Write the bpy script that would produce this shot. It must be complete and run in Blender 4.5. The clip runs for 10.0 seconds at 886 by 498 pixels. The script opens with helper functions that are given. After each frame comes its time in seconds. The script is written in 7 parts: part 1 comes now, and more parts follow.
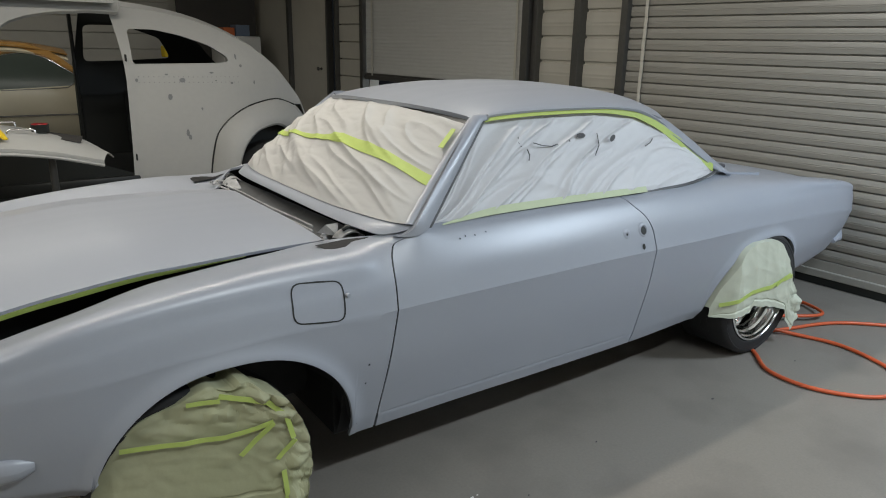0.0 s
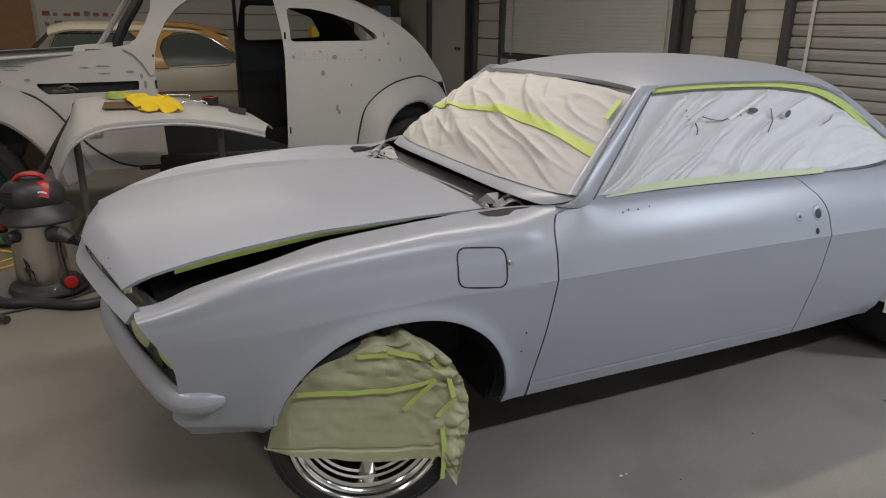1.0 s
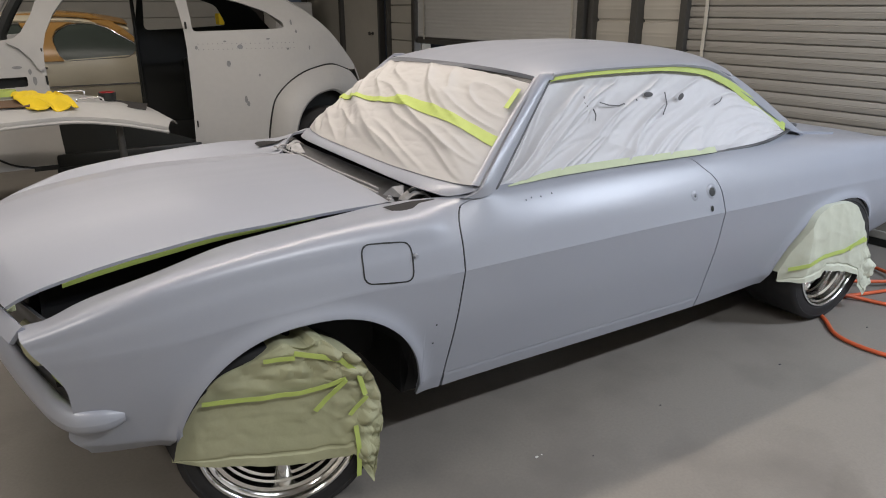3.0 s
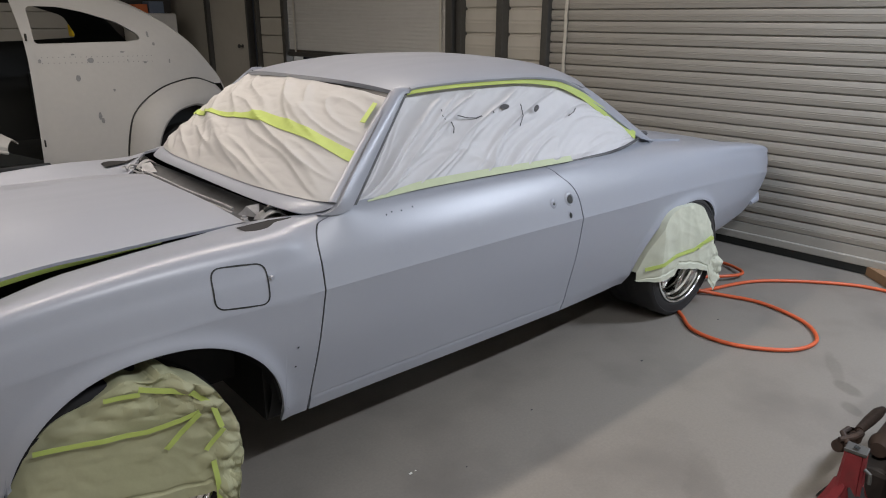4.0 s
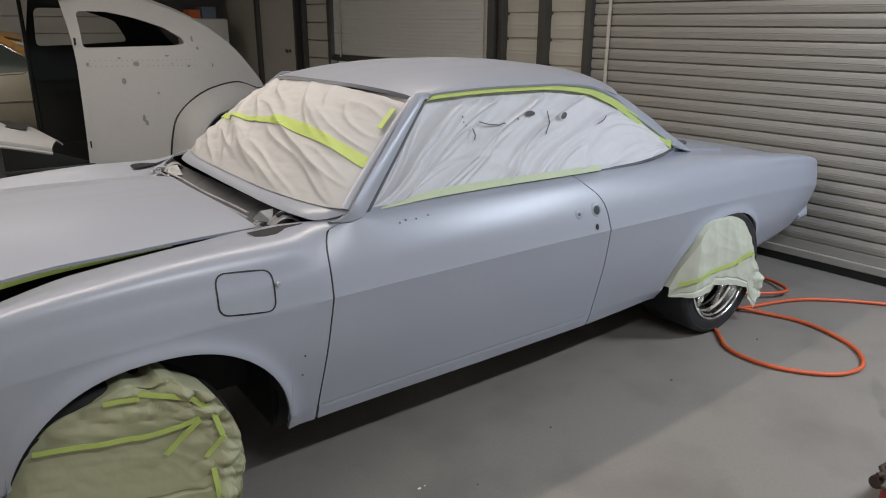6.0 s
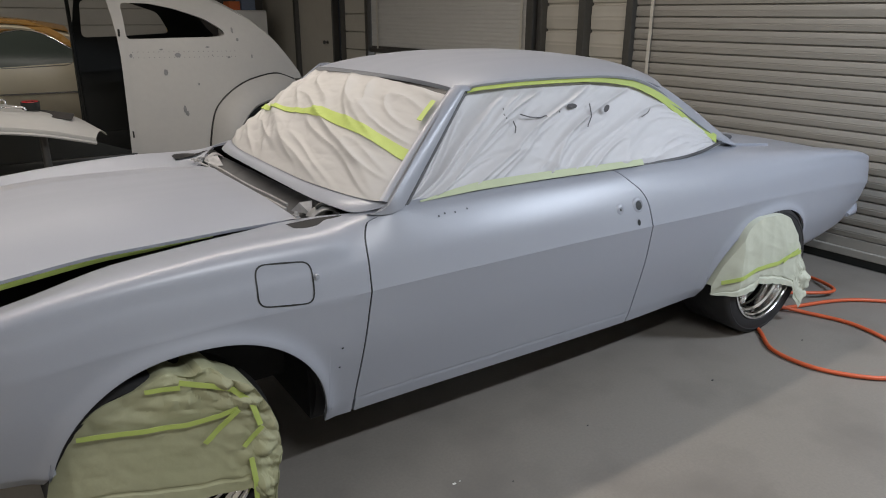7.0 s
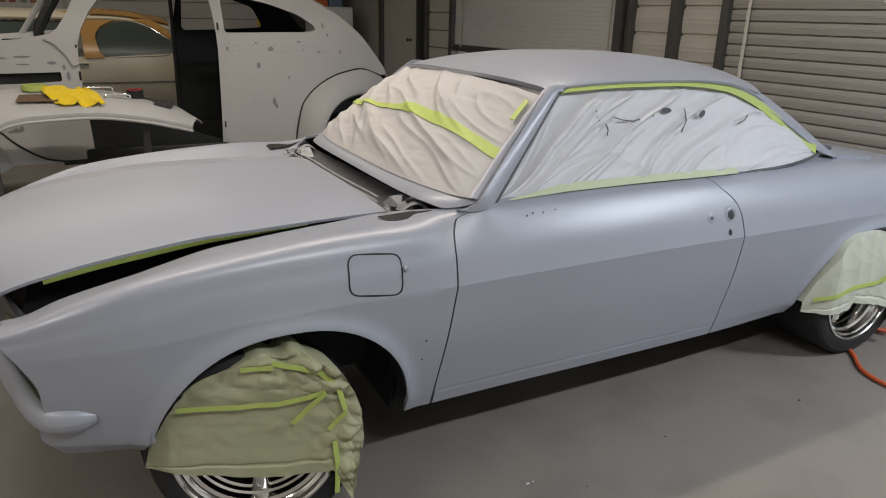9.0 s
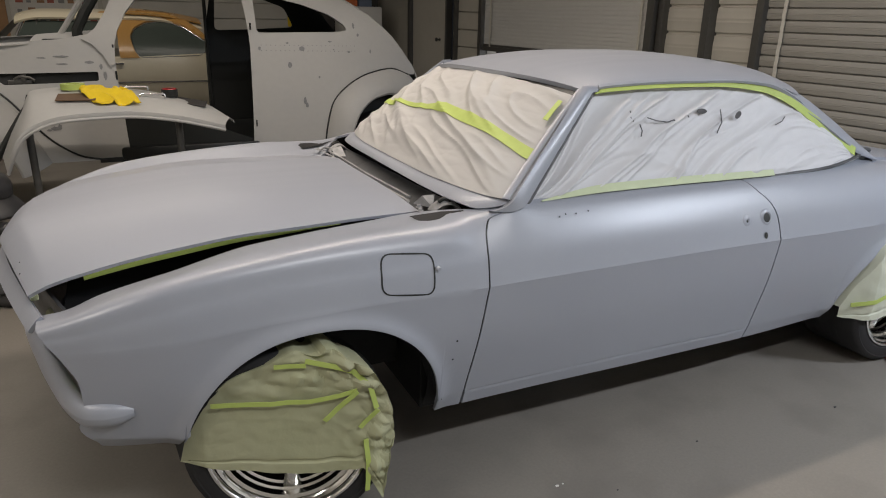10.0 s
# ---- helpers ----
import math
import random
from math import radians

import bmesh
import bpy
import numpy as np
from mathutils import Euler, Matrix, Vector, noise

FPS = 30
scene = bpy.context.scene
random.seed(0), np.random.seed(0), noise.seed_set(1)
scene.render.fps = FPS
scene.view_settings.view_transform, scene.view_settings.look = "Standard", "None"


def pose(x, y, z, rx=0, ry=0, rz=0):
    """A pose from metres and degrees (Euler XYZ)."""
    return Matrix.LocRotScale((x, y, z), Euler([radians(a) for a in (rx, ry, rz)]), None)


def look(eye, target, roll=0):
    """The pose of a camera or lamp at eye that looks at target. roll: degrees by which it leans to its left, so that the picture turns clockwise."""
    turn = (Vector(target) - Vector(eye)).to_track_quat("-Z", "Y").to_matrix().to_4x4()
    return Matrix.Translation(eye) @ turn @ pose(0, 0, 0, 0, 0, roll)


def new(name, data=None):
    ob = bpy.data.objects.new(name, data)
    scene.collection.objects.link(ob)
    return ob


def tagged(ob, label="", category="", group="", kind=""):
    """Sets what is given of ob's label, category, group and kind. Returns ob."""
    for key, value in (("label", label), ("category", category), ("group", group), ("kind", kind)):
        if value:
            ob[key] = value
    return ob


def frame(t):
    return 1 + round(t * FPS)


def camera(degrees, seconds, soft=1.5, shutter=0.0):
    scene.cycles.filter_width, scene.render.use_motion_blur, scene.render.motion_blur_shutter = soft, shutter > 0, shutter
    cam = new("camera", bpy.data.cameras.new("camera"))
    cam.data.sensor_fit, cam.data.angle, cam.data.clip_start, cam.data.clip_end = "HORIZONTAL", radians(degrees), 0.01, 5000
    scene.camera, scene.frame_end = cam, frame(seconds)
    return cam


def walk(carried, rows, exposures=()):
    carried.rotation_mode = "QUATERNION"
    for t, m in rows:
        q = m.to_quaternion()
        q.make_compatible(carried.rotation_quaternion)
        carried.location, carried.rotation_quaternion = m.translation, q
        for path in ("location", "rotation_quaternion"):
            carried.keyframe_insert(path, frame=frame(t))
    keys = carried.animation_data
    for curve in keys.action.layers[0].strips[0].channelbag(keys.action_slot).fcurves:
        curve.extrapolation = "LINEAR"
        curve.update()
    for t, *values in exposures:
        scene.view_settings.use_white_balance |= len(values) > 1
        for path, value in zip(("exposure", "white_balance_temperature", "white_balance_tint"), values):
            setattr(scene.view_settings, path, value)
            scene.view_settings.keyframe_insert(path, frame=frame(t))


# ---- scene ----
cam = camera(66.17, 10.0, soft=1.0)
PATH = [
    (0, (-0.386, -2.516, 1.508), (0.726, -0.958, 0.928), 1.16),
    (0.5, (-0.466, -2.513, 1.492), (0.559, -0.912, 0.872), 1.64),
    (1, (-0.517, -2.467, 1.461), (0.289, -0.749, 0.832), 0.70),
    (1.5, (-0.553, -2.482, 1.480), (0.206, -0.759, 0.806), 1.13),
    (2, (-0.547, -2.484, 1.484), (0.251, -0.785, 0.794), 1.37),
    (2.2, (-0.526, -2.480, 1.482), (0.280, -0.787, 0.788), 0.96),
    (3.3, (-0.408, -2.496, 1.494), (0.678, -0.951, 0.837), -0.28),
    (3.5, (-0.382, -2.503, 1.494), (0.774, -1.004, 0.847), -0.26),
    (4, (-0.343, -2.517, 1.495), (0.901, -1.088, 0.853), 0.30),
    (4.5, (-0.290, -2.548, 1.503), (1.006, -1.160, 0.874), 0.57),
    (5, (-0.244, -2.562, 1.507), (1.022, -1.136, 0.902), 0.56),
    (5.5, (-0.215, -2.555, 1.498), (0.980, -1.072, 0.888), 0.42),
    (7, (-0.217, -2.508, 1.488), (0.836, -0.937, 0.838), 0.27),
    (7.5, (-0.235, -2.501, 1.486), (0.770, -0.902, 0.827), 0.35),
    (8, (-0.252, -2.493, 1.484), (0.694, -0.863, 0.815), 0.96),
    (8.5, (-0.275, -2.494, 1.486), (0.635, -0.840, 0.826), 1.09),
    (9, (-0.282, -2.490, 1.486), (0.603, -0.820, 0.832), 1.37),
    (9.5, (-0.285, -2.483, 1.483), (0.569, -0.798, 0.825), 0.68),
    (10, (-0.302, -2.481, 1.488), (0.517, -0.779, 0.831), 1.24),
]
walk(cam, [(t, look(eye, target, roll)) for t, eye, target, roll in PATH], [(0.0, -0.03, 6300, 6), (0.5, -0.05, 6400, 10), (1.0, -0.05, 6550, 12), (1.4, 0.2, 6600, 13), (2.2, 0.22, 6550, 13), (3.4, 0.14, 6500, 14), (4.0, 0.04, 6500, 14), (6.0, 0.0, 6450, 13), (8.0, -0.03, 6500, 12), (10.0, 0.0, 6700, 13)])

from mathutils.geometry import delaunay_2d_cdt

# ---- world and light ----
world = bpy.data.worlds.new("world")
scene.world = world
world.use_nodes = True
world.node_tree.nodes["Background"].inputs[0].default_value = (0.55, 0.6, 0.7, 1)
world.node_tree.nodes["Background"].inputs[1].default_value = 0.01


def area_lamp(name, x, y, z, sx, sy, watts, colour, rx=0, ry=0, rz=0):
    data = bpy.data.lights.new(name, "AREA")
    data.shape, data.size, data.size_y = "RECTANGLE", sx, sy
    data.energy, data.color = watts, colour
    ob = new(name, data)
    ob.matrix_world = pose(x, y, z, rx, ry, rz)
    return ob


WARM, COOL = (1.0, 0.90, 0.785), (0.76, 0.86, 1.0)
area_lamp("unseen_overhead_lamp", 0.55, 0.47, 3.25, 3.5, 0.06, 73, WARM)
# unseen lamp, added to light the two cars behind
area_lamp("unseen_overhead_lamp", -1.2, 4.55, 3.25, 4.2, 0.10, 38, (1.0, 0.94, 0.85))
area_lamp("unseen_overhead_lamp", 3.75, -2.75, 2.72, 0.9, 0.10, 98, COOL)
area_lamp("unseen_overhead_lamp", 0.9, -3.25, 3.25, 1.6, 0.08, 66, (0.92, 0.96, 1.0))
# unseen fill lamp, added to brighten the floor ahead of the nose
area_lamp("unseen_overhead_lamp", -2.9, -1.4, 3.25, 0.10, 1.8, 60, (1.0, 0.95, 0.89))



# ---- materials ----
def material(name, base, rough=0.5, metal=0.0, vary=0.06, grain=40.0, bump=0.02, bump_scale=180.0, stain=None, stain_amount=0.0, stain_scale=2.0, spec=0.5, coat=0.0):
    m = bpy.data.materials.new(name)
    m.use_nodes = True
    nt = m.node_tree
    b = nt.nodes["Principled BSDF"]
    co = nt.nodes.new("ShaderNodeTexCoord")
    n1 = nt.nodes.new("ShaderNodeTexNoise")
    n1.inputs["Scale"].default_value, n1.inputs["Detail"].default_value = grain, 4
    n2 = nt.nodes.new("ShaderNodeTexNoise")
    n2.inputs["Scale"].default_value, n2.inputs["Detail"].default_value = stain_scale, 5
    nt.links.new(co.outputs["Object"], n1.inputs["Vector"])
    nt.links.new(co.outputs["Object"], n2.inputs["Vector"])
    ramp = nt.nodes.new("ShaderNodeMapRange")
    ramp.inputs["To Min"].default_value, ramp.inputs["To Max"].default_value = 1 - vary, 1 + vary
    nt.links.new(n1.outputs["Fac"], ramp.inputs["Value"])
    mul = nt.nodes.new("ShaderNodeVectorMath")
    mul.operation = "SCALE"
    mul.inputs[0].default_value = base
    nt.links.new(ramp.outputs["Result"], mul.inputs["Scale"])
    mix = nt.nodes.new("ShaderNodeMix")
    mix.data_type = "RGBA"
    r2 = nt.nodes.new("ShaderNodeMapRange")
    r2.inputs["From Min"].default_value, r2.inputs["From Max"].default_value = 0.5, 0.72
    r2.inputs["To Max"].default_value = stain_amount
    nt.links.new(n2.outputs["Fac"], r2.inputs["Value"])
    nt.links.new(r2.outputs["Result"], mix.inputs["Factor"])
    nt.links.new(mul.outputs["Vector"], mix.inputs["A"])
    mix.inputs["B"].default_value = (*(stain or base), 1)
    nt.links.new(mix.outputs["Result"], b.inputs["Base Color"])
    rr = nt.nodes.new("ShaderNodeMapRange")
    rr.inputs["To Min"].default_value, rr.inputs["To Max"].default_value = max(0.02, rough - 0.06), min(1, rough + 0.06)
    nt.links.new(n2.outputs["Fac"], rr.inputs["Value"])
    nt.links.new(rr.outputs["Result"], b.inputs["Roughness"])
    b.inputs["Metallic"].default_value = metal
    b.inputs["Specular IOR Level"].default_value = spec
    b.inputs["Coat Weight"].default_value = coat
    if bump:
        n3 = nt.nodes.new("ShaderNodeTexNoise")
        n3.inputs["Scale"].default_value, n3.inputs["Detail"].default_value = bump_scale, 3
        nt.links.new(co.outputs["Object"], n3.inputs["Vector"])
        bp = nt.nodes.new("ShaderNodeBump")
        bp.inputs["Strength"].default_value, bp.inputs["Distance"].default_value = bump, 0.01
        nt.links.new(n3.outputs["Fac"], bp.inputs["Height"])
        nt.links.new(bp.outputs["Normal"], b.inputs["Normal"])
    return m


PRIMER = material("blue_grey_primer", (0.315, 0.335, 0.382), 0.3, 0.0, 0.03, 260, 0.015, 900, (0.33, 0.35, 0.395), 0.7, 2.2, 0.8)


def spray_bands(m, low, high):
    """Sheen that changes in long overlapping spray passes."""
    nt = m.node_tree
    co, mp, n = nt.nodes.new("ShaderNodeTexCoord"), nt.nodes.new("ShaderNodeMapping"), nt.nodes.new("ShaderNodeTexNoise")
    mp.inputs["Scale"].default_value = (0.7, 8.0, 4.0)
    n.inputs["Scale"].default_value, n.inputs["Detail"].default_value = 1.6, 1
    r = nt.nodes.new("ShaderNodeMapRange")
    r.inputs["From Min"].default_value, r.inputs["From Max"].default_value = 0.1, 0.9
    r.inputs["To Min"].default_value, r.inputs["To Max"].default_value = low, high
    nt.links.new(co.outputs["Object"], mp.inputs["Vector"])
    nt.links.new(mp.outputs["Vector"], n.inputs["Vector"])
    nt.links.new(n.outputs["Fac"], r.inputs["Value"])
    nt.links.new(r.outputs["Result"], nt.nodes["Principled BSDF"].inputs["Roughness"])


def blotch(m, x, y, a, b, rot, amount):
    """A soft-edged stain of its own shape on the floor, ragged by noise."""
    nt = m.node_tree
    bsdf = nt.nodes["Principled BSDF"]
    src = bsdf.inputs["Base Color"].links[0].from_socket
    co, mp, nz, add = (nt.nodes.new("ShaderNode" + n) for n in ("TexCoord", "Mapping", "TexNoise", "VectorMath"))
    nz.inputs["Scale"].default_value = 18
    mp.vector_type = "TEXTURE"
    mp.inputs["Location"].default_value, mp.inputs["Rotation"].default_value, mp.inputs["Scale"].default_value = (x, y, 0), (0, 0, radians(rot)), (a, b, 1)
    add.operation = "MULTIPLY_ADD"
    add.inputs[1].default_value = (0.9, 0.9, 0)
    ln, mr, mix = nt.nodes.new("ShaderNodeVectorMath"), nt.nodes.new("ShaderNodeMapRange"), nt.nodes.new("ShaderNodeMix")
    ln.operation, mix.data_type, mix.blend_type = "LENGTH", "RGBA", "MULTIPLY"
    mr.inputs["From Min"].default_value, mr.inputs["From Max"].default_value = 1.6, 1.1
    mr.inputs["To Min"].default_value, mr.inputs["To Max"].default_value = 0.0, amount
    mix.inputs["B"].default_value = (0.45, 0.43, 0.40, 1)
    nt.links.new(co.outputs["Object"], mp.inputs["Vector"])
    nt.links.new(co.outputs["Object"], nz.inputs["Vector"])
    nt.links.new(nz.outputs["Color"], add.inputs[0])
    nt.links.new(mp.outputs["Vector"], add.inputs[2])
    nt.links.new(add.outputs["Vector"], ln.inputs[0])
    nt.links.new(ln.outputs["Value"], mr.inputs["Value"])
    nt.links.new(mr.outputs["Result"], mix.inputs["Factor"])
    nt.links.new(src, mix.inputs["A"])
    nt.links.new(mix.outputs["Result"], bsdf.inputs["Base Color"])


spray_bands(PRIMER, 0.29, 0.40)
# near-black inner metal; the shade of hollows and gaps is in its colour
SHADE_DARK = material("inner_metal_and_shade", (0.011, 0.011, 0.012), 0.75, 0.0, 0.3, 30, 0.05)
CONCRETE = material("sealed_concrete", (0.208, 0.191, 0.167), 0.48, 0.0, 0.12, 90, 0.05, 200, (0.155, 0.141, 0.124), 0.8, 2.4)
DOORPAINT = material("beige_door_paint", (0.325, 0.312, 0.278), 0.36, 0.0, 0.04, 12, 0.02, 60, (0.36, 0.34, 0.30), 0.35, 3.0)
WALLPAINT = material("wall_panel_paint", (0.52, 0.50, 0.44), 0.5, 0.0, 0.04, 12, 0.02, 60, (0.4, 0.38, 0.33), 0.35, 2.0)
PALEDOOR = material("pale_grey_door_paint", (0.60, 0.60, 0.575), 0.4, 0.0, 0.04, 12, 0.02, 60)
STEEL = material("dark_steel", (0.12, 0.118, 0.11), 0.45, 0.6, 0.15, 30, 0.03)
PAPER = material("masking_paper", (0.37, 0.37, 0.235), 0.75, 0.0, 0.05, 30, 0.05, 90, (0.36, 0.38, 0.22), 0.5, 3.0)
PALEPAPER = material("pale_masking_paper", (0.51, 0.53, 0.43), 0.7, 0.0, 0.05, 30, 0.05, 90)
PLASTIC = material("masking_film", (0.585, 0.585, 0.60), 0.5, 0.0, 0.03, 30, 0.03, 90)
CREAMPAPER = material("cream_masking_paper", (0.455, 0.45, 0.44), 0.75, 0.0, 0.03, 30, 0.03, 90)
GREENTAPE = material("green_masking_tape", (0.42, 0.52, 0.13), 0.6, 0.0, 0.06, 50, 0.03, 120)
PALETAPE = material("pale_green_tape", (0.50, 0.56, 0.36), 0.6, 0.0, 0.06, 50, 0.03, 120)
RUBBER = material("tyre_rubber", (0.014, 0.014, 0.015), 0.75, 0.0, 0.2, 60, 0.04, 120, (0.032, 0.03, 0.028), 0.5, 6.0)
ALLOY = material("polished_alloy", (0.88, 0.88, 0.87), 0.13, 1.0, 0.04, 60, 0.01, 200)
SANDED = material("sanded_light_primer", (0.46, 0.46, 0.445), 0.6, 0.0, 0.04, 30, 0.02, 300, (0.40, 0.41, 0.42), 0.45, 2.6)
# black parts; also stands in for shade in gaps and hollows
BLACK = material("black_paint_and_shade", (0.012, 0.014, 0.013), 0.45, 0.0, 0.1, 30, 0.02)
CREAM = material("cream_paint", (0.62, 0.56, 0.42), 0.25, 0.0, 0.03, 20, 0.0)
GOLD = material("gold_paint", (0.36, 0.20, 0.06), 0.28, 0.0, 0.05, 60, 0.0)
ORANGE = material("orange_hose_rubber", (0.56, 0.10, 0.032), 0.42, 0.0, 0.08, 40, 0.02)
WOOD = material("wood", (0.25, 0.15, 0.08), 0.65, 0.0, 0.2, 25, 0.06)
PLYWOOD = material("plywood", (0.36, 0.20, 0.09), 0.6, 0.0, 0.15, 9, 0.03)
RED = material("red_paint", (0.42, 0.018, 0.022), 0.35, 0.0, 0.1, 30, 0.02)
YELLOW = material("yellow_cloth", (0.80, 0.58, 0.02), 0.85, 0.0, 0.08, 60, 0.15, 300)
GREYPLASTIC = material("black_plastic", (0.03, 0.03, 0.032), 0.45, 0.0, 0.1, 40, 0.02)
STAINLESS = material("stainless_steel", (0.60, 0.58, 0.54), 0.3, 1.0, 0.05, 40, 0.01)
CHROME = material("chrome", (0.7, 0.7, 0.7), 0.2, 1.0, 0.02, 30, 0.0)
WHITE = material("white_paint", (0.72, 0.71, 0.68), 0.5, 0.0, 0.03, 20, 0.01)
SHEET = material("plastic_sheet", (0.62, 0.62, 0.62), 0.35, 0.0, 0.05, 10, 0.05, 30)
BROWN = material("brown_sandpaper", (0.14, 0.085, 0.05), 0.9, 0.0, 0.15, 300, 0.1, 900)
OLIVE = material("olive_canvas", (0.13, 0.125, 0.075), 0.8, 0.0, 0.2, 60, 0.1)
WHEELGREEN = material("dark_green_enamel", (0.012, 0.06, 0.038), 0.35, 0.0, 0.15, 30, 0.02)
DAYLIGHT = bpy.data.materials.new("daylight")
DAYLIGHT.use_nodes = True
DAYLIGHT.node_tree.nodes["Principled BSDF"].inputs["Emission Color"].default_value = (0.9, 0.95, 1, 1)
DAYLIGHT.node_tree.nodes["Principled BSDF"].inputs["Emission Strength"].default_value = 0.9


# ---- mesh helpers ----
def empty(name, label, category, group="", kind="", at=(0, 0, 0)):
    ob = tagged(new(name), label, category, group, kind)
    ob.location = at
    ob.empty_display_size = 0.1
    return ob


def link(name, bm, mat, parent=None, label="", smooth=True, sharp=32):
    me = bpy.data.meshes.new(name)
    bm.normal_update()
    bm.to_mesh(me)
    bm.free()
    for m in mat if isinstance(mat, (list, tuple)) else [mat]:
        me.materials.append(m)
    if smooth:
        me.shade_smooth()
        me.set_sharp_from_angle(angle=radians(sharp))
    ob = new(name, me)
    if parent:
        ob.parent = parent
        ob.matrix_parent_inverse = Matrix.Translation(-Vector(parent.location))
    return tagged(ob, label)


def part(name, bm, mat, parent, label="", smooth=True, sharp=32):
    return link(name, bm, mat, parent, label, smooth, sharp)


def grid_mesh(pts, bm=None, closed_u=False, flip=False):
    """pts[i][j] -> quads."""
    bm = bm or bmesh.new()
    vs = [[bm.verts.new(p) for p in row] for row in pts]
    n = len(vs)
    for i in range(n if closed_u else n - 1):
        a, b = vs[i], vs[(i + 1) % n]
        for j in range(len(a) - 1):
            q = (a[j], b[j], b[j + 1], a[j + 1])
            try:
                bm.faces.new(q[::-1] if flip else q)
            except ValueError:
                pass
    return bm


def box(bm, x0, x1, y0, y1, z0, z1, m=None, bevel=0.0):
    r = bmesh.ops.create_cube(bm, size=1)
    vs = r["verts"]
    for v in vs:
        v.co = Vector(((x0 + x1) / 2 + v.co.x * (x1 - x0), (y0 + y1) / 2 + v.co.y * (y1 - y0), (z0 + z1) / 2 + v.co.z * (z1 - z0)))
    if bevel:
        es = list({e for v in vs for e in v.link_edges})
        vs = list({v for f in bmesh.ops.bevel(bm, geom=es, offset=bevel, segments=2, affect="EDGES", profile=0.5)["faces"] for v in f.verts} | {v for v in vs if v.is_valid})
    if m is not None:
        bmesh.ops.transform(bm, matrix=m, verts=vs)
    return bm


def tube(bm, pts, r, seg=10, caps=True):
    """A round tube along points; r a number or a list."""
    pts = [Vector(p) for p in pts]
    rs = r if isinstance(r, (list, tuple)) else [r] * len(pts)
    rings, up = [], None
    for i, p in enumerate(pts):
        d = (pts[min(i + 1, len(pts) - 1)] - pts[max(i - 1, 0)]).normalized()
        if up is None:
            up = Vector((0, 0, 1)) if abs(d.z) < 0.9 else Vector((1, 0, 0))
        side = d.cross(up).normalized()
        up = side.cross(d).normalized()
        rings.append([bm.verts.new(p + rs[i] * (math.cos(2 * math.pi * k / seg) * side + math.sin(2 * math.pi * k / seg) * up)) for k in range(seg)])
    for a, b in zip(rings, rings[1:]):
        for k in range(seg):
            bm.faces.new((a[k], a[(k + 1) % seg], b[(k + 1) % seg], b[k]))
    if caps:
        bm.faces.new(rings[0][::-1])
        bm.faces.new(rings[-1])
    return bm


def lathe(bm, profile, axis="z", seg=40, m=None):
    """Profile of (radius, height) round an axis."""
    rings = []
    for r, h in profile:
        ring = []
        for k in range(seg):
            a = 2 * math.pi * k / seg
            p = Vector((r * math.cos(a), r * math.sin(a), h))
            if axis == "y":
                p = Vector((r * math.cos(a), -h, r * math.sin(a)))
            ring.append(bm.verts.new(m @ p if m else p))
        rings.append(ring)
    for a, b in zip(rings, rings[1:]):
        for k in range(seg):
            bm.faces.new((a[k], a[(k + 1) % seg], b[(k + 1) % seg], b[k]))
    return bm


def curve(keys):
    """A smooth curve through (x, value...) keys; tangents are limited, so it does not overshoot."""
    ks = np.array(keys, float)
    xs, ys = ks[:, 0], ks[:, 1:]
    h = np.diff(xs)[:, None]
    d = np.diff(ys, axis=0) / h
    t = np.zeros_like(ys)
    t[0], t[-1] = d[0], d[-1]
    same = d[:-1] * d[1:] > 0
    w1, w2 = 2 * h[1:] + h[:-1], h[1:] + 2 * h[:-1]
    with np.errstate(divide="ignore", invalid="ignore"):
        t[1:-1] = np.where(same, (w1 + w2) / (w1 / np.where(d[:-1] == 0, 1, d[:-1]) + w2 / np.where(d[1:] == 0, 1, d[1:])), 0)

    def at(x):
        x = min(max(x, xs[0]), xs[-1])
        i = min(max(int(np.searchsorted(xs, x)) - 1, 0), len(xs) - 2)
        hh = xs[i + 1] - xs[i]
        s = (x - xs[i]) / hh
        v = (2 * s**3 - 3 * s**2 + 1) * ys[i] + (s**3 - 2 * s**2 + s) * hh * t[i] + (-2 * s**3 + 3 * s**2) * ys[i + 1] + (s**3 - s**2) * hh * t[i + 1]
        return v if len(v) > 1 else float(v[0])

    return at


def solid(bm, t, sharp=None):
    """Gives an open sheet a thickness t behind its face, with square edges."""
    bm.normal_update()
    verts, faces = list(bm.verts), list(bm.faces)
    rim = [e for e in bm.edges if len(e.link_faces) == 1]
    back = {v: bm.verts.new(v.co - v.normal * t) for v in verts}
    for f in faces:
        bm.faces.new([back[v] for v in reversed(f.verts)])
    for e in rim:
        a, b = e.verts
        loop = next(l for l in e.link_faces[0].loops if l.edge == e)
        if loop.vert == a:
            a, b = b, a
        bm.faces.new((a, b, back[b], back[a]))
    return bm


def inside(p, poly):
    x, y = p
    hit = False
    for (x0, y0), (x1, y1) in zip(poly, poly[1:] + poly[:1]):
        if (y0 > y) != (y1 > y) and x < (x1 - x0) * (y - y0) / (y1 - y0) + x0:
            hit = not hit
    return hit


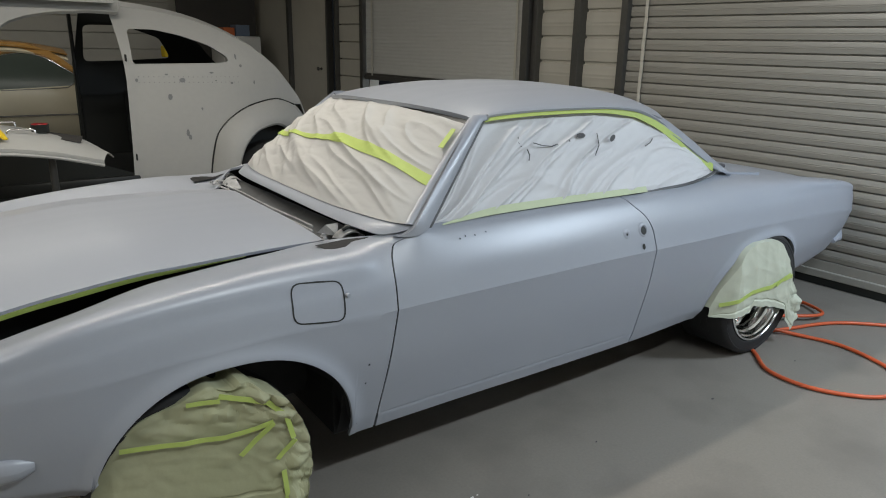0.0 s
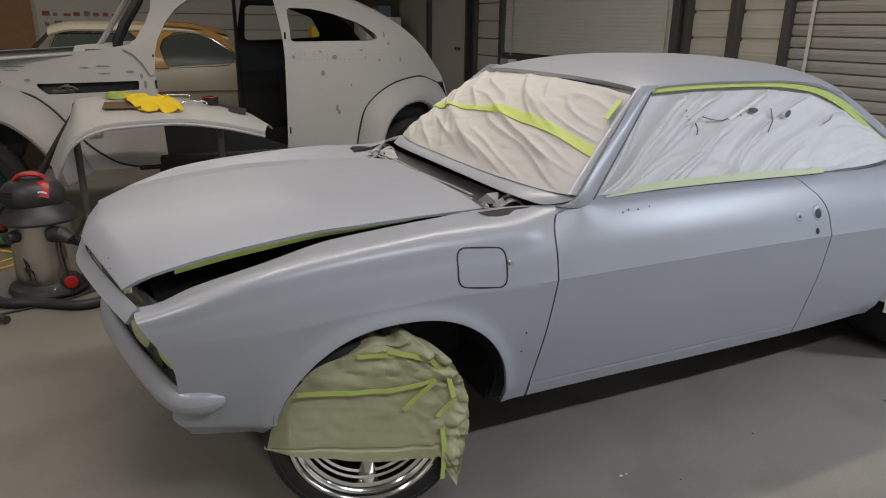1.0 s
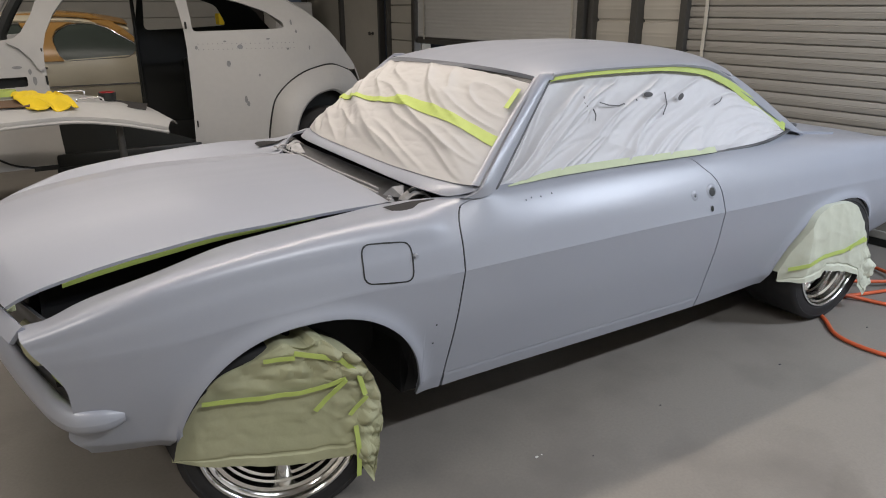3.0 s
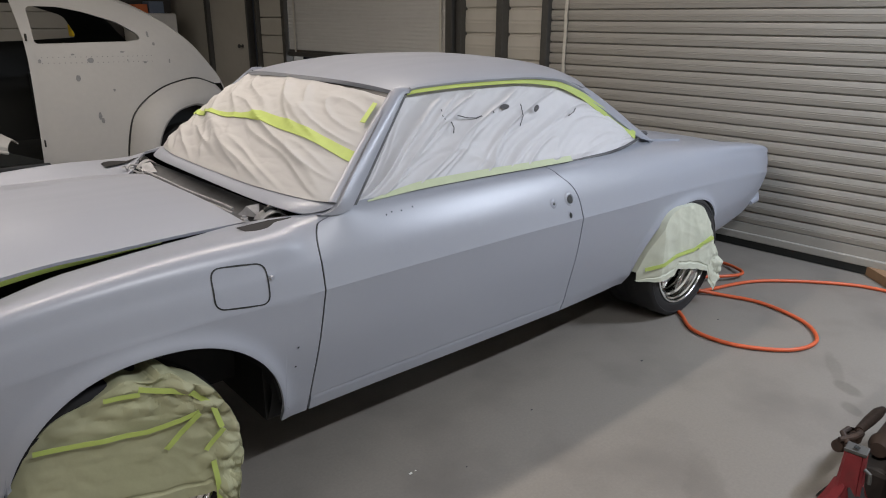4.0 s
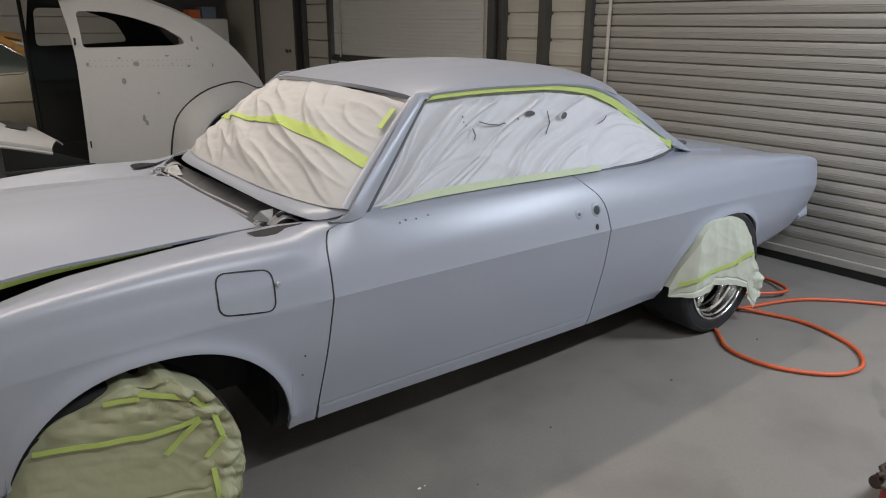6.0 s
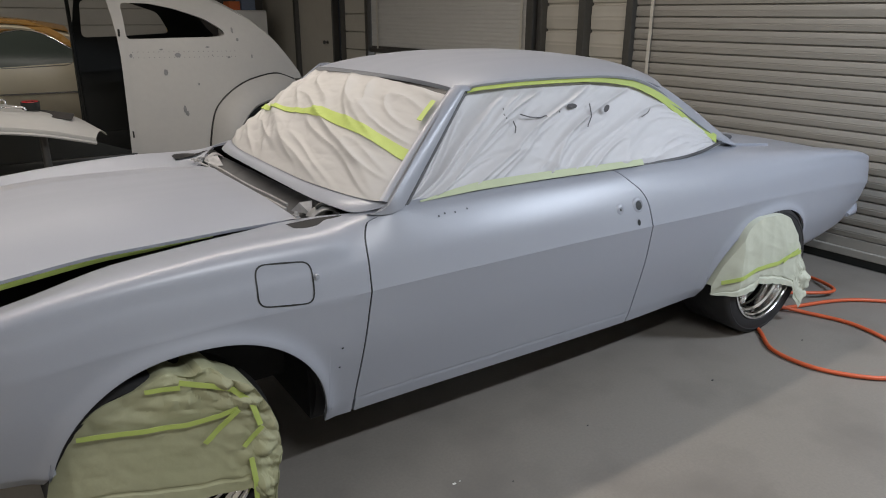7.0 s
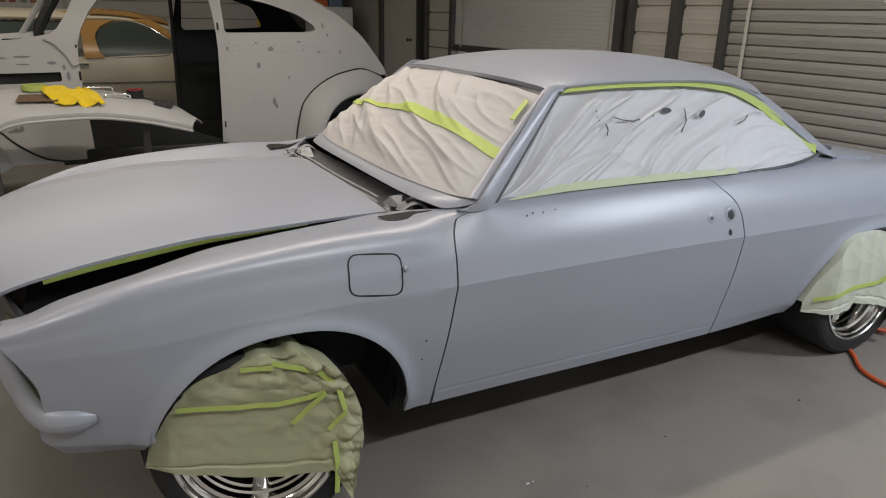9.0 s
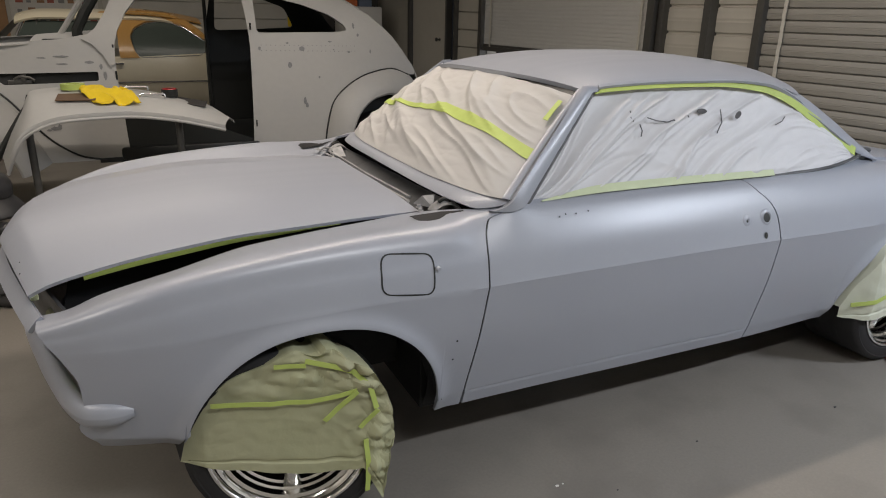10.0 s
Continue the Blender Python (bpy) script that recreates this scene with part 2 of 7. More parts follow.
def round_path(pts, r=0.02, n=4, closed=True):
    """Rounds the corners of a flat outline."""
    out = []
    pts = [Vector(p) for p in pts]
    for i, p in enumerate(pts):
        a, b = pts[i - 1], pts[(i + 1) % len(pts)]
        da, db = (a - p), (b - p)
        k = min(r, da.length * 0.45, db.length * 0.45)
        p0, p2 = p + da.normalized() * k, p + db.normalized() * k
        for j in range(n + 1):
            t = j / n
            out.append(tuple((1 - t) ** 2 * p0 + 2 * t * (1 - t) * p + t * t * p2))
    return out


def dense(pts, step):
    out = []
    for a, b in zip(pts, pts[1:] + pts[:1]):
        n = max(1, round(math.dist(a, b) / step))
        out += [(a[0] + (b[0] - a[0]) * k / n, a[1] + (b[1] - a[1]) * k / n) for k in range(n)]
    return out


def sheet(outer, holes, step, f):
    """A curved sheet: a flat outline with holes, filled with triangles and lifted by f(a, b) -> point."""
    loops = [dense(list(l), step) for l in (outer, *holes)]
    pts, edges = [], []
    for l in loops:
        n = len(pts)
        pts += l
        edges += [(n + i, n + (i + 1) % len(l)) for i in range(len(l))]
    xs, ys = [p[0] for p in loops[0]], [p[1] for p in loops[0]]
    nx, ny = int((max(xs) - min(xs)) / step), int((max(ys) - min(ys)) / step)
    rim = np.array(pts)
    for i in range(nx + 1):
        for j in range(ny + 1):
            p = (min(xs) + (i + 0.5 * (j % 2)) * step, min(ys) + j * step)
            if inside(p, loops[0]) and not any(inside(p, h) for h in loops[1:]) and np.min(np.abs(rim - p).sum(1)) > step * 0.55:
                pts.append(p)
    vs, _, fs, *_ = delaunay_2d_cdt([Vector(p) for p in pts], edges, [], 0, 1e-6)
    bm = bmesh.new()
    bv = [bm.verts.new(f(v.x, v.y)) for v in vs]
    for t in fs:
        c = (sum(vs[i].x for i in t) / 3, sum(vs[i].y for i in t) / 3)
        if inside(c, loops[0]) and not any(inside(c, h) for h in loops[1:]):
            bm.faces.new([bv[i] for i in t])
    return bm


# ---- the room ----
# The end wall with the two roll-up doors runs nearly across the car; s is measured along it, z up.
WALL_ANGLE, WALL_X = 3.4, 4.173
WALL = Matrix.Translation((WALL_X, 0, 0)) @ Matrix.Rotation(radians(WALL_ANGLE), 4, "Z")


def wall_box(bm, s0, s1, d0, d1, z0, z1, bevel=0.0):
    """A box on the end wall: s along it, d into the room (negative is behind the wall's face)."""
    return box(bm, -d1, -d0, s0, s1, z0, z1, WALL, bevel)


ROOM_X0, ROOM_Y0, ROOM_Y1, CEIL = -4.6, -5.2, 8.6, 3.4
bm = bmesh.new()
box(bm, ROOM_X0 - 0.3, 5.4, ROOM_Y0 - 0.3, ROOM_Y1 + 0.3, -0.2, 0.0)
tagged(link("floor", bm, CONCRETE, smooth=False), "grey-brown sealed concrete garage floor with scuffs", "floor", kind="structure")
# unseen ceiling, kept dull so that it bounces less fill light
bm = bmesh.new()
box(bm, ROOM_X0 - 0.3, 5.4, ROOM_Y0 - 0.3, ROOM_Y1 + 0.3, CEIL, CEIL + 0.1)
CEILPAINT = material("low_bounce_ceiling", (0.36, 0.35, 0.33), 0.7, 0.0, 0.04, 8, 0.02)
tagged(link("ceiling", bm, CEILPAINT, smooth=False), "unseen dull grey ceiling, added to close the room", "ceiling", kind="structure")
# the west and south walls are unseen, added to close the room
for nm, b in (("unseen_wall_west", (ROOM_X0 - 0.2, ROOM_X0, ROOM_Y0, ROOM_Y1)), ("unseen_wall_south", (ROOM_X0, 5.0, ROOM_Y0 - 0.2, ROOM_Y0)), ("wall_north", (ROOM_X0, 4.6, ROOM_Y1, ROOM_Y1 + 0.2))):
    bm = bmesh.new()
    box(bm, *b, 0, CEIL)
    tagged(link(nm, bm, WALLPAINT, smooth=False), "beige painted metal garage wall", "wall", kind="structure")

# ---- the end wall: roll-up doors, posts, panels, personnel door ----
BIG0, BIG1 = -1.75, 1.27  # big roll-up door along s
SM0, SM1, SMZ = 2.41, 5.16, 1.06  # small roll-up door and its lower edge


def ribbed_sheet(bm, s0, s1, z0, z1, pitch, depth, d0, flat=0.72):
    """A sheet with horizontal ribs: broad flats and narrow grooves."""
    prof, z = [], z0
    while z < z1 - 1e-4:
        for a, d in ((0.0, -depth), (0.035, -depth), (0.075, 0.0), (0.25, depth * 0.16), (0.40, depth * 0.22), (0.42, depth * 0.30), (0.45, depth * 0.30), (0.47, depth * 0.22), (0.53, depth * 0.22), (0.55, depth * 0.30), (0.58, depth * 0.30), (0.60, depth * 0.22), (0.75, depth * 0.16), (0.93, 0.0), (0.97, -depth), (1.0, -depth)):
            if z + a * pitch <= z1 + 1e-5:
                prof.append((d0 + d, z + a * pitch))
        z += pitch
    pts = [[WALL @ Vector((-d, s, zz)) for s in (s0, s1)] for d, zz in prof]
    return grid_mesh(pts, bm)


# solid backing behind the whole wall, with openings left for the doors
bm = bmesh.new()
for s0, s1, z0, z1 in ((-5.6, BIG0, 0, CEIL), (BIG0, BIG1, 2.9, CEIL), (BIG1, SM0, 0, CEIL), (SM0, SM1, 2.9, CEIL), (SM1, 5.95, 0, CEIL), (5.95, 7.2, 2.15, CEIL), (7.2, 9.0, 0, CEIL)):
    wall_box(bm, s0, s1, -0.18, -0.05, z0, z1)
tagged(link("wall_east", bm, WALLPAINT, smooth=False), "beige ribbed metal garage wall with two roll-up doors", "wall", kind="structure")


def wall_panel(s0, s1, pitch=0.212):
    bm = bmesh.new()
    ribbed_sheet(bm, s0, s1, 0.096, CEIL, pitch, 0.02, -0.02)
    return tagged(link("wall_panel", bm, WALLPAINT), "beige ribbed sheet metal wall panel between steel posts", "wall panel", kind="structure")


for s0, s1 in ((-5.4, BIG0 - 0.06), (1.33, 1.735), (1.81, 2.25)):
    wall_panel(s0, s1)
bm = bmesh.new()
for k in range(16):
    wall_box(bm, 5.245, 5.82, -0.05, -0.008, 0.02 + 0.212 * k, 0.222 + 0.212 * k, 0.006)
tagged(link("wall_panel", bm, WALLPAINT, smooth=False), "flat beige metal wall panels with dark joints", "wall panel", kind="structure")


def post(s, w, d, z0=0.0):
    bm = bmesh.new()
    wall_box(bm, s - w / 2, s + w / 2, -0.045, d, z0, CEIL, 0.006)
    wall_box(bm, s - w / 2 - 0.012, s - w / 2 + 0.012, d - 0.01, d + 0.012, z0, CEIL)
    return tagged(link("wall_post", bm, STEEL, smooth=False), "dark steel wall post", "post", kind="structure")


post(BIG1 + 0.03, 0.06, 0.06)
post(1.772, 0.07, 0.07)
post(2.36, 0.085, 0.09)
post(2.275, 0.06, 0.05)
post(5.205, 0.075, 0.05)
post(5.845, 0.05, 0.04)
post(6.07, 0.05, 0.04)
post(7.16, 0.09, 0.05)
post(BIG0 - 0.03, 0.075, 0.06)


def roll_door(s0, s1, z0, z1, pitch, mat, bar_mat, label, depth=0.022):
    door = empty("door_rollup", label, "roll-up door", kind="structure", at=WALL @ Vector((0, (s0 + s1) / 2, z0)))
    z = z1
    while z < 2.92:
        bm = bmesh.new()
        ribbed_sheet(bm, s0, s1, z, z + pitch, pitch, depth, 0.0)
        part("slat", bm, mat, door)
        z += pitch
    bm = bmesh.new()
    wall_box(bm, s0, s1, -0.012, 0.03, z0, z0 + 0.05, 0.006)
    wall_box(bm, s0, s1, -0.012, 0.012, z0 + 0.05, z1)
    part("bottom_bar", bm, bar_mat, door, "metal bottom bar with rubber seal", False)
    return door


big = roll_door(BIG0, BIG1, 0.055, 0.166, 0.0824, DOORPAINT, DOORPAINT, "closed beige ribbed metal roll-up door")
bm = bmesh.new()
wall_box(bm, BIG0, BIG1, -0.02, 0.02, 0.004, 0.055)
part("rubber_seal", bm, BLACK, big, "black rubber bottom seal", False)
small = roll_door(SM0, SM1, SMZ, SMZ + 0.075, 0.0395, PALEDOOR, STEEL, "slightly raised pale grey roll-up door with fine ribs", 0.005)


STRAPCLOTH = material("off_white_webbing", (0.58, 0.56, 0.50), 0.8, 0.0, 0.12, 60, 0.1, 200)


def strap(s, z0, z1, d=0.02):
    """A pull strap, slightly wavy, hanging in front of a door."""
    pts, n = [], int((z1 - z0) / 0.03)
    for i in range(n + 1):
        z = z0 + (z1 - z0) * i / n
        wob = 0.0012 * math.sin(z * 50) + 0.0012 * math.sin(z * 21 + 1)
        pts.append([WALL @ Vector((-d - 0.002 * math.sin(z * 76), s + wob + o, z)) for o in (-0.014, 0.014)])
    bm = grid_mesh(pts)
    solid(bm, 0.003)
    ob = tagged(link("pull_strap", bm, STRAPCLOTH), "white woven pull strap hanging on the roll-up door", "strap")
    return ob


strap(1.11, 0.32, 3.0, 0.03)
strap(-1.44, 0.22, 3.0, 0.03)
strap(2.53, SMZ + 0.05, 3.0, 0.025)
strap(5.0, SMZ + 0.05, 3.0, 0.025)
# the day outside, under the raised door
bm = bmesh.new()
wall_box(bm, SM0 - 0.3, SM1 + 0.2, -0.9, -0.88, 0.0, 1.4)
tagged(link("backdrop", bm, DAYLIGHT, smooth=False), "bright daylight outside under the raised door", "daylight", kind="structure")
# personnel door
pd = empty("door_1", "closed beige steel personnel door", "door", kind="structure", at=WALL @ Vector((0, 6.6, 0)))
bm = bmesh.new()
wall_box(bm, 6.12, 7.12, -0.04, 0.0, 0.01, 2.1, 0.004)
part("leaf", bm, WALLPAINT, pd, smooth=False)
bm = bmesh.new()
lathe(bm, [(0.0, 0.0), (0.022, 0.0), (0.022, 0.006), (0.01, 0.012), (0.01, 0.035), (0.026, 0.05), (0.022, 0.066), (0.0, 0.068)], seg=20, m=WALL @ Matrix.Translation((0, 6.295, 1.14)) @ Matrix.Rotation(radians(-90), 4, "Y"))
part("knob", bm, STEEL, pd, "dark round door knob")

# ---- the grey car ----
SHEAR = -0.05


def car_pt(x, y, z):
    return Vector((x + (SHEAR - 0.03 * min(1, max(0, (0.5 - x) / 1.1))) * (y + 0.6), y, z + 0.018 * (y + 0.6) * min(1, max(0, (0.9 - x) / 0.5))))


# section keys of the side: station x, then (half width, height) of rocker foot, rocker, sill line, lower side, crease, upper side, crest, inner edge
SEC = curve([
    # x,     k0          k1           k2           k3           k4           k5           k6           k7
    (-0.60, 0.56, 0.35, 0.60, 0.355, 0.62, 0.40, 0.645, 0.52, 0.655, 0.655, 0.652, 0.682, 0.632, 0.702, 0.52, 0.695),
    (-0.50, 0.60, 0.345, 0.64, 0.35, 0.665, 0.39, 0.69, 0.52, 0.70, 0.655, 0.696, 0.695, 0.672, 0.735, 0.535, 0.705),
    (-0.40, 0.62, 0.335, 0.67, 0.34, 0.70, 0.38, 0.725, 0.52, 0.738, 0.66, 0.73, 0.72, 0.70, 0.772, 0.545, 0.742),
    (-0.22, 0.63, 0.31, 0.69, 0.32, 0.735, 0.36, 0.765, 0.52, 0.775, 0.67, 0.762, 0.755, 0.72, 0.825, 0.55, 0.784),
    (0.03, 0.60, 0.27, 0.70, 0.28, 0.745, 0.33, 0.78, 0.52, 0.79, 0.69, 0.768, 0.785, 0.72, 0.857, 0.54, 0.835),
    (0.35, 0.62, 0.24, 0.71, 0.25, 0.74, 0.31, 0.787, 0.52, 0.80, 0.70, 0.776, 0.79, 0.713, 0.878, 0.51, 0.852),
    (0.55, 0.635, 0.238, 0.713, 0.248, 0.737, 0.308, 0.789, 0.52, 0.806, 0.698, 0.778, 0.793, 0.708, 0.881, 0.475, 0.855),
    (0.63, 0.64, 0.237, 0.715, 0.247, 0.735, 0.307, 0.79, 0.52, 0.81, 0.700, 0.778, 0.795, 0.702, 0.885, 0.575, 0.886),
    (0.70, 0.64, 0.237, 0.715, 0.247, 0.735, 0.307, 0.79, 0.52, 0.812, 0.701, 0.781, 0.796, 0.722, 0.887, 0.672, 0.906),
    (0.78, 0.64, 0.236, 0.715, 0.246, 0.735, 0.306, 0.79, 0.52, 0.815, 0.702, 0.784, 0.798, 0.737, 0.892, 0.716, 0.928),
    (0.90, 0.64, 0.235, 0.715, 0.245, 0.735, 0.305, 0.79, 0.52, 0.818, 0.703, 0.786, 0.80, 0.729, 0.897, 0.69, 0.925),
    (1.40, 0.64, 0.228, 0.715, 0.238, 0.735, 0.30, 0.79, 0.52, 0.82, 0.703, 0.788, 0.80, 0.73, 0.895, 0.69, 0.922),
    (1.90, 0.64, 0.225, 0.715, 0.235, 0.735, 0.292, 0.79, 0.51, 0.82, 0.698, 0.788, 0.80, 0.735, 0.89, 0.69, 0.917),
    (2.25, 0.62, 0.23, 0.71, 0.24, 0.735, 0.295, 0.79, 0.50, 0.82, 0.693, 0.789, 0.80, 0.73, 0.885, 0.665, 0.925),
    (2.60, 0.62, 0.24, 0.70, 0.25, 0.735, 0.30, 0.79, 0.50, 0.815, 0.69, 0.788, 0.795, 0.725, 0.88, 0.58, 0.915),
    (2.90, 0.60, 0.26, 0.69, 0.27, 0.73, 0.32, 0.785, 0.50, 0.805, 0.68, 0.785, 0.79, 0.72, 0.866, 0.54, 0.882),
    (3.30, 0.58, 0.27, 0.66, 0.285, 0.71, 0.34, 0.765, 0.50, 0.78, 0.66, 0.76, 0.782, 0.715, 0.838, 0.50, 0.836),
    (3.70, 0.54, 0.30, 0.62, 0.315, 0.67, 0.37, 0.715, 0.50, 0.74, 0.63, 0.722, 0.745, 0.682, 0.796, 0.45, 0.784),
    (3.95, 0.48, 0.34, 0.56, 0.35, 0.60, 0.39, 0.65, 0.48, 0.68, 0.59, 0.665, 0.70, 0.63, 0.748, 0.40, 0.735),
    (4.05, 0.40, 0.36, 0.48, 0.38, 0.54, 0.42, 0.585, 0.49, 0.63, 0.575, 0.62, 0.67, 0.585, 0.712, 0.35, 0.70),
])
NSEG = 7


def catmull(p0, p1, p2, p3, t):
    return 0.5 * (2 * p1 + (p2 - p0) * t + (2 * p0 - 5 * p1 + 4 * p2 - p3) * t * t + (3 * p1 - p0 - 3 * p2 + p3) * t**3)


def side(x, v):
    """Point (half width, height) of the side at station x, v from 0 (rocker foot) to 7 (inner top edge)."""
    k = np.array(SEC(x)).reshape(8, 2)
    i = min(int(v), NSEG - 1)
    t = v - i
    if i < 2:
        return k[i] * (1 - t) + k[i + 1] * t
    lo, hi = (2, 4) if i < 4 else (4, 7)
    g = lambda j: k[min(max(j, lo), hi)]
    p0 = g(i - 1) if i - 1 >= lo else 2 * g(i) - g(i + 1)
    p3 = g(i + 2) if i + 2 <= hi else 2 * g(i + 1) - g(i)
    return catmull(p0, g(i), g(i + 1), p3, t)


def v_at_z(x, z):
    """v at which the side at x reaches height z, between sill line and crest."""
    lo, hi = 0.0, 6.0
    for _ in range(24):
        mid = (lo + hi) / 2
        lo, hi = (mid, hi) if side(x, mid)[1] < z else (lo, mid)
    return lo


GAP_F = curve([(0.20, 0.618), (0.307, 0.622), (0.43, 0.63), (0.52, 0.637), (0.69, 0.655), (0.82, 0.668), (0.885, 0.695), (0.902, 0.745), (0.918, 0.825), (0.925, 0.865), (0.94, 0.89)])
GAP_R = curve([(0.20, 1.928), (0.298, 1.924), (0.425, 1.917), (0.563, 1.914), (0.69, 1.909), (0.771, 1.902), (0.81, 1.892), (0.843, 1.872), (0.878, 1.832), (0.91, 1.80), (0.95, 1.76)])
NOSE = curve([(0.30, -0.44), (0.36, -0.46), (0.42, -0.50), (0.50, -0.480), (0.56, -0.482), (0.64, -0.515), (0.69, -0.545), (0.73, -0.56), (0.80, -0.56)])
ARCH_F = (0.130, 0.389, 0.648)  # centre x, half length, top
ARCH_R = (2.80, 0.393, 0.622)
ARCH_FOOT = 0.25
G = 0.0055


def arch_z(x, arch):
    c, a, top = arch
    d = abs((x - c) / a)
    return ARCH_FOOT + (top - ARCH_FOOT) * (1 - d**2.3) ** (1 / 2.1) if d < 1 else -1


def side_point(x, v, s, arch=None, lift=0.0):
    w, z = side(x, v)
    if arch:
        c, a, top = arch
        dx, dz = (x - c) / a, (z - ARCH_FOOT) / (top - ARCH_FOOT)
        r = (abs(dx) ** 2.3 + max(dz, 0) ** 2.1) ** 0.45
        if z > ARCH_FOOT - 0.05:
            w += 0.017 * math.exp(-(((r - 1) * 0.36 / 0.026) ** 2)) * min(1, max(0, (z - ARCH_FOOT + 0.05) / 0.1))
    return car_pt(x, s * (w + lift), z)


def side_xz(x, z, s=-1, lift=0.0):
    """The point of the side at station x and height z, lifted off the surface."""
    return side_point(x, v_at_z(x, z), s, None, lift)


def panel(x_at, us, v0, s, arch=None, v1=7.0, na=26, nb=30, t=0.012):
    """A side panel in two bands that meet on the crease; its lower edge follows the wheel arch."""
    pts = []
    for u in us:
        col, xm = [], x_at(u, 0.5)
        lo = v0
        if arch and arch_z(xm, arch) > 0:
            lo = max(v0, min(3.9, v_at_z(xm, arch_z(xm, arch))))
        for v in [lo + (4 - lo) * j / na for j in range(na + 1)] + [4 + (v1 - 4) * j / nb for j in range(1, nb + 1)]:
            x = xm
            for _ in range(3):
                x = x_at(u, side(x, v)[1])
            col.append(side_point(x, v, s, arch))
        pts.append(col)
    return solid(grid_mesh(pts, flip=s > 0), t)


def fender_x(u, z):
    b = -0.575 + 1.215 * u
    return b + (NOSE(z) + 0.575) * max(0, 1 - (b + 0.575) / 0.28) ** 1.5 + (GAP_F(z) - G - 0.64) * max(0, (b - 0.49) / 0.15)


def quarter_x(u, z):
    b = 1.90 + 2.15 * u
    return b + (GAP_R(z) + G - 1.90) * max(0, (2.38 - b) / 0.48)


def columns(n, arch, x0, span):
    us = [i / n for i in range(n + 1)]
    for e, d in ((arch[0] - arch[1], 1), (arch[0] + arch[1], -1)):
        us += [(e + d * k - x0) / span for k in (-0.006, -0.001, 0.0005, 0.002, 0.005, 0.009, 0.014, 0.02, 0.028, 0.038, 0.05)]
    return sorted({min(1, max(0, round(u, 6))) for u in us})


car = empty("coupe_car", "two-door coupe in satin blue-grey primer, masked for painting", "car", at=(1.4, 0, 0))
FENDERS = {}
for s in (-1, 1):
    FENDERS[s] = part("front_fender", panel(fender_x, columns(64, ARCH_F, -0.575, 1.215), 1.0, s, ARCH_F), PRIMER, car, sharp=22)
    FENDERS[s, "door"] = part("door", panel(lambda u, z: GAP_F(z) + (GAP_R(z) - GAP_F(z)) * u, [i / 44 for i in range(45)], 2.0, s, t=0.025), PRIMER, car, sharp=22)
    FENDERS[s, "quarter"] = part("quarter_panel", panel(quarter_x, columns(64, ARCH_R, 1.90, 2.15), 1.0, s, ARCH_R), PRIMER, car, sharp=22)
    bm = grid_mesh([[car_pt(x, s * (side(x, v)[0] - (0.004 if v > 1.9 else 0)), side(x, v)[1] - (0.003 if v > 1.9 else 0)) for v in [j / 5 for j in range(11)]] for x in [0.625 + 1.30 * i / 30 for i in range(31)]], flip=s > 0)
    part("rocker_panel", solid(bm, 0.02), PRIMER, car, sharp=22)
    # near-black shell behind the gaps, its colour standing in for shade
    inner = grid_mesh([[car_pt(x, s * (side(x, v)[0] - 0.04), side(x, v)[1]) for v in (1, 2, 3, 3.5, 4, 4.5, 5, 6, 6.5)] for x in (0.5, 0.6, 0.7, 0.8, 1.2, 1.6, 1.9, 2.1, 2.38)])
    part("inner_shell", inner, SHADE_DARK, car, "near-black shell behind the gaps, standing in for their shade")
    # black strips laid in the gaps round the door, painting their shade
    for gap, d in ((GAP_F, -G), (GAP_R, 0.0)):
        rows = [[side_point(gap(z) + d + k * G, v_at_z(gap(z), z), s, None, -0.0035) for k in (-0.05, 1.05)] for z in [0.30 + 0.60 * i / 60 for i in range(61)]]
        part("gap_shade_strip", grid_mesh(rows, flip=s > 0), BLACK, car, "black strip standing in for the shade in the door gap")
    # wheel wells, coloured near-black to hold their shade
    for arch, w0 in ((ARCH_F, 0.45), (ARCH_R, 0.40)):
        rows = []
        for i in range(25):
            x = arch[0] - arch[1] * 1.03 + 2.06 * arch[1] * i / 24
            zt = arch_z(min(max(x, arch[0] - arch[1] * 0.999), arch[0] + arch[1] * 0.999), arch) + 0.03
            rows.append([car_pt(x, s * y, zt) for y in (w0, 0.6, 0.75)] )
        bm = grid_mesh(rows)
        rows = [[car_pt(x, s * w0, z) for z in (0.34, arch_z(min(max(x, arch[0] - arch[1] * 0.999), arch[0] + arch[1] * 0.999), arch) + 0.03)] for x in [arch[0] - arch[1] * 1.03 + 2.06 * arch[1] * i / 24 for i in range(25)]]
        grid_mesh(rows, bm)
        part("wheel_well", bm, SHADE_DARK, car, "wheel well coloured near-black for its shade")

# floor pan and the block that stands in for shade under the hood
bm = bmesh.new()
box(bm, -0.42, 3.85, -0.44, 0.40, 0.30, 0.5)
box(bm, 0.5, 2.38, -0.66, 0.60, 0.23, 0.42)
part("floor_pan", bm, SHADE_DARK, car, "underbody coloured near-black for its shade", False)
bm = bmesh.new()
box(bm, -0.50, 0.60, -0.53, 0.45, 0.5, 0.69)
part("luggage_well", bm, SHADE_DARK, car, "near-black block standing in for the shade under the hood", False)
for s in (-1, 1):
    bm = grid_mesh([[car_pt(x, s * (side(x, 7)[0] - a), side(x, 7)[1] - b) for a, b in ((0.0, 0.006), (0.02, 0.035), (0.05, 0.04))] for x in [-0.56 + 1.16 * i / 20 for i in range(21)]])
    part("hood_gutter", bm, SHADE_DARK, car, "drip gutter coloured near-black for its shade")

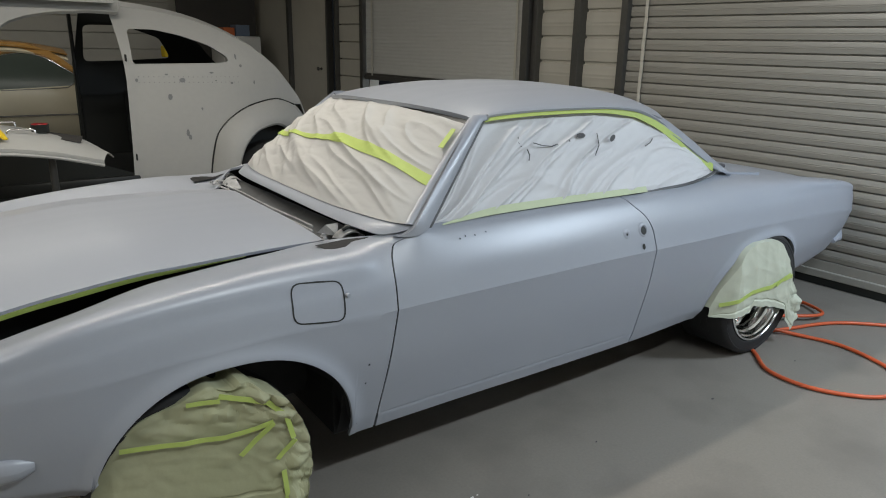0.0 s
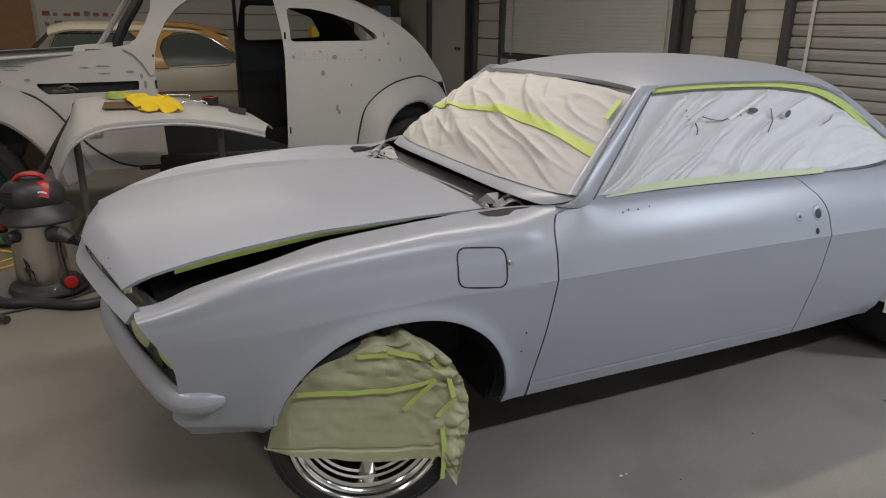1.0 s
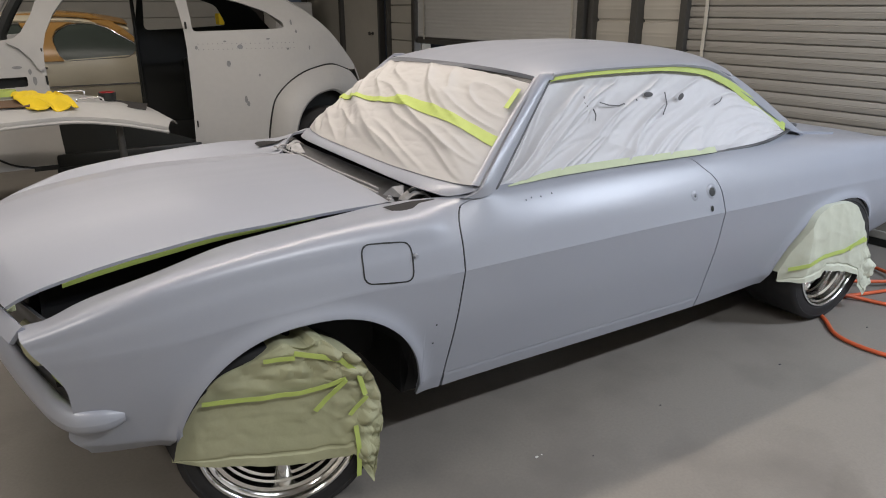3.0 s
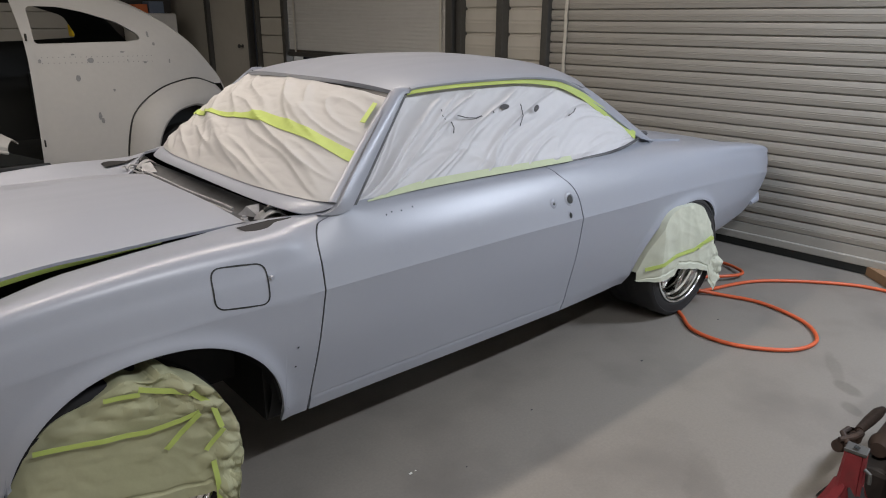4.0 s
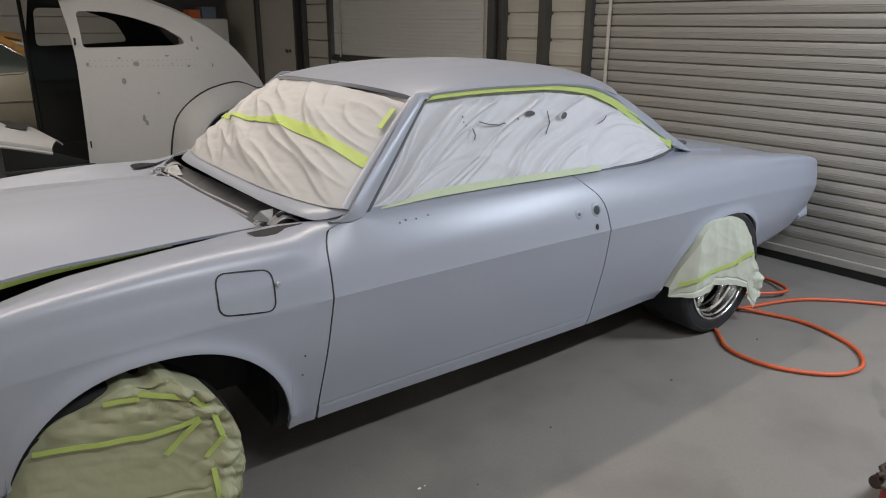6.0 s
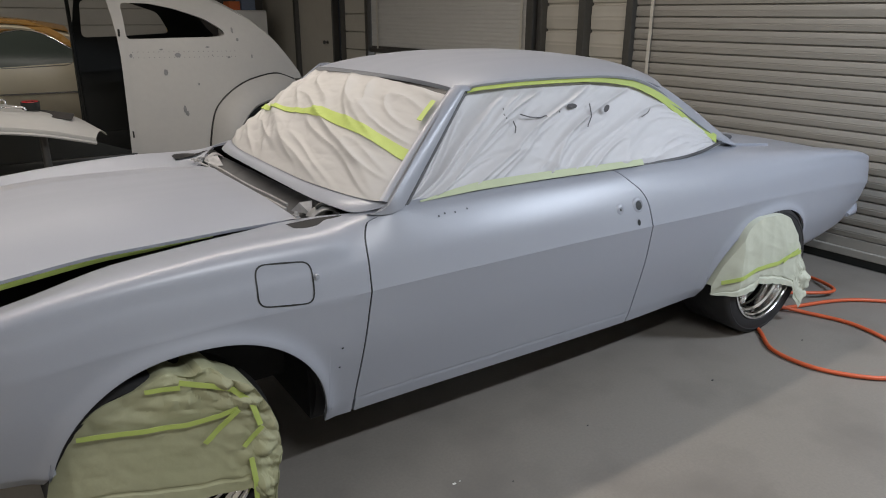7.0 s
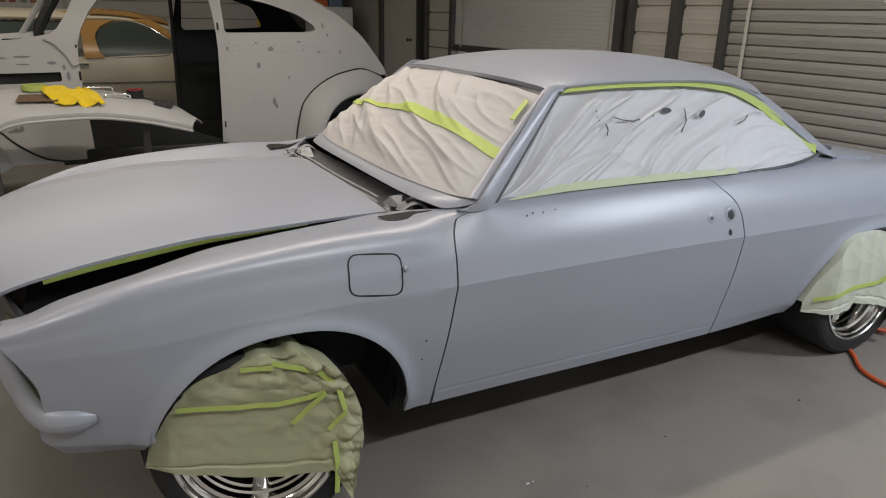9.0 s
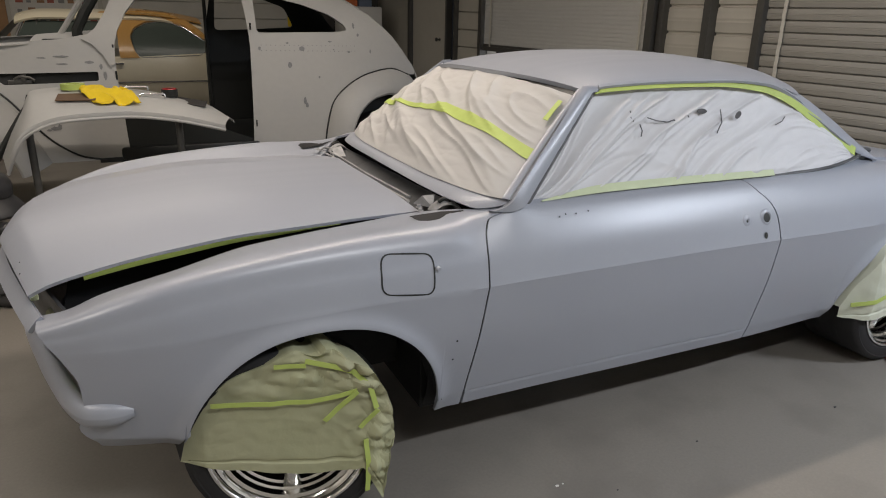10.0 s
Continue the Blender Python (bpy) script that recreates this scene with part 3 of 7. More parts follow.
# hood, popped up at the front
HOOD_E = curve([(-0.67, 0.685), (-0.63, 0.70), (-0.615, 0.725), (-0.59, 0.748), (-0.535, 0.776), (-0.42, 0.808), (-0.226, 0.838), (0.03, 0.860), (0.32, 0.861), (0.62, 0.856)])
HOOD_W = curve([(-0.63, 0.475), (-0.55, 0.50), (-0.42, 0.518), (0.0, 0.515), (0.35, 0.49), (0.62, 0.465)])


def hood_pt(u, v):
    x0 = -0.645 + 0.075 * abs(v) ** 1.15
    x1 = 0.545 + 0.035 * abs(v) ** 2
    x = x0 + (x1 - x0) * u**1.4
    xe = -0.60 + 1.18 * u**1.4
    a = abs(v)
    if v > 0:
        crown = 0.040 - 0.002 * (a / 0.5) ** 2 if a < 0.5 else 0.038 * (2 - 2 * a)
    else:
        crown = 0.040 * (1 - a**2.4)
    return car_pt(x, HOOD_W(xe) * v, HOOD_E(xe) + crown * min(1, 0.5 + u * 4))


HOOD = part("hood", solid(grid_mesh([[hood_pt(i / 70, -1 + 2 * j / 56) for j in range(57)] for i in range(71)]), 0.010), PRIMER, car)
for s in (-1, 1):
    bm = grid_mesh([[hood_pt(u, s) + Vector((0, -s * (0.005 + 0.010 * k), -0.011 - 0.017 * k * math.sin(math.pi * min(1, 0.1 + u)))) for k in (0, 1)] for u in [0.22 + 0.60 * i / 40 for i in range(41)]], flip=s > 0)
    part("masking_tape", solid(bm, 0.002), GREENTAPE, HOOD, "green masking tape under the hood's edge")

bm = grid_mesh([[hood_pt(0.015 + 0.05 * i / 4, -1) + Vector((0, 0.004 + 0.03 * k * (1 - i / 4), -0.011 - 0.016 * k)) for k in (0, 1)] for i in range(5)])
part("masking_tape", solid(bm, 0.002), PALETAPE, HOOD, "small folded tape end at the hood's corner")
for y, u in ((-0.30, 0.055), (-0.36, 0.03)):
    p = hood_pt(u, y / 0.5)
    part("dirt_speck", lathe(bmesh.new(), [(0.0, 0.0015), (0.002, 0.001), (0.0025, -0.002)], "z", 8, Matrix.Translation(p)), BLACK, HOOD, "tiny dark speck")

# cowl trough between hood and windshield, its shade put into the colour
bm = grid_mesh([[car_pt(0.53 + 0.20 * j / 8, -0.62 + 1.24 * i / 30, 0.80 + 0.035 * (j / 8) ** 2 + 0.01 * math.sin(i * 0.9)) for j in range(9)] for i in range(31)])
TROUGH = part("cowl_trough", bm, SHADE_DARK, car, "cowl trough with overspray, coloured near-black for its shade")
TRIM_GREY = material("overspray_grey", (0.10, 0.102, 0.106), 0.5, 0.1, 0.2, 50, 0.05, 120, (0.05, 0.05, 0.05), 0.7, 9.0)
bm = grid_mesh([[car_pt(0.555 + 0.14 * j / 6, -0.53 + 1.06 * i / 24, 0.822 + 0.052 * (j / 6) + 0.003 * noise.noise(Vector((i * 0.4, j * 0.3, 2)))) for j in range(7)] for i in range(25)])
part("cowl_panel", solid(bm, 0.006), TRIM_GREY, TROUGH, "dark grey oversprayed cowl panel")
HINGE_GREY = material("primed_hinge_grey", (0.33, 0.335, 0.34), 0.45, 0.0, 0.25, 60, 0.04, 160, (0.12, 0.12, 0.12), 0.6, 14.0)


def hood_hinge(y, s):
    """A pressed bracket, a curved slotted arm, a bolt and a short rod end, on the cowl beside the hood's rear corner."""
    h = empty("hood_hinge", "", "")
    h.parent = car
    h.matrix_parent_inverse = Matrix.Translation(-Vector(car.location))
    bm = bmesh.new()
    a, b, c, d = car_pt(0.585, y + 0.10 * s, 0.868), car_pt(0.645, y + 0.105 * s, 0.868), car_pt(0.640, y + 0.06 * s, 0.905), car_pt(0.60, y + 0.065 * s, 0.902)
    e = car_pt(0.615, y + 0.02 * s, 0.872)
    vs = [bm.verts.new(p) for p in (a, b, c, d, e)]
    for q in ((0, 1, 2, 3), (3, 2, 4), (0, 3, 4), (1, 4, 2)):
        bm.faces.new([vs[i] for i in q])
    part("bracket", solid(bm, 0.003), HINGE_GREY, h, smooth=False)
    rows = []
    for i in range(15):
        t = i / 14
        q = math.pi * t
        p = car_pt(0.60 + 0.095 * t, y + s * (0.005 - 0.03 * t), 0.872 + 0.034 * math.sin(q) ** 0.7)
        rows.append([p + Vector((0, s * o, -0.010 * (k == 2) - 0.006 * (k == 0))) for k, o in enumerate((0.026, 0.0, -0.024))])
    bm = grid_mesh(rows)
    bmesh.ops.recalc_face_normals(bm, faces=bm.faces)
    part("arm", solid(bm, 0.003), HINGE_GREY, h)
    bm = tube(bmesh.new(), [car_pt(0.622 + 0.006 * i, y - 0.006 * s - 0.002 * s * i, 0.899 + 0.011 * math.sin(0.5 * i)) for i in range(7)], 0.0075, 8)
    part("slot", bm, BLACK, h, "dark slot in the hinge arm")
    for k, (dx, dy) in enumerate(((-0.03, 0.03), (-0.045, -0.01), (0.085, -0.02))):
        bm = lathe(bmesh.new(), [(0.0, 0.008), (0.006, 0.007), (0.008, 0.0), (0.012, -0.001)], "z", 12, Matrix.Translation(car_pt(0.60 + dx, y + dy * s, 0.878)))
        part("bolt", bm, HINGE_GREY, h)


for y, s in ((-0.52, 1), (0.50, -1)):
    hood_hinge(y, s)
for dx, dz, y1 in ((0.0, 0.0, -0.40), (0.022, 0.004, -0.36)):
    bm = bmesh.new()
    tube(bm, [car_pt(0.572 + dx + 0.004 * math.sin(i * 0.7), 0.46 - (0.46 - y1) * i / 12, 0.872 + dz) for i in range(13)], 0.0045, 8)
    part("torsion_rod", bm, HINGE_GREY, car, "thin grey torsion rod")
bm = bmesh.new()
tube(bm, [car_pt(0.56, 0.50, 0.872), car_pt(0.585, 0.53, 0.882), car_pt(0.63, 0.52, 0.88), car_pt(0.64, 0.47, 0.876), car_pt(0.60, 0.44, 0.874)], 0.005, 8)
part("torsion_rod", bm, HINGE_GREY, car, "bent end of a torsion rod")
# windshield: curved base and header, paper cover, frame
LIP = curve([(0.0, 0.612, 0.924), (0.3, 0.616, 0.922), (0.5, 0.632, 0.917), (0.6, 0.655, 0.912), (0.66, 0.685, 0.906), (0.70, 0.735, 0.916), (0.716, 0.775, 0.926)])
WB = curve([(0.0, 0.652, 0.948), (0.3, 0.657, 0.947), (0.5, 0.683, 0.944), (0.6, 0.708, 0.941), (0.68, 0.742, 0.938), (0.72, 0.779, 0.935)])
WT = curve([(0.0, 1.085, 1.276), (0.3, 1.105, 1.268), (0.48, 1.137, 1.252), (0.55, 1.158, 1.241)])


def ws_pt(u, v, off=0.0):
    """u across from -1 to 1, v from base to header."""
    yb, yt = 0.72 * u, 0.54 * u + 0.025 * max(0, u)
    xb, zb = WB(abs(yb))
    xt, zt = WT(abs(yt))
    zt += 0.012 * max(0, u)
    bow = 0.03 * (1 - 0.9 * u * u) * math.sin(math.pi * min(1, max(0, v)))
    return Vector((xb + (xt - xb) * v - bow - off * 0.65, yb + (yt - yb) * v, zb + (zt - zb) * v + bow + off * 0.75))


rows = []
for i in range(101):
    y = -0.716 + 1.432 * i / 100
    a, b = LIP(abs(y)), WB(min(0.72, abs(y) + 0.004))
    e = min(1, (0.718 - abs(y)) / 0.08)
    rows.append([Vector((a[0] + (b[0] - a[0]) * k / 7 - 0.004 * e * math.sin(math.pi * k / 7), y, a[1] + (b[1] - a[1]) * k / 7 + 0.006 * e * math.sin(math.pi * k / 7) + 0.0015)) for k in range(8)])
part("windshield_base", solid(grid_mesh(rows, flip=True), 0.010), PRIMER, car)


def folds(u, v, seed):
    """Loose paper: ridges that run down and across, with soft hollows between."""
    n = noise.noise(Vector((u * 1.3 + seed, v * 1.1, seed)))
    a = noise.noise(Vector((u * 1.6 + v * 2.4 + 0.8 * n + seed, v * 0.8 - u * 0.5, seed * 2)))
    b = noise.noise(Vector((u * 3.5 + v * 4.5 + n, v * 1.5 - u * 1.2, seed * 3)))
    c = noise.noise(Vector((u * 9 - v * 6, v * 8 + 3 * n, seed * 5)))
    return 1.1 * (1 - min(1, abs(a) * 3.2)) ** 1.5 + 0.7 * (1 - min(1, abs(b) * 3.0)) ** 1.6 + 0.5 * n + 0.22 * c


def sheet_folds(u, v, seed):
    """Long slack folds that run slantwise down the sheet."""
    n = noise.noise(Vector((u * 1.3 + seed, v * 1.1, seed)))
    a = noise.noise(Vector((u * 1.5 - v * 3.0 + 0.6 * n, v * 0.5 + u * 0.5, seed)))
    b = noise.noise(Vector((u * 3.2 - v * 6.4 + 0.9 * n, v * 1.2 + u * 1.2, seed * 3)))
    c = noise.noise(Vector((u * 9 - v * 6, v * 8 + 3 * n, seed * 5)))
    return 1.0 * (1 - min(1, abs(a) * 3.2)) ** 1.8 + 0.6 * (1 - min(1, abs(b) * 3.0)) ** 1.8 + 0.4 * n + 0.12 * c


def crease(u, v, seed):
    """Sharp-edged facets, drawn out along the sheet's slack."""
    p = Vector((u * 2.2 + v * 1.6 + 0.3 * noise.noise(Vector((u * 3, v * 3, seed))), v * 3.4 - u * 1.2, seed))
    a, b = noise.voronoi(p)[0], noise.voronoi(p * 2.3)[0]
    return (a[1] - a[0]) + 0.45 * (b[1] - b[0]) - 0.5


def edge_fade(a, b, k=8):
    return min(1, k * min(a, 1 - a, b, 1 - b) + 0.1)


bm = grid_mesh([[ws_pt(-1 + 2 * i / 240, (0.925 + 0.045 * (i / 240) + 0.008 * noise.noise(Vector((i * 0.1, 3, 1)))) * j / 120, 0.004 + (0.017 * sheet_folds(i / 120, j / 120, 3.1) + 0.009 * crease(i / 120, j / 120, 3.1)) * edge_fade(i / 240, j / 120)) for j in range(121)] for i in range(241)])
part("windshield_cover", solid(bm, 0.002), CREAMPAPER, car, "crumpled cream masking paper over the windshield", sharp=26)
TAPE_V = curve([(-1.0, 0.31, 0.40), (-0.85, 0.372, 0.45), (-0.6, 0.42, 0.50), (-0.35, 0.438, 0.527), (-0.18, 0.445, 0.53), (-0.1, 0.44, 0.50), (0.0, 0.43, 0.478), (0.5, 0.385, 0.430), (0.98, 0.345, 0.40)])
def tape_off(u, v):
    """Lies on the folds of the paper."""
    w = v / (0.925 + 0.0225 * (u + 1))
    return 0.0095 + (0.017 * sheet_folds(u + 1, w, 3.1) + 0.009 * crease(u + 1, w, 3.1)) * edge_fade((u + 1) / 2, w)


rows = []
for i in range(181):
    u = -0.985 + 1.88 * i / 180
    v0, v1 = TAPE_V(u)
    rows.append([ws_pt(u, v0 + (v1 - v0) * k / 5, tape_off(u, v0 + (v1 - v0) * k / 5)) for k in range(6)])
bm = grid_mesh(rows)
part("masking_tape", solid(bm, 0.002), GREENTAPE, car, "lime green masking tape across the windshield paper")
bm = grid_mesh([[ws_pt(-0.955 + 0.027 * j, 0.835 - 0.19 * i / 10, 0.018) for j in (0, 1)] for i in range(11)])
part("masking_tape", solid(bm, 0.002), GREENTAPE, car, "short green tape strip")
bm = grid_mesh([[ws_pt(0.90 + 0.06 * j, 0.90 + 0.05 * i / 4 - 0.02 * j, 0.014) for j in (0, 1)] for i in range(5)])
part("masking_tape", solid(bm, 0.002), GREENTAPE, car, "short green tape strip")
# roof
ROOF_C = curve([(1.085, 1.281), (1.16, 1.304), (1.3, 1.328), (1.55, 1.345), (1.8, 1.345), (2.1, 1.322), (2.3, 1.29), (2.42, 1.255)])
ROOF_E = curve([(1.14, 1.247), (1.25, 1.262), (1.5, 1.27), (1.8, 1.268), (2.05, 1.248), (2.2, 1.21), (2.45, 1.09), (2.62, 0.985), (2.75, 0.905)])
ROOF_EY = curve([(1.14, 0.53), (1.3, 0.535), (1.8, 0.53), (2.05, 0.535), (2.3, 0.545), (2.5, 0.56), (2.75, 0.60)])


def roof_pt(u, v):
    """u front to rear, v across from -1 to 1."""
    xc, xe = 1.075 + 1.345 * u, 1.15 + 1.09 * u
    a = abs(v)
    k = a**2.2
    z = ROOF_E(xe) + (ROOF_C(xc) - ROOF_E(xe)) * max(0, 1 - a**2.6) ** 0.8
    return car_pt(xc * (1 - k) + xe * k, ROOF_EY(xe) * v, z)


# dark header channel
HEADER_GREY = material("dark_channel_grey", (0.055, 0.054, 0.052), 0.5, 0.1, 0.25, 50, 0.05, 120)
bm = grid_mesh([[ws_pt(-1.0 + 2.0 * i / 60, 0.86 + 0.15 * j, -0.010) for j in (0, 1)] for i in range(61)])
part("header_channel", solid(bm, 0.004), HEADER_GREY, car, "dark windshield header channel")
for s in (-1, 1):
    bm = grid_mesh([[ws_pt(s * (1.0 - 0.012 * k), j / 30, 0.004 - 0.006 * k) for k in (0, 1)] for j in range(31)], flip=s > 0)
    part("pillar_channel", bm, SHADE_DARK, car, "dark pillar seam")
    rows = []
    for j in range(31):
        v = -0.03 + 1.02 * j / 30
        a = ws_pt(s * 1.0, v, 0.006)
        b = Vector((0.82 + 0.352 * v, s * (0.712 - 0.167 * v) + 0.02 * v * (s > 0), 0.918 + 0.325 * v + 0.012 * v * (s > 0)))
        n = Vector((-0.55, s * 0.75, 0.35)).normalized()
        rows.append([a + (b - a) * k / 6 + n * (0.005 * math.sin(math.pi * k / 6) - 0.4 * max(0, -v)) for k in range(7)])
    foot = [Vector((0.715 + 0.09 * k / 6, s * (0.690 + 0.034 * math.sin(math.pi * k / 12)), 0.904 - 0.008 * math.sin(math.pi * k / 6))) for k in range(7)]
    rows = rows[1:]
    for k in range(1, 8):
        t = k / 7
        rows.insert(0, [p + Vector(((q.x - p.x) * t, (q.y - p.y) * t, (q.z - p.z) * (1 - (1 - t) ** 2))) for p, q in zip(rows[k - 1], foot)])
    for k in (1, 2, 3):
        rows.append([p + Vector((0.026 * k, -s * 0.006 * k, 0.002 * k - 0.0022 * k * k)) for p in rows[36]])
    part("windshield_pillar", solid(grid_mesh(rows, flip=s > 0), 0.02), PRIMER, car)
    rows = [[ws_pt(s * (1.0 - 0.022 * k / 4), -0.01 + 0.99 * j / 40, 0.006 + 0.007 * math.sin(math.pi * (0.2 + 0.6 * k / 4))) for k in range(5)] for j in range(41)]
    part("windshield_reveal", solid(grid_mesh(rows, flip=s < 0), 0.005), PRIMER, car, "grey primed reveal beside the windshield paper")
    bm = bmesh.new()
    tube(bm, [Vector((0.848 + 0.345 * j / 20, s * (0.706 - 0.163 * j / 20), 0.915 + 0.325 * j / 20)) for j in range(21)], 0.007, 8)
    part("vent_frame", bm, TRIM_GREY, car, "grey vent window frame")

# black seals beside the side windows and along the far edge of the windshield
for s in (-1, 1):
    bm = tube(bmesh.new(), [Vector((0.838 + 0.348 * j / 20, s * (0.711 - 0.165 * j / 20), 0.917 + 0.326 * j / 20)) for j in range(21)], 0.0045, 6)
    part("pillar_seal", bm, BLACK, car, "black seal between pillar and side window")
bm = tube(bmesh.new(), [ws_pt(0.995, 0.04 + 0.95 * j / 30, 0.012) for j in range(31)], 0.006, 6)
part("windshield_seal", bm, BLACK, car, "black seal along the windshield's edge")

GLASS_TOP = curve([(0.862, 0.926), (0.89, 0.955), (1.172, 1.226), (1.25, 1.236), (1.5, 1.243), (1.8, 1.24), (2.01, 1.222), (2.14, 1.18), (2.275, 1.108), (2.45, 1.01), (2.61, 0.925)])
GLASS_BOT = curve([(0.862, 0.918), (1.4, 0.916), (1.9, 0.911), (2.25, 0.912), (2.45, 0.916), (2.64, 0.92)])


def glass_y(x, z):
    h = min(1, max(0, (z - 0.92) / 0.32))
    return 0.685 - 0.155 * h**0.9 - 0.10 * max(0, (x - 2.15) / 0.49) ** 2 * (1 - h)


# roof skin
part("roof", solid(grid_mesh([[roof_pt(i / 50, -1 + 2 * j / 50) for j in range(51)] for i in range(51)]), 0.016), PRIMER, car)


def sail_pt(u, v, s):
    """u down the rear edge of the side glass, v over the pillar towards the rear window."""
    xe = 2.24 + 0.51 * u
    ze, ye = ROOF_E(xe), ROOF_EY(xe)
    a = 0.5 * math.pi * v
    return car_pt(xe + (0.04 + 0.12 * u) * (1 - math.cos(a)), s * (ye - 0.15 * (1 - math.cos(a))), ze + (0.022 - 0.022 * u) * math.sin(a))


for s in (-1, 1):
    part("sail_panel", solid(grid_mesh([[sail_pt(i / 24, j / 10, s) for j in range(11)] for i in range(25)], flip=s > 0), 0.016), PRIMER, car)
    rows = []
    for i in range(25):
        x = 2.06 + 0.55 * i / 24
        a, b = car_pt(x, s * (glass_y(x, GLASS_TOP(x)) + 0.004), GLASS_TOP(x) + 0.012), sail_pt(max(0, (x - 2.13) / 0.48), 0.02, s)
        rows.append([a + (b - a) * k / 4 + Vector((0, s * 0.006 * math.sin(math.pi * k / 4), 0)) for k in range(5)])
    part("sail_panel", solid(grid_mesh(rows, flip=s > 0), 0.01), PRIMER, car)
    rows = [[side_point(x, 7, s), car_pt(x, s * (side(x, 7)[0] - 0.12), side(x, 7)[1] + 0.006), car_pt(x, s * 0.36, side(x, 7)[1] + 0.01)] for x in [2.56 + 0.6 * i / 12 for i in range(13)]]
    part("deck_side", solid(grid_mesh(rows, flip=s < 0), 0.012), PRIMER, car)
    bm = bmesh.new()
    tube(bm, [car_pt(2.76 + 0.22 * i / 10, s * (0.43 - 0.02 * i / 10), 0.935 - 0.035 * i / 10) for i in range(11)], 0.012, 8)
    part("rear_window_trim", bm, TRIM_GREY, car, "dark rear window trim end")
bm = grid_mesh([[car_pt(2.40 + 0.60 * i / 12, 0.41 * (-1 + j / 6), 1.180 - 0.300 * i / 12) for j in range(13)] for i in range(13)])
part("rear_window_cover", solid(bm, 0.003), CREAMPAPER, car, "cream masking paper over the rear window")
bm = grid_mesh([[car_pt(2.95 + 1.10 * i / 24, (-1 + j / 12) * side(2.95 + 1.10 * i / 24, 7)[0] * 1.0, side(2.95 + 1.10 * i / 24, 7)[1] + 0.012 * (1 - (-1 + j / 12) ** 2)) for j in range(25)] for i in range(25)])
part("engine_lid", solid(bm, 0.016), PRIMER, car)
bm = grid_mesh([[car_pt(4.05 + 0.03 * (1 - (j / 12 - 1) ** 2) - 0.02 * (2 * (v / 7) - 1) ** 2, (-1 + j / 12) * side(4.05, v)[0], side(4.05, v)[1]) for j in range(25)] for v in [k / 2 for k in range(15)]])
part("tail_panel", bm, PRIMER, car)
bm = bmesh.new()
tube(bm, [car_pt(3.80, -0.672, 0.415), car_pt(3.90, -0.65, 0.42), car_pt(4.0, -0.60, 0.425), car_pt(4.07, -0.50, 0.43), car_pt(4.10, -0.2, 0.43), car_pt(4.10, 0.2, 0.43), car_pt(4.07, 0.5, 0.43), car_pt(4.0, 0.60, 0.425), car_pt(3.88, 0.665, 0.42), car_pt(3.74, 0.70, 0.415)], [0.012, 0.026, 0.03, 0.032, 0.032, 0.032, 0.032, 0.03, 0.026, 0.012], 12)
part("rear_bumper", bm, PRIMER, car)

# side glass covered with film
def glass_pt(u, v, s, off=0.0):
    x = 0.862 + 1.778 * u
    z = GLASS_BOT(x) + (GLASS_TOP(x) - GLASS_BOT(x)) * v
    return car_pt(x, s * (glass_y(x, z) + off), z)


def film_folds(u, v, seed):
    """Folds that fan out from the lower front corner."""
    a = math.atan2(v * 0.32 + 0.03, u * 1.74 + 0.05)
    r = math.hypot(v * 0.32, u * 1.74)
    n = noise.noise(Vector((u * 4 + seed, v * 2, seed)))
    k1 = noise.noise(Vector((a * 5.5 + 0.7 * n + r * 1.2, r * 1.3, seed)))
    k2 = noise.noise(Vector((u * 8 - v * 2.9 + 0.35 * n, v * 0.6 + u, seed * 2)))
    k3 = noise.noise(Vector((u * 19 - v * 6.8 + 0.6 * n, v * 1.2 + u, seed * 3)))
    c = noise.noise(Vector((u * 40 - v * 9, v * 9 + 2 * n, seed * 5)))
    calm = 1.2 - 0.85 * min(1, max(0, (u - 0.35) / 0.5))
    ridge = lambda q, w: (1 - min(1, abs(q) * w)) ** 2.0
    return calm * (0.4 * ridge(k1, 3.4) + 1.35 * ridge(k2, 2.8) + 0.55 * ridge(k3, 2.4)) + 0.14 * c + 0.35 * n


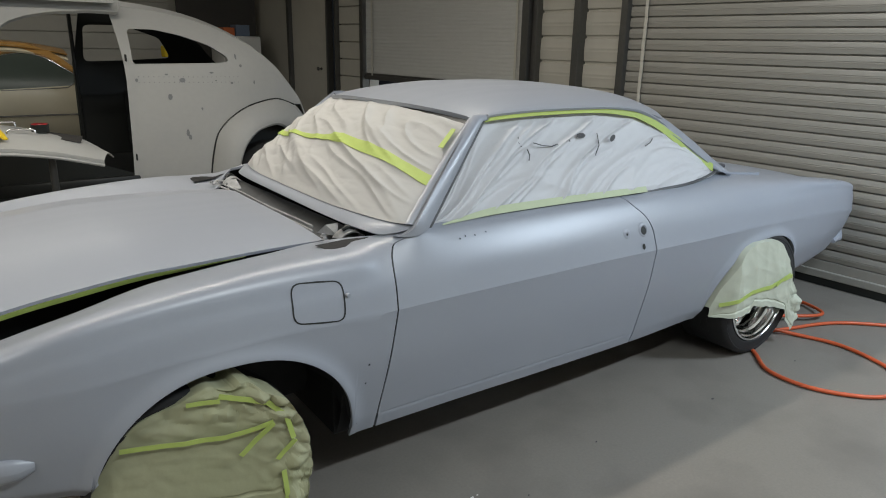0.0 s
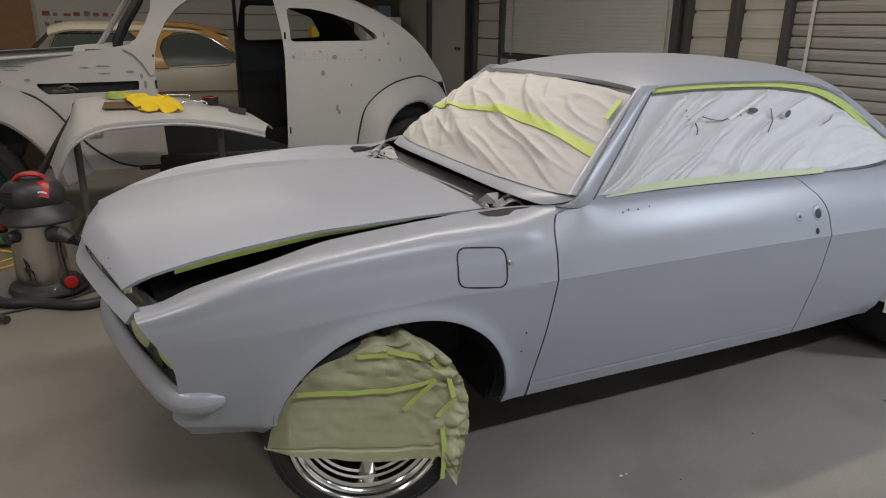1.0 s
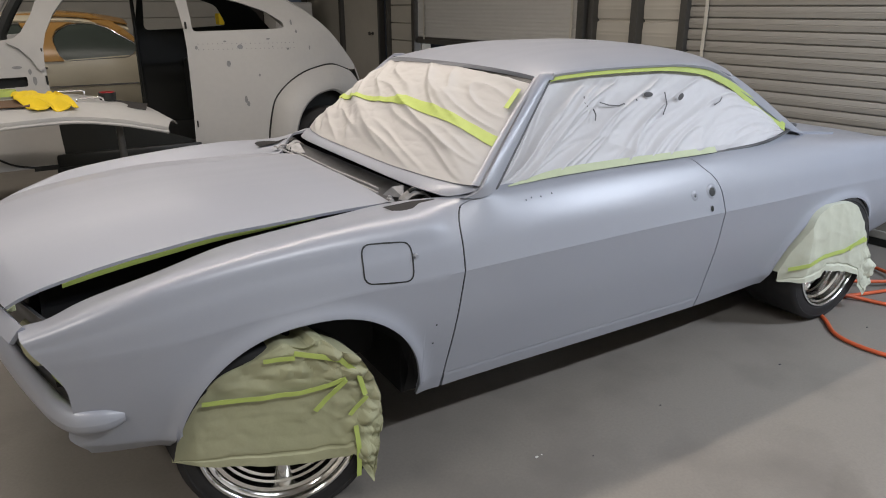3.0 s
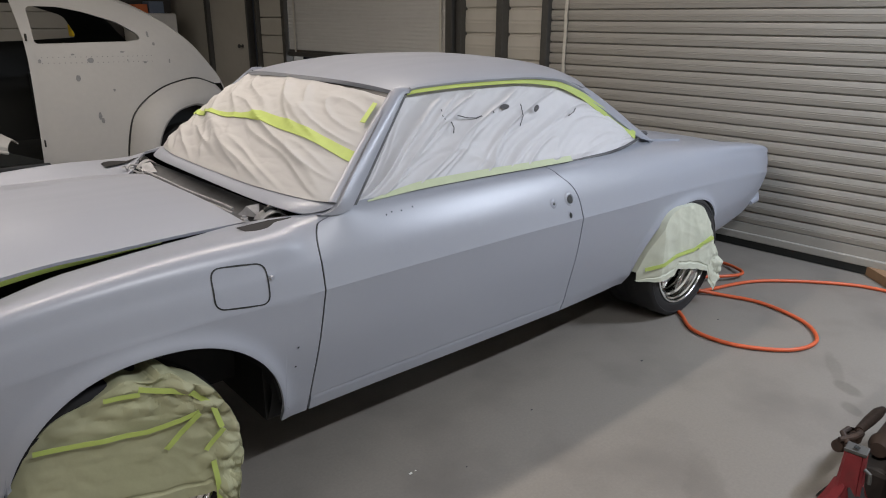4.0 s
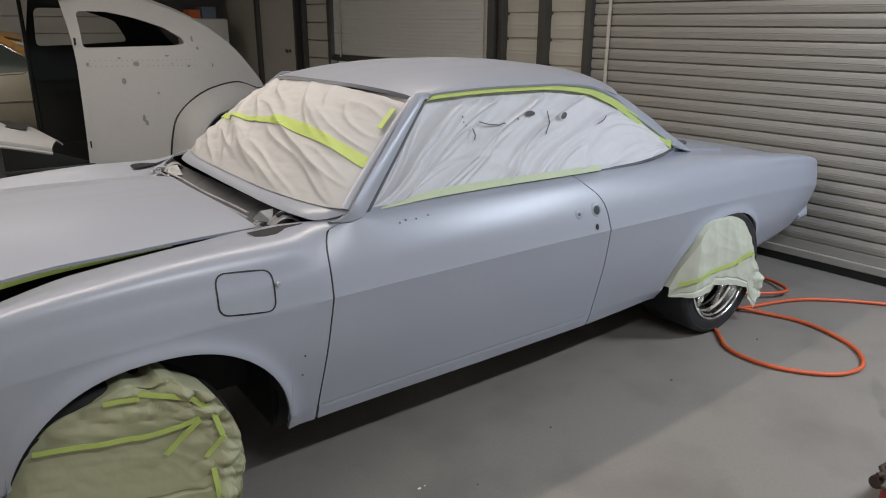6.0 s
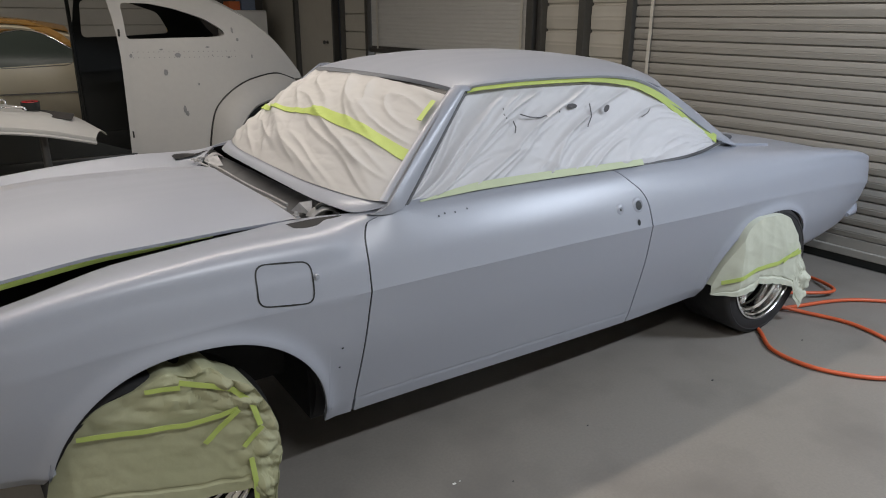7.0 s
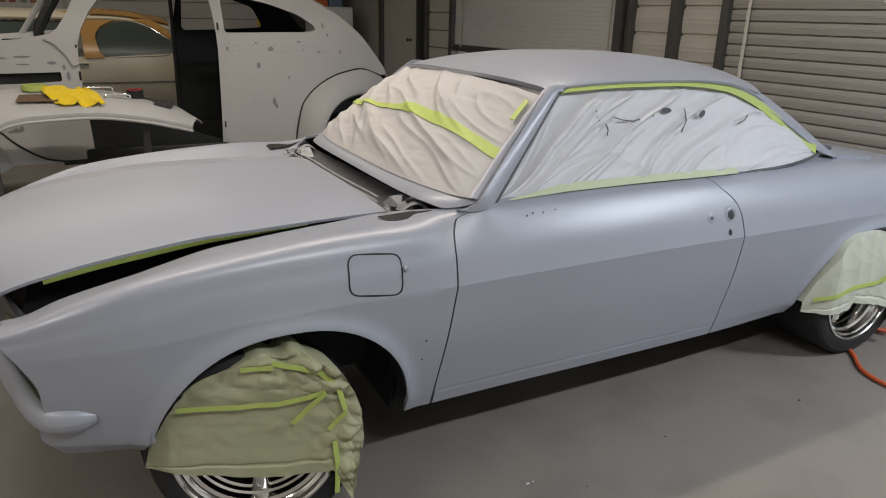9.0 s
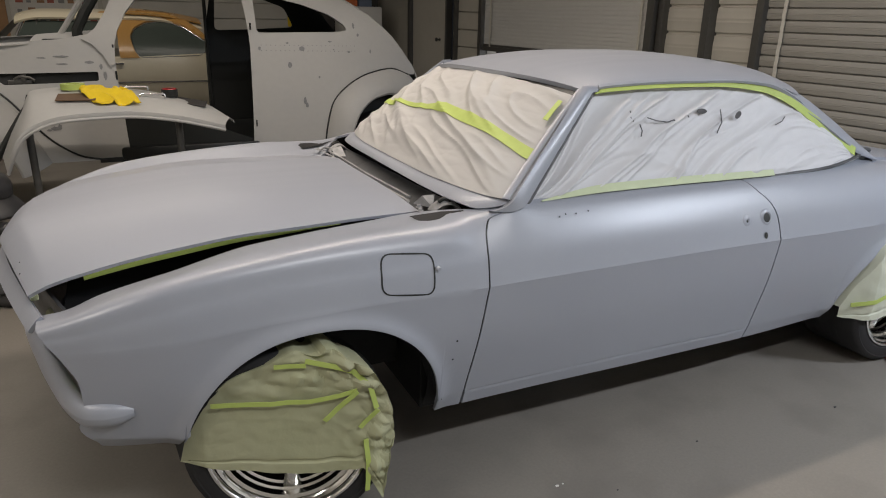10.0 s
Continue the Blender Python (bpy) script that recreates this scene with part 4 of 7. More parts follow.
TOP_EDGE = lambda x: (ROOF_EY(x) + 0.012, GLASS_TOP(x))
for s in (-1, 1):
    bm = grid_mesh([[glass_pt(i / 260, j / 90, s, 0.015 * film_folds(i / 260, j / 90, 7.7) * edge_fade(i / 260, j / 90, 9)) for j in range(91)] for i in range(261)], flip=s > 0)
    COVER = part("side_window_cover", solid(bm, 0.002), PLASTIC, car, "crumpled white masking film over the side window", sharp=60)
    bm = grid_mesh([[glass_pt(0.02 + 0.60 * i / 50, 0.03 + (0.085 - 0.02 * i / 50) * j, s, 0.021) for j in (0, 0.5, 1)] for i in range(51)], flip=s > 0)
    part("masking_tape", solid(bm, 0.002), PALETAPE, COVER, "pale green masking tape along the sill")
    rows, rows2 = [], []
    for i in range(91):
        x = 1.19 + 1.36 * i / 90
        yy, zz = TOP_EDGE(x)
        wt = 0.013 + 0.020 * min(1, max(0, (x - 1.75) / 0.5))
        lift = 0.030 * min(1, max(0, (x - 2.05) / 0.25))
        rows.append([car_pt(x + 0.012 * k, s * (yy + 0.004 + lift + 0.010 * (1 - k)), zz + 0.018 - wt * (1 - k)) for k in (0, 0.5, 1)])
        rows2.append([car_pt(x + 0.012, s * (yy + 0.010), zz + 0.018), car_pt(x + 0.016, s * (yy + 0.016), zz + 0.027), car_pt(x + 0.018, s * (yy + 0.006), zz + 0.034)])
    part("masking_tape", solid(grid_mesh(rows, flip=s > 0), 0.002), GREENTAPE, car, "lime green masking tape along the roof rail")
    part("drip_rail", solid(grid_mesh(rows2, flip=s > 0), 0.004), PRIMER, car)
    bm = bmesh.new()
    tube(bm, [car_pt(x, s * (glass_y(x, 0.92) + 0.006), GLASS_BOT(x) + 0.002) for x in [0.90 + 1.0 * i / 40 for i in range(41)]], 0.0035, 6)
    tube(bm, [car_pt(x, s * (glass_y(x, 0.92) + 0.004), GLASS_BOT(x) + 0.003 + 0.014 * ((x - 1.9) / 0.7) ** 2) for x in [1.9 + 0.74 * i / 30 for i in range(31)]], 0.007, 8)
    part("belt_seal", bm, TRIM_GREY, car, "dark window seal")

# marks and small tears in the near film
FILM_GREY = material("film_tear_grey", (0.09, 0.09, 0.095), 0.5, 0.0, 0.1, 60, 0.02)
for x, z, a, b, rot in ((1.66, 1.162, 0.026, 0.010, -5), (1.84, 1.142, 0.017, 0.013, 35)):
    n = 18
    pts = [[car_pt(x + r * (a * math.cos(t) * math.cos(radians(rot)) - b * math.sin(t) * math.sin(radians(rot))), -(glass_y(x, z) + 0.026), z + r * (a * math.cos(t) * math.sin(radians(rot)) + b * math.sin(t) * math.cos(radians(rot)))) for r in (0.02, 1)] for t in [2 * math.pi * k / n for k in range(n)]]
    part("film_tear", grid_mesh(pts, closed_u=True), FILM_GREY, COVER, "dark torn hole in the film")
for line in (((1.33, 1.175), (1.325, 1.155), (1.335, 1.14)), ((1.40, 1.15), (1.44, 1.138), (1.49, 1.132), (1.52, 1.138), (1.525, 1.128)), ((1.36, 1.13), (1.365, 1.108), (1.355, 1.09)), ((1.755, 1.165), (1.75, 1.12), (1.72, 1.09), (1.715, 1.083)), ((1.59, 1.15), (1.592, 1.143)), ((2.09, 1.125), (2.07, 1.11), (2.03, 1.098))):
    bm = bmesh.new()
    tube(bm, [car_pt(x, -(glass_y(x, z) + 0.025), z) for x, z in line], 0.0022, 6)
    part("film_crack", bm, FILM_GREY, COVER, "thin dark crease in the film")

# fuel door, handle holes, lock, screw holes
def side_patch(outline, s, lift):
    pts = [Vector(side_xz(x, z, s, lift)) for x, z in outline]
    c = sum(pts, Vector()) / len(pts)
    bm = bmesh.new()
    vs = [bm.verts.new(p) for p in pts]
    cv = bm.verts.new(c + Vector((0, s * 0.0008, 0)))
    for a, b in zip(vs, vs[1:] + vs[:1]):
        bm.faces.new((a, b, cv))
    return bm


def ring(outline, width, s, lift):
    c = Vector((sum(p[0] for p in outline) / len(outline), sum(p[1] for p in outline) / len(outline)))
    rows = []
    for p in outline + outline[:1]:
        d = (Vector(p) - c).normalized() * width
        rows.append([side_xz(p[0], p[1], s, lift), side_xz(p[0] + d.x, p[1] + d.y, s, lift)])
    return grid_mesh(rows)


FUEL = round_path([(0.312, 0.726), (0.470, 0.706), (0.478, 0.818), (0.322, 0.834)], 0.03, 6)
part("fuel_door", ring(dense(FUEL, 0.006), 0.005, -1, 0.0012), BLACK, FENDERS[-1], "square fuel filler door with a dark gap")
bm = bmesh.new()
lathe(bm, [(0.0, 0.012), (0.006, 0.012), (0.008, 0.0)], "y", 14, Matrix.Translation(side_xz(0.489, 0.778, -1)))
part("fuel_latch", bm, PRIMER, FENDERS[-1])
DOOR = FENDERS[-1, "door"]


def round_hole(x, z, r, rim, name, label, flat=1.0):
    if rim:
        bm = lathe(bmesh.new(), [(r, 0.001), (r + rim * 0.3, 0.0035), (r + rim * 0.8, 0.0022), (r + rim * 1.15, -0.002)], "y", 24, Matrix.Translation(side_xz(x, z, -1)) @ Matrix.Rotation(radians(-14), 4, "X"))
        part("hole_rim", bm, PRIMER, DOOR)
    o = [(x + r * flat * math.cos(t), z + r * math.sin(t)) for t in [2 * math.pi * k / 16 for k in range(16)]]
    part(name, side_patch(o, -1, 0.0022), BLACK, DOOR, label)


round_hole(1.843, 0.787, 0.017, 0.014, "handle_hole", "round black handle hole")
round_hole(1.832, 0.724, 0.012, 0.0, "lock_hole", "small black lock hole", 0.75)
round_hole(1.741, 0.784, 0.005, 0.016, "button_hole", "small black button hole")
for x, z in ((0.94, 0.875), (0.965, 0.88), (1.005, 0.878), (1.055, 0.882)):
    round_hole(x, z, 0.0027, 0.0, "screw_hole", "tiny black screw hole")
for x, z in ((0.557, 0.529), (0.551, 0.459)):
    part("screw_hole", side_patch([(x + 0.0035 * math.cos(t), z + 0.0035 * math.sin(t)) for t in [2 * math.pi * k / 10 for k in range(10)]], -1, 0.002), BLACK, FENDERS[-1], "tiny black screw hole")

# nose: header strip, headlight panel, headlights, bumper, valance
def nose_x(y, z):
    """Front face: bowed forward in the middle, set back below."""
    return -0.648 + 0.10 * abs(y / 0.5) ** 1.15 + 0.06 * max(0, (abs(y) - 0.5) / 0.16) ** 2 + (0.0 if z > 0.62 else 0.10 * (0.62 - z))


bm = grid_mesh([[car_pt(-0.662 + 0.085 * abs(y / 0.55) ** 1.3 + 0.011 * j, y, 0.676 + 0.014 * j - 0.006 * (j == 3)) for j in (0, 1, 2, 3)] for y in [-0.585 + 1.17 * i / 40 for i in range(41)]])
part("header_panel", solid(bm, 0.012), PRIMER, car)
bm = grid_mesh([[car_pt(nose_x(y, z) + 0.06, y, z) for z in (0.36, 0.45, 0.55, 0.66, 0.70)] for y in [-0.62 + 1.24 * i / 30 for i in range(31)]])
part("headlight_panel", solid(bm, 0.01), TRIM_GREY, car, "grey recessed headlight panel")
for s in (-1, 1):
    for y in (0.39, 0.56):
        m = Matrix.Translation(car_pt(nose_x(y, 0.58) + 0.055, s * y, 0.585)) @ pose(0, 0, 0, 0, 0, -90 - s * 18)
        bm = lathe(bmesh.new(), [(0.0, 0.035), (0.04, 0.03), (0.068, 0.016), (0.074, 0.0), (0.078, -0.01)], "y", 28, m)
        part("headlight", bm, GREENTAPE if y > 0.5 else PAPER, car, "headlight masked with green tape" if y > 0.5 else "headlight masked with paper")
BUMP = [(-0.365, -0.722, 0.472, 0.010, 0.016), (-0.41, -0.716, 0.47, 0.02, 0.032), (-0.465, -0.69, 0.468, 0.026, 0.038), (-0.502, -0.61, 0.467, 0.028, 0.042), (-0.527, -0.50, 0.467, 0.028, 0.044), (-0.562, -0.30, 0.467, 0.028, 0.046), (-0.595, 0.0, 0.467, 0.028, 0.048)]
BUMP = BUMP + [(x, -y, z, a, b) for x, y, z, a, b in BUMP[-2::-1]]
bm = bmesh.new()
cv = curve([(i, *b) for i, b in enumerate(BUMP)])
rows = []
for i in range(97):
    x, y, z, a, b = cv(12 * i / 96)
    x2, y2, *_ = cv(min(12, 12 * i / 96 + 0.01))
    x1, y1, *_ = cv(max(0, 12 * i / 96 - 0.01))
    n = Vector((y2 - y1, -(x2 - x1), 0)).normalized() * -1
    rows.append([car_pt(x + n.x * a * math.cos(t), y + n.y * a * math.cos(t), z + b * math.sin(t)) for t in [2 * math.pi * k / 18 for k in range(19)]])
part("front_bumper", grid_mesh(rows, bm), PRIMER, car, "rounded front bumper in grey primer")
bm = grid_mesh([[car_pt(nose_x(y, 0.4) + 0.085 + 0.14 * k**2, y, 0.44 - 0.10 * k) for k in (0, 0.3, 0.6, 1.0)] for y in [-0.64 + 1.28 * i / 30 for i in range(31)]])
part("valance", solid(bm, 0.01), PRIMER, car)

# wheels
def wheel(name, x, s, r, rim, width, y_out, dish, steer=0.0):
    m = Matrix.Translation(car_pt(x, s * y_out, r)) @ Matrix.Rotation(radians(steer), 4, "Z")
    if s > 0:
        m = m @ Matrix.Rotation(math.pi, 4, "Z")
    w = empty(name, "", "")
    w.parent = car
    w.matrix_parent_inverse = Matrix.Translation(-Vector(car.location))
    bm = lathe(bmesh.new(), [(rim - 0.012, -0.02), (rim + 0.002, -0.004), (rim + 0.012, 0.006), (r - 0.030, 0.008), (r - 0.026, 0.006), (r - 0.022, 0.008), (r - 0.008, 0.002), (r - 0.002, -0.006), (r, -0.016), (r, -width + 0.03), (r - 0.015, -width + 0.008), (rim, -width)], "y", 64, m)
    tyre = part("tyre", bm, RUBBER, w)
    for h in (0.30, 0.42, 0.54, 0.66):
        bm = lathe(bmesh.new(), [(r + 0.0006, -width * h), (r - 0.004, -width * h - 0.002), (r - 0.004, -width * h - 0.006), (r + 0.0006, -width * h - 0.008)], "y", 56, m)
        part("tread_groove", bm, BLACK, tyre, "dark tread groove")
    bm = lathe(bmesh.new(), [(rim + 0.005, -0.004), (rim + 0.003, 0.007), (rim - 0.004, 0.009), (rim - 0.009, 0.004), (rim - 0.012, -0.008), (rim - 0.020, -0.013), (rim - 0.025, -dish * 0.36), (rim - 0.036, -dish * 0.42), (rim - 0.040, -dish * 0.72), (rim - 0.047, -dish * 0.78), (rim - 0.050, -dish * 1.0), (rim - 0.058, -dish * 1.06), (rim - 0.062, -width + 0.01)], "y", 72, m)
    part("rim", bm, ALLOY, w)
    # backing disc that paints the shade behind the spokes
    bm = lathe(bmesh.new(), [(0.0, -dish - 0.075), (rim - 0.06, -dish - 0.08)], "y", 32, m)
    part("dark_backing_disc", bm, SHADE_DARK, w, "dark disc standing in for the shade behind the spokes")
    bm = bmesh.new()
    lathe(bm, [(0.0, -dish + 0.024), (0.024, -dish + 0.022), (0.030, -dish + 0.016), (0.034, -dish), (0.052, -dish - 0.004), (0.060, -dish - 0.03), (0.0, -dish - 0.03)], "y", 32, m)
    part("wheel_hub", bm, ALLOY, w, "polished wheel hub")
    for k in range(5):
        a = math.pi * (-0.5 + 0.4 * k)
        d, t = Vector((math.cos(a), 0, math.sin(a))), Vector((-math.sin(a), 0, math.cos(a)))
        rows = []
        for rr, hw, up in ((0.045, 0.032, -0.004), (0.075, 0.026, 0.002), (0.105, 0.023, 0.006), (0.135, 0.023, 0.008), (rim - 0.062, 0.027, 0.006), (rim - 0.046, 0.034, -0.004)):
            rows.append([m @ (d * rr + t * hw * math.cos(q) + Vector((0, dish + 0.012 - up - 0.030 * math.sin(q) ** 0.8, 0))) for q in [math.pi * c / 10 for c in range(11)]])
        bm = grid_mesh(rows)
        bmesh.ops.recalc_face_normals(bm, faces=bm.faces)
        part("spoke", solid(bm, 0.004), ALLOY, w, "polished tapered spoke")
    return w


for s in (-1, 1):
    wheel("front_wheel", 0.02, s, 0.297, 0.232, 0.19, 0.782, 0.062, -15)
    wheel("rear_wheel", 2.80, s, 0.318, 0.240, 0.30, 0.815, 0.105)


# paper over the wheels
def crumple(x, z, seed, scale):
    """Facets of crumpled paper."""
    d = noise.voronoi(Vector((x * scale, z * scale * 1.3, seed)))[0]
    return d[1] - d[0]


def straight(keys):
    xs, ys = zip(*keys)
    return lambda x: float(np.interp(x, xs, ys))


def wheel_cover(x0, x1, top, bottom, y0, z_mid, label, mat, seed, pleat=0.0, turn=0.0, tuck=0.0):
    """Paper draped over the upper part of a wheel: a face with creases that folds inward over the tread."""
    rows, n = [], 130
    for i in range(n + 1):
        u = 0.5 - 0.5 * math.cos(math.pi * i / n)
        x = x0 + (x1 - x0) * u
        zt, zb = top(x), bottom(x)
        zb += 0.005 * noise.noise(Vector((x * 22, seed, 2)))
        edge = min(1, 9 * min(u, 1 - u))
        col, m = [], 84
        for j in range(m + 1):
            v = j / m
            if v < 0.85:
                k = v / 0.85
                z, y = zb + (zt - zb) * k, y0 + 0.012 * edge * (1 - max(0, k - 0.5) ** 2 * 3.2)
            else:
                k = (v - 0.85) / 0.15
                z, y = zt - 0.010 * k * k, y0 - 0.003 - 0.14 * k
            w = 0.14 + 1.0 * min(1, max(0, (z - z_mid) / 0.12)) * (0.12 + 0.88 * u) + 0.9 * max(0, (u - 0.72) / 0.28)
            f = 0.26 * folds(x * 2.6 + seed, z * 3.2, seed) + 2.6 * crumple(x, z, seed, 7.5) * w + 1.9 * crumple(x, z, seed + 4, 17) * w + pleat * (1 - min(1, abs(noise.noise(Vector((x * 6.5 + 1.6 * z, z * 0.9, seed)))) * 3.0))
            hem = 0.006 * max(0, 1 - abs(v - 0.09) / 0.02)
            col.append(car_pt(x, -(y + turn * (x - 0.035) - tuck * max(0, 1 - u / 0.14) + 0.017 * f * (0.3 + 0.7 * edge) * min(1.2, w + 0.3) - hem), z ))
        rows.append(col)
    return tagged(link("wheel_cover", solid(grid_mesh(rows), 0.0015), mat, sharp=20), label, "masking paper")


FC = wheel_cover(-0.268, 0.312, curve([(-0.268, 0.305), (-0.237, 0.365), (-0.188, 0.452), (-0.126, 0.526), (-0.04, 0.564), (0.002, 0.587), (0.047, 0.606), (0.09, 0.592), (0.107, 0.594), (0.125, 0.612), (0.161, 0.60), (0.18, 0.580), (0.231, 0.555), (0.272, 0.489), (0.302, 0.410), (0.312, 0.32)]), straight([(-0.268, 0.272), (-0.25, 0.268), (-0.152, 0.242), (0.043, 0.203), (0.198, 0.203), (0.218, 0.215), (0.226, 0.19), (0.275, 0.088), (0.299, 0.262), (0.312, 0.30)]), 0.790, 0.44, "crumpled greenish masking paper taped over the front wheel", PAPER, 2.3, 0.0, 0.27)
RC = wheel_cover(2.425, 3.150, curve([(2.425, 0.315), (2.46, 0.41), (2.50, 0.485), (2.545, 0.565), (2.60, 0.605), (2.663, 0.620), (2.777, 0.618), (2.861, 0.592), (2.93, 0.535), (2.98, 0.475), (3.015, 0.40), (3.055, 0.31), (3.15, 0.21)]), straight([(2.425, 0.268), (2.50, 0.262), (2.655, 0.262), (2.675, 0.295), (2.87, 0.250), (2.98, 0.212), (3.0, 0.15), (3.057, 0.08), (3.11, 0.175), (3.15, 0.193)]), 0.838, 0.66, "draped pale green masking paper tied round the rear wheel with tape", PALEPAPER, 5.9, 0.8, 0.0, 0.06)


def tape_strip(parent, pts, width, y, label="lime green masking tape"):
    """A tape strip in the plane of a wheel's face through (x, z) points."""
    pts = [Vector(p) for p in pts]
    rows, n = [], 8
    for a, b in zip(pts, pts[1:]):
        d = (b - a).normalized()
        q = Vector((-d.y, d.x)) * width / 2
        for k in range(n + (b == pts[-1])):
            p = a + (b - a) * k / n
            wob = 0.004 * noise.noise(Vector((p.x * 20, p.y * 20, 1)))
            rows.append([car_pt(p.x + q.x * e, -(y(p.x, p.y) + wob), p.y + q.y * e) for e in (-1, 0, 1)])
    bm = grid_mesh(rows)
    bmesh.ops.recalc_face_normals(bm, faces=bm.faces)
    return part("masking_tape", solid(bm, 0.0015), GREENTAPE, parent, label)


FY = lambda x, z: 0.820 + 0.27 * (x - 0.035) - 0.02 * max(0, (z - 0.56) / 0.05)
for pts, wide in (([(-0.18, 0.462), (-0.031, 0.456), (0.076, 0.454), (0.154, 0.466), (0.201, 0.481)], 0.014), ([(0.111, 0.387), (0.201, 0.476)], 0.016), ([(0.207, 0.355), (0.258, 0.412)], 0.015), ([(0.222, 0.316), (0.228, 0.228), (0.225, 0.133)], 0.015), ([(-0.013, 0.567), (0.069, 0.566)], 0.013), ([(0.069, 0.579), (0.138, 0.561), (0.192, 0.540), (0.236, 0.492), (0.254, 0.417)], 0.015)):
    tape_strip(FC, pts, wide, FY)
tape_strip(RC, [(2.44, 0.335), (2.53, 0.352), (2.63, 0.377), (2.805, 0.375), (2.90, 0.393), (2.99, 0.398)], 0.02, lambda x, z: 0.864 - 0.06 * max(0, (2.526 - x) / 0.101))
tape_strip(RC, [(2.84, 0.372), (2.91, 0.405), (2.96, 0.415)], 0.014, lambda x, z: 0.868)

# ---- the light old sedan behind ----
SY = 2.98  # its near side
sedan = empty("old_sedan", "stripped old fastback sedan in sanded light primer, door removed", "car", at=(0.4, SY + 0.7, 0))


def sedan_pt(x, z):
    """Near side of the body: bowed, leaning in above the belt and towards the tail."""
    y = SY + 0.05 * ((z - 0.75) / 0.5) ** 2 * (1 if z < 0.75 else 0.6)
    y += 0.30 * max(0, (z - 1.28) / 0.45) ** 1.6 + 0.30 * max(0, (x - 1.2) / 0.95) ** 2 + 0.18 * max(0, (-0.55 - x) / 0.9) ** 1.3 * max(0, min(1, (z - 0.6) / 0.5))
    return Vector((x, y, z))


TOPLINE = [(0.66, 1.74), (1.0, 1.70), (1.22, 1.655), (1.45, 1.575), (1.69, 1.45), (1.89, 1.29), (2.05, 1.12), (2.15, 1.0), (2.23, 0.82), (2.28, 0.6), (2.28, 0.42)]
WINDOW = round_path([(0.735, 1.315), (1.36, 1.322), (1.455, 1.335), (1.44, 1.375), (1.32, 1.455), (1.12, 1.525), (0.95, 1.562), (0.75, 1.565)], 0.035, 4)
ARC = [(1.235, 0.42), (1.245, 0.53), (1.30, 0.76), (1.45, 0.914), (1.65, 0.999), (1.854, 1.027), (2.066, 0.966)]
bm = sheet([(0.675, 0.42)] + ARC + [(2.15, 0.96)] + TOPLINE[7::-1] + [(0.70, 1.2), (0.69, 0.8)], [WINDOW], 0.055, lambda x, z: sedan_pt(x, z))
bmesh.ops.recalc_face_normals(bm, faces=bm.faces)
QUARTER = part("rear_quarter", bm, SANDED, sedan, "sanded light grey primer with dark rub-through spots")
bm = grid_mesh([[sedan_pt(a, b) + Vector((0, d, 0)) for d in (-0.004, 0.05)] for a, b in WINDOW + WINDOW[:1]])
part("window_reveal", bm, SANDED, QUARTER)
# fastback shell over the top
rows = []
tl = curve([(i, *p) for i, p in enumerate(TOPLINE)])
for i in range(61):
    x, z = tl(10 * i / 60)
    y0 = sedan_pt(x, z).y
    y1 = 2 * (SY + 0.75) - y0
    rows.append([Vector((x + 0.05 * math.sin(math.pi * k / 14) * min(1, i / 20), y0 + (y1 - y0) * k / 14, z + 0.055 * math.sin(math.pi * k / 14))) for k in range(15)])
part("roof_shell", solid(grid_mesh(rows), 0.01), SANDED, sedan)
rows = [[Vector((x, SY + 0.12 + 1.26 * k / 10, 1.745 + 0.04 * math.sin(math.pi * k / 10) - 0.05 * max(0, (0.0 - x) / 0.4) ** 2)) for k in range(11)] for x in (-0.35, -0.2, 0.0, 0.3, 0.68)]
part("roof_front", solid(grid_mesh(rows), 0.01), SANDED, sedan)
# far side, black inside, with a window
FARY = SY + 1.42
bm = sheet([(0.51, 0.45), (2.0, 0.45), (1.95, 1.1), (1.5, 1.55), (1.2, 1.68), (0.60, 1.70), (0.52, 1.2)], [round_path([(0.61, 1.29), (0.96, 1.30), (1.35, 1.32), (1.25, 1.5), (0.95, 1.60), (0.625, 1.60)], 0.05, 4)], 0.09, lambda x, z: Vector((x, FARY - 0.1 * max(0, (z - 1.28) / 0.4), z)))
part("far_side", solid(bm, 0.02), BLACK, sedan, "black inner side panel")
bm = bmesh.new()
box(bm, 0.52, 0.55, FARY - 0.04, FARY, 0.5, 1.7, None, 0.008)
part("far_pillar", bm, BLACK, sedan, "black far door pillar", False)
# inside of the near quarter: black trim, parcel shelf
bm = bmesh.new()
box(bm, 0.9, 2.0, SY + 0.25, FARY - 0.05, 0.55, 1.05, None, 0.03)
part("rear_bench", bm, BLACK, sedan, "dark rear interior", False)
bm = bmesh.new()
box(bm, -0.45, 1.2, SY + 0.02, FARY - 0.02, 0.40, 0.47)
part("floor_pan", bm, BLACK, sedan, "dark floor pan", False)
bm = bmesh.new()
box(bm, -0.30, 0.70, SY - 0.005, SY + 0.10, 0.41, 0.505, None, 0.02)
part("sill", bm, BLACK, sedan, "black painted door sill")
bm = sheet([(-0.31, 0.18), (0.72, 0.18), (0.70, 0.50), (0.45, 0.595), (0.18, 0.685), (-0.08, 0.70), (-0.31, 0.73)], [], 0.08, lambda x, z: Vector((x, SY + 0.06, z)))
bmesh.ops.recalc_face_normals(bm, faces=bm.faces)
part("inner_sill", solid(bm, 0.03), BLACK, sedan, "black inner sill and floor edge")
bm = bmesh.new()
box(bm, -0.25, 0.30, SY + 0.09, SY + 0.42, 0.62, 0.66, None, 0.01)
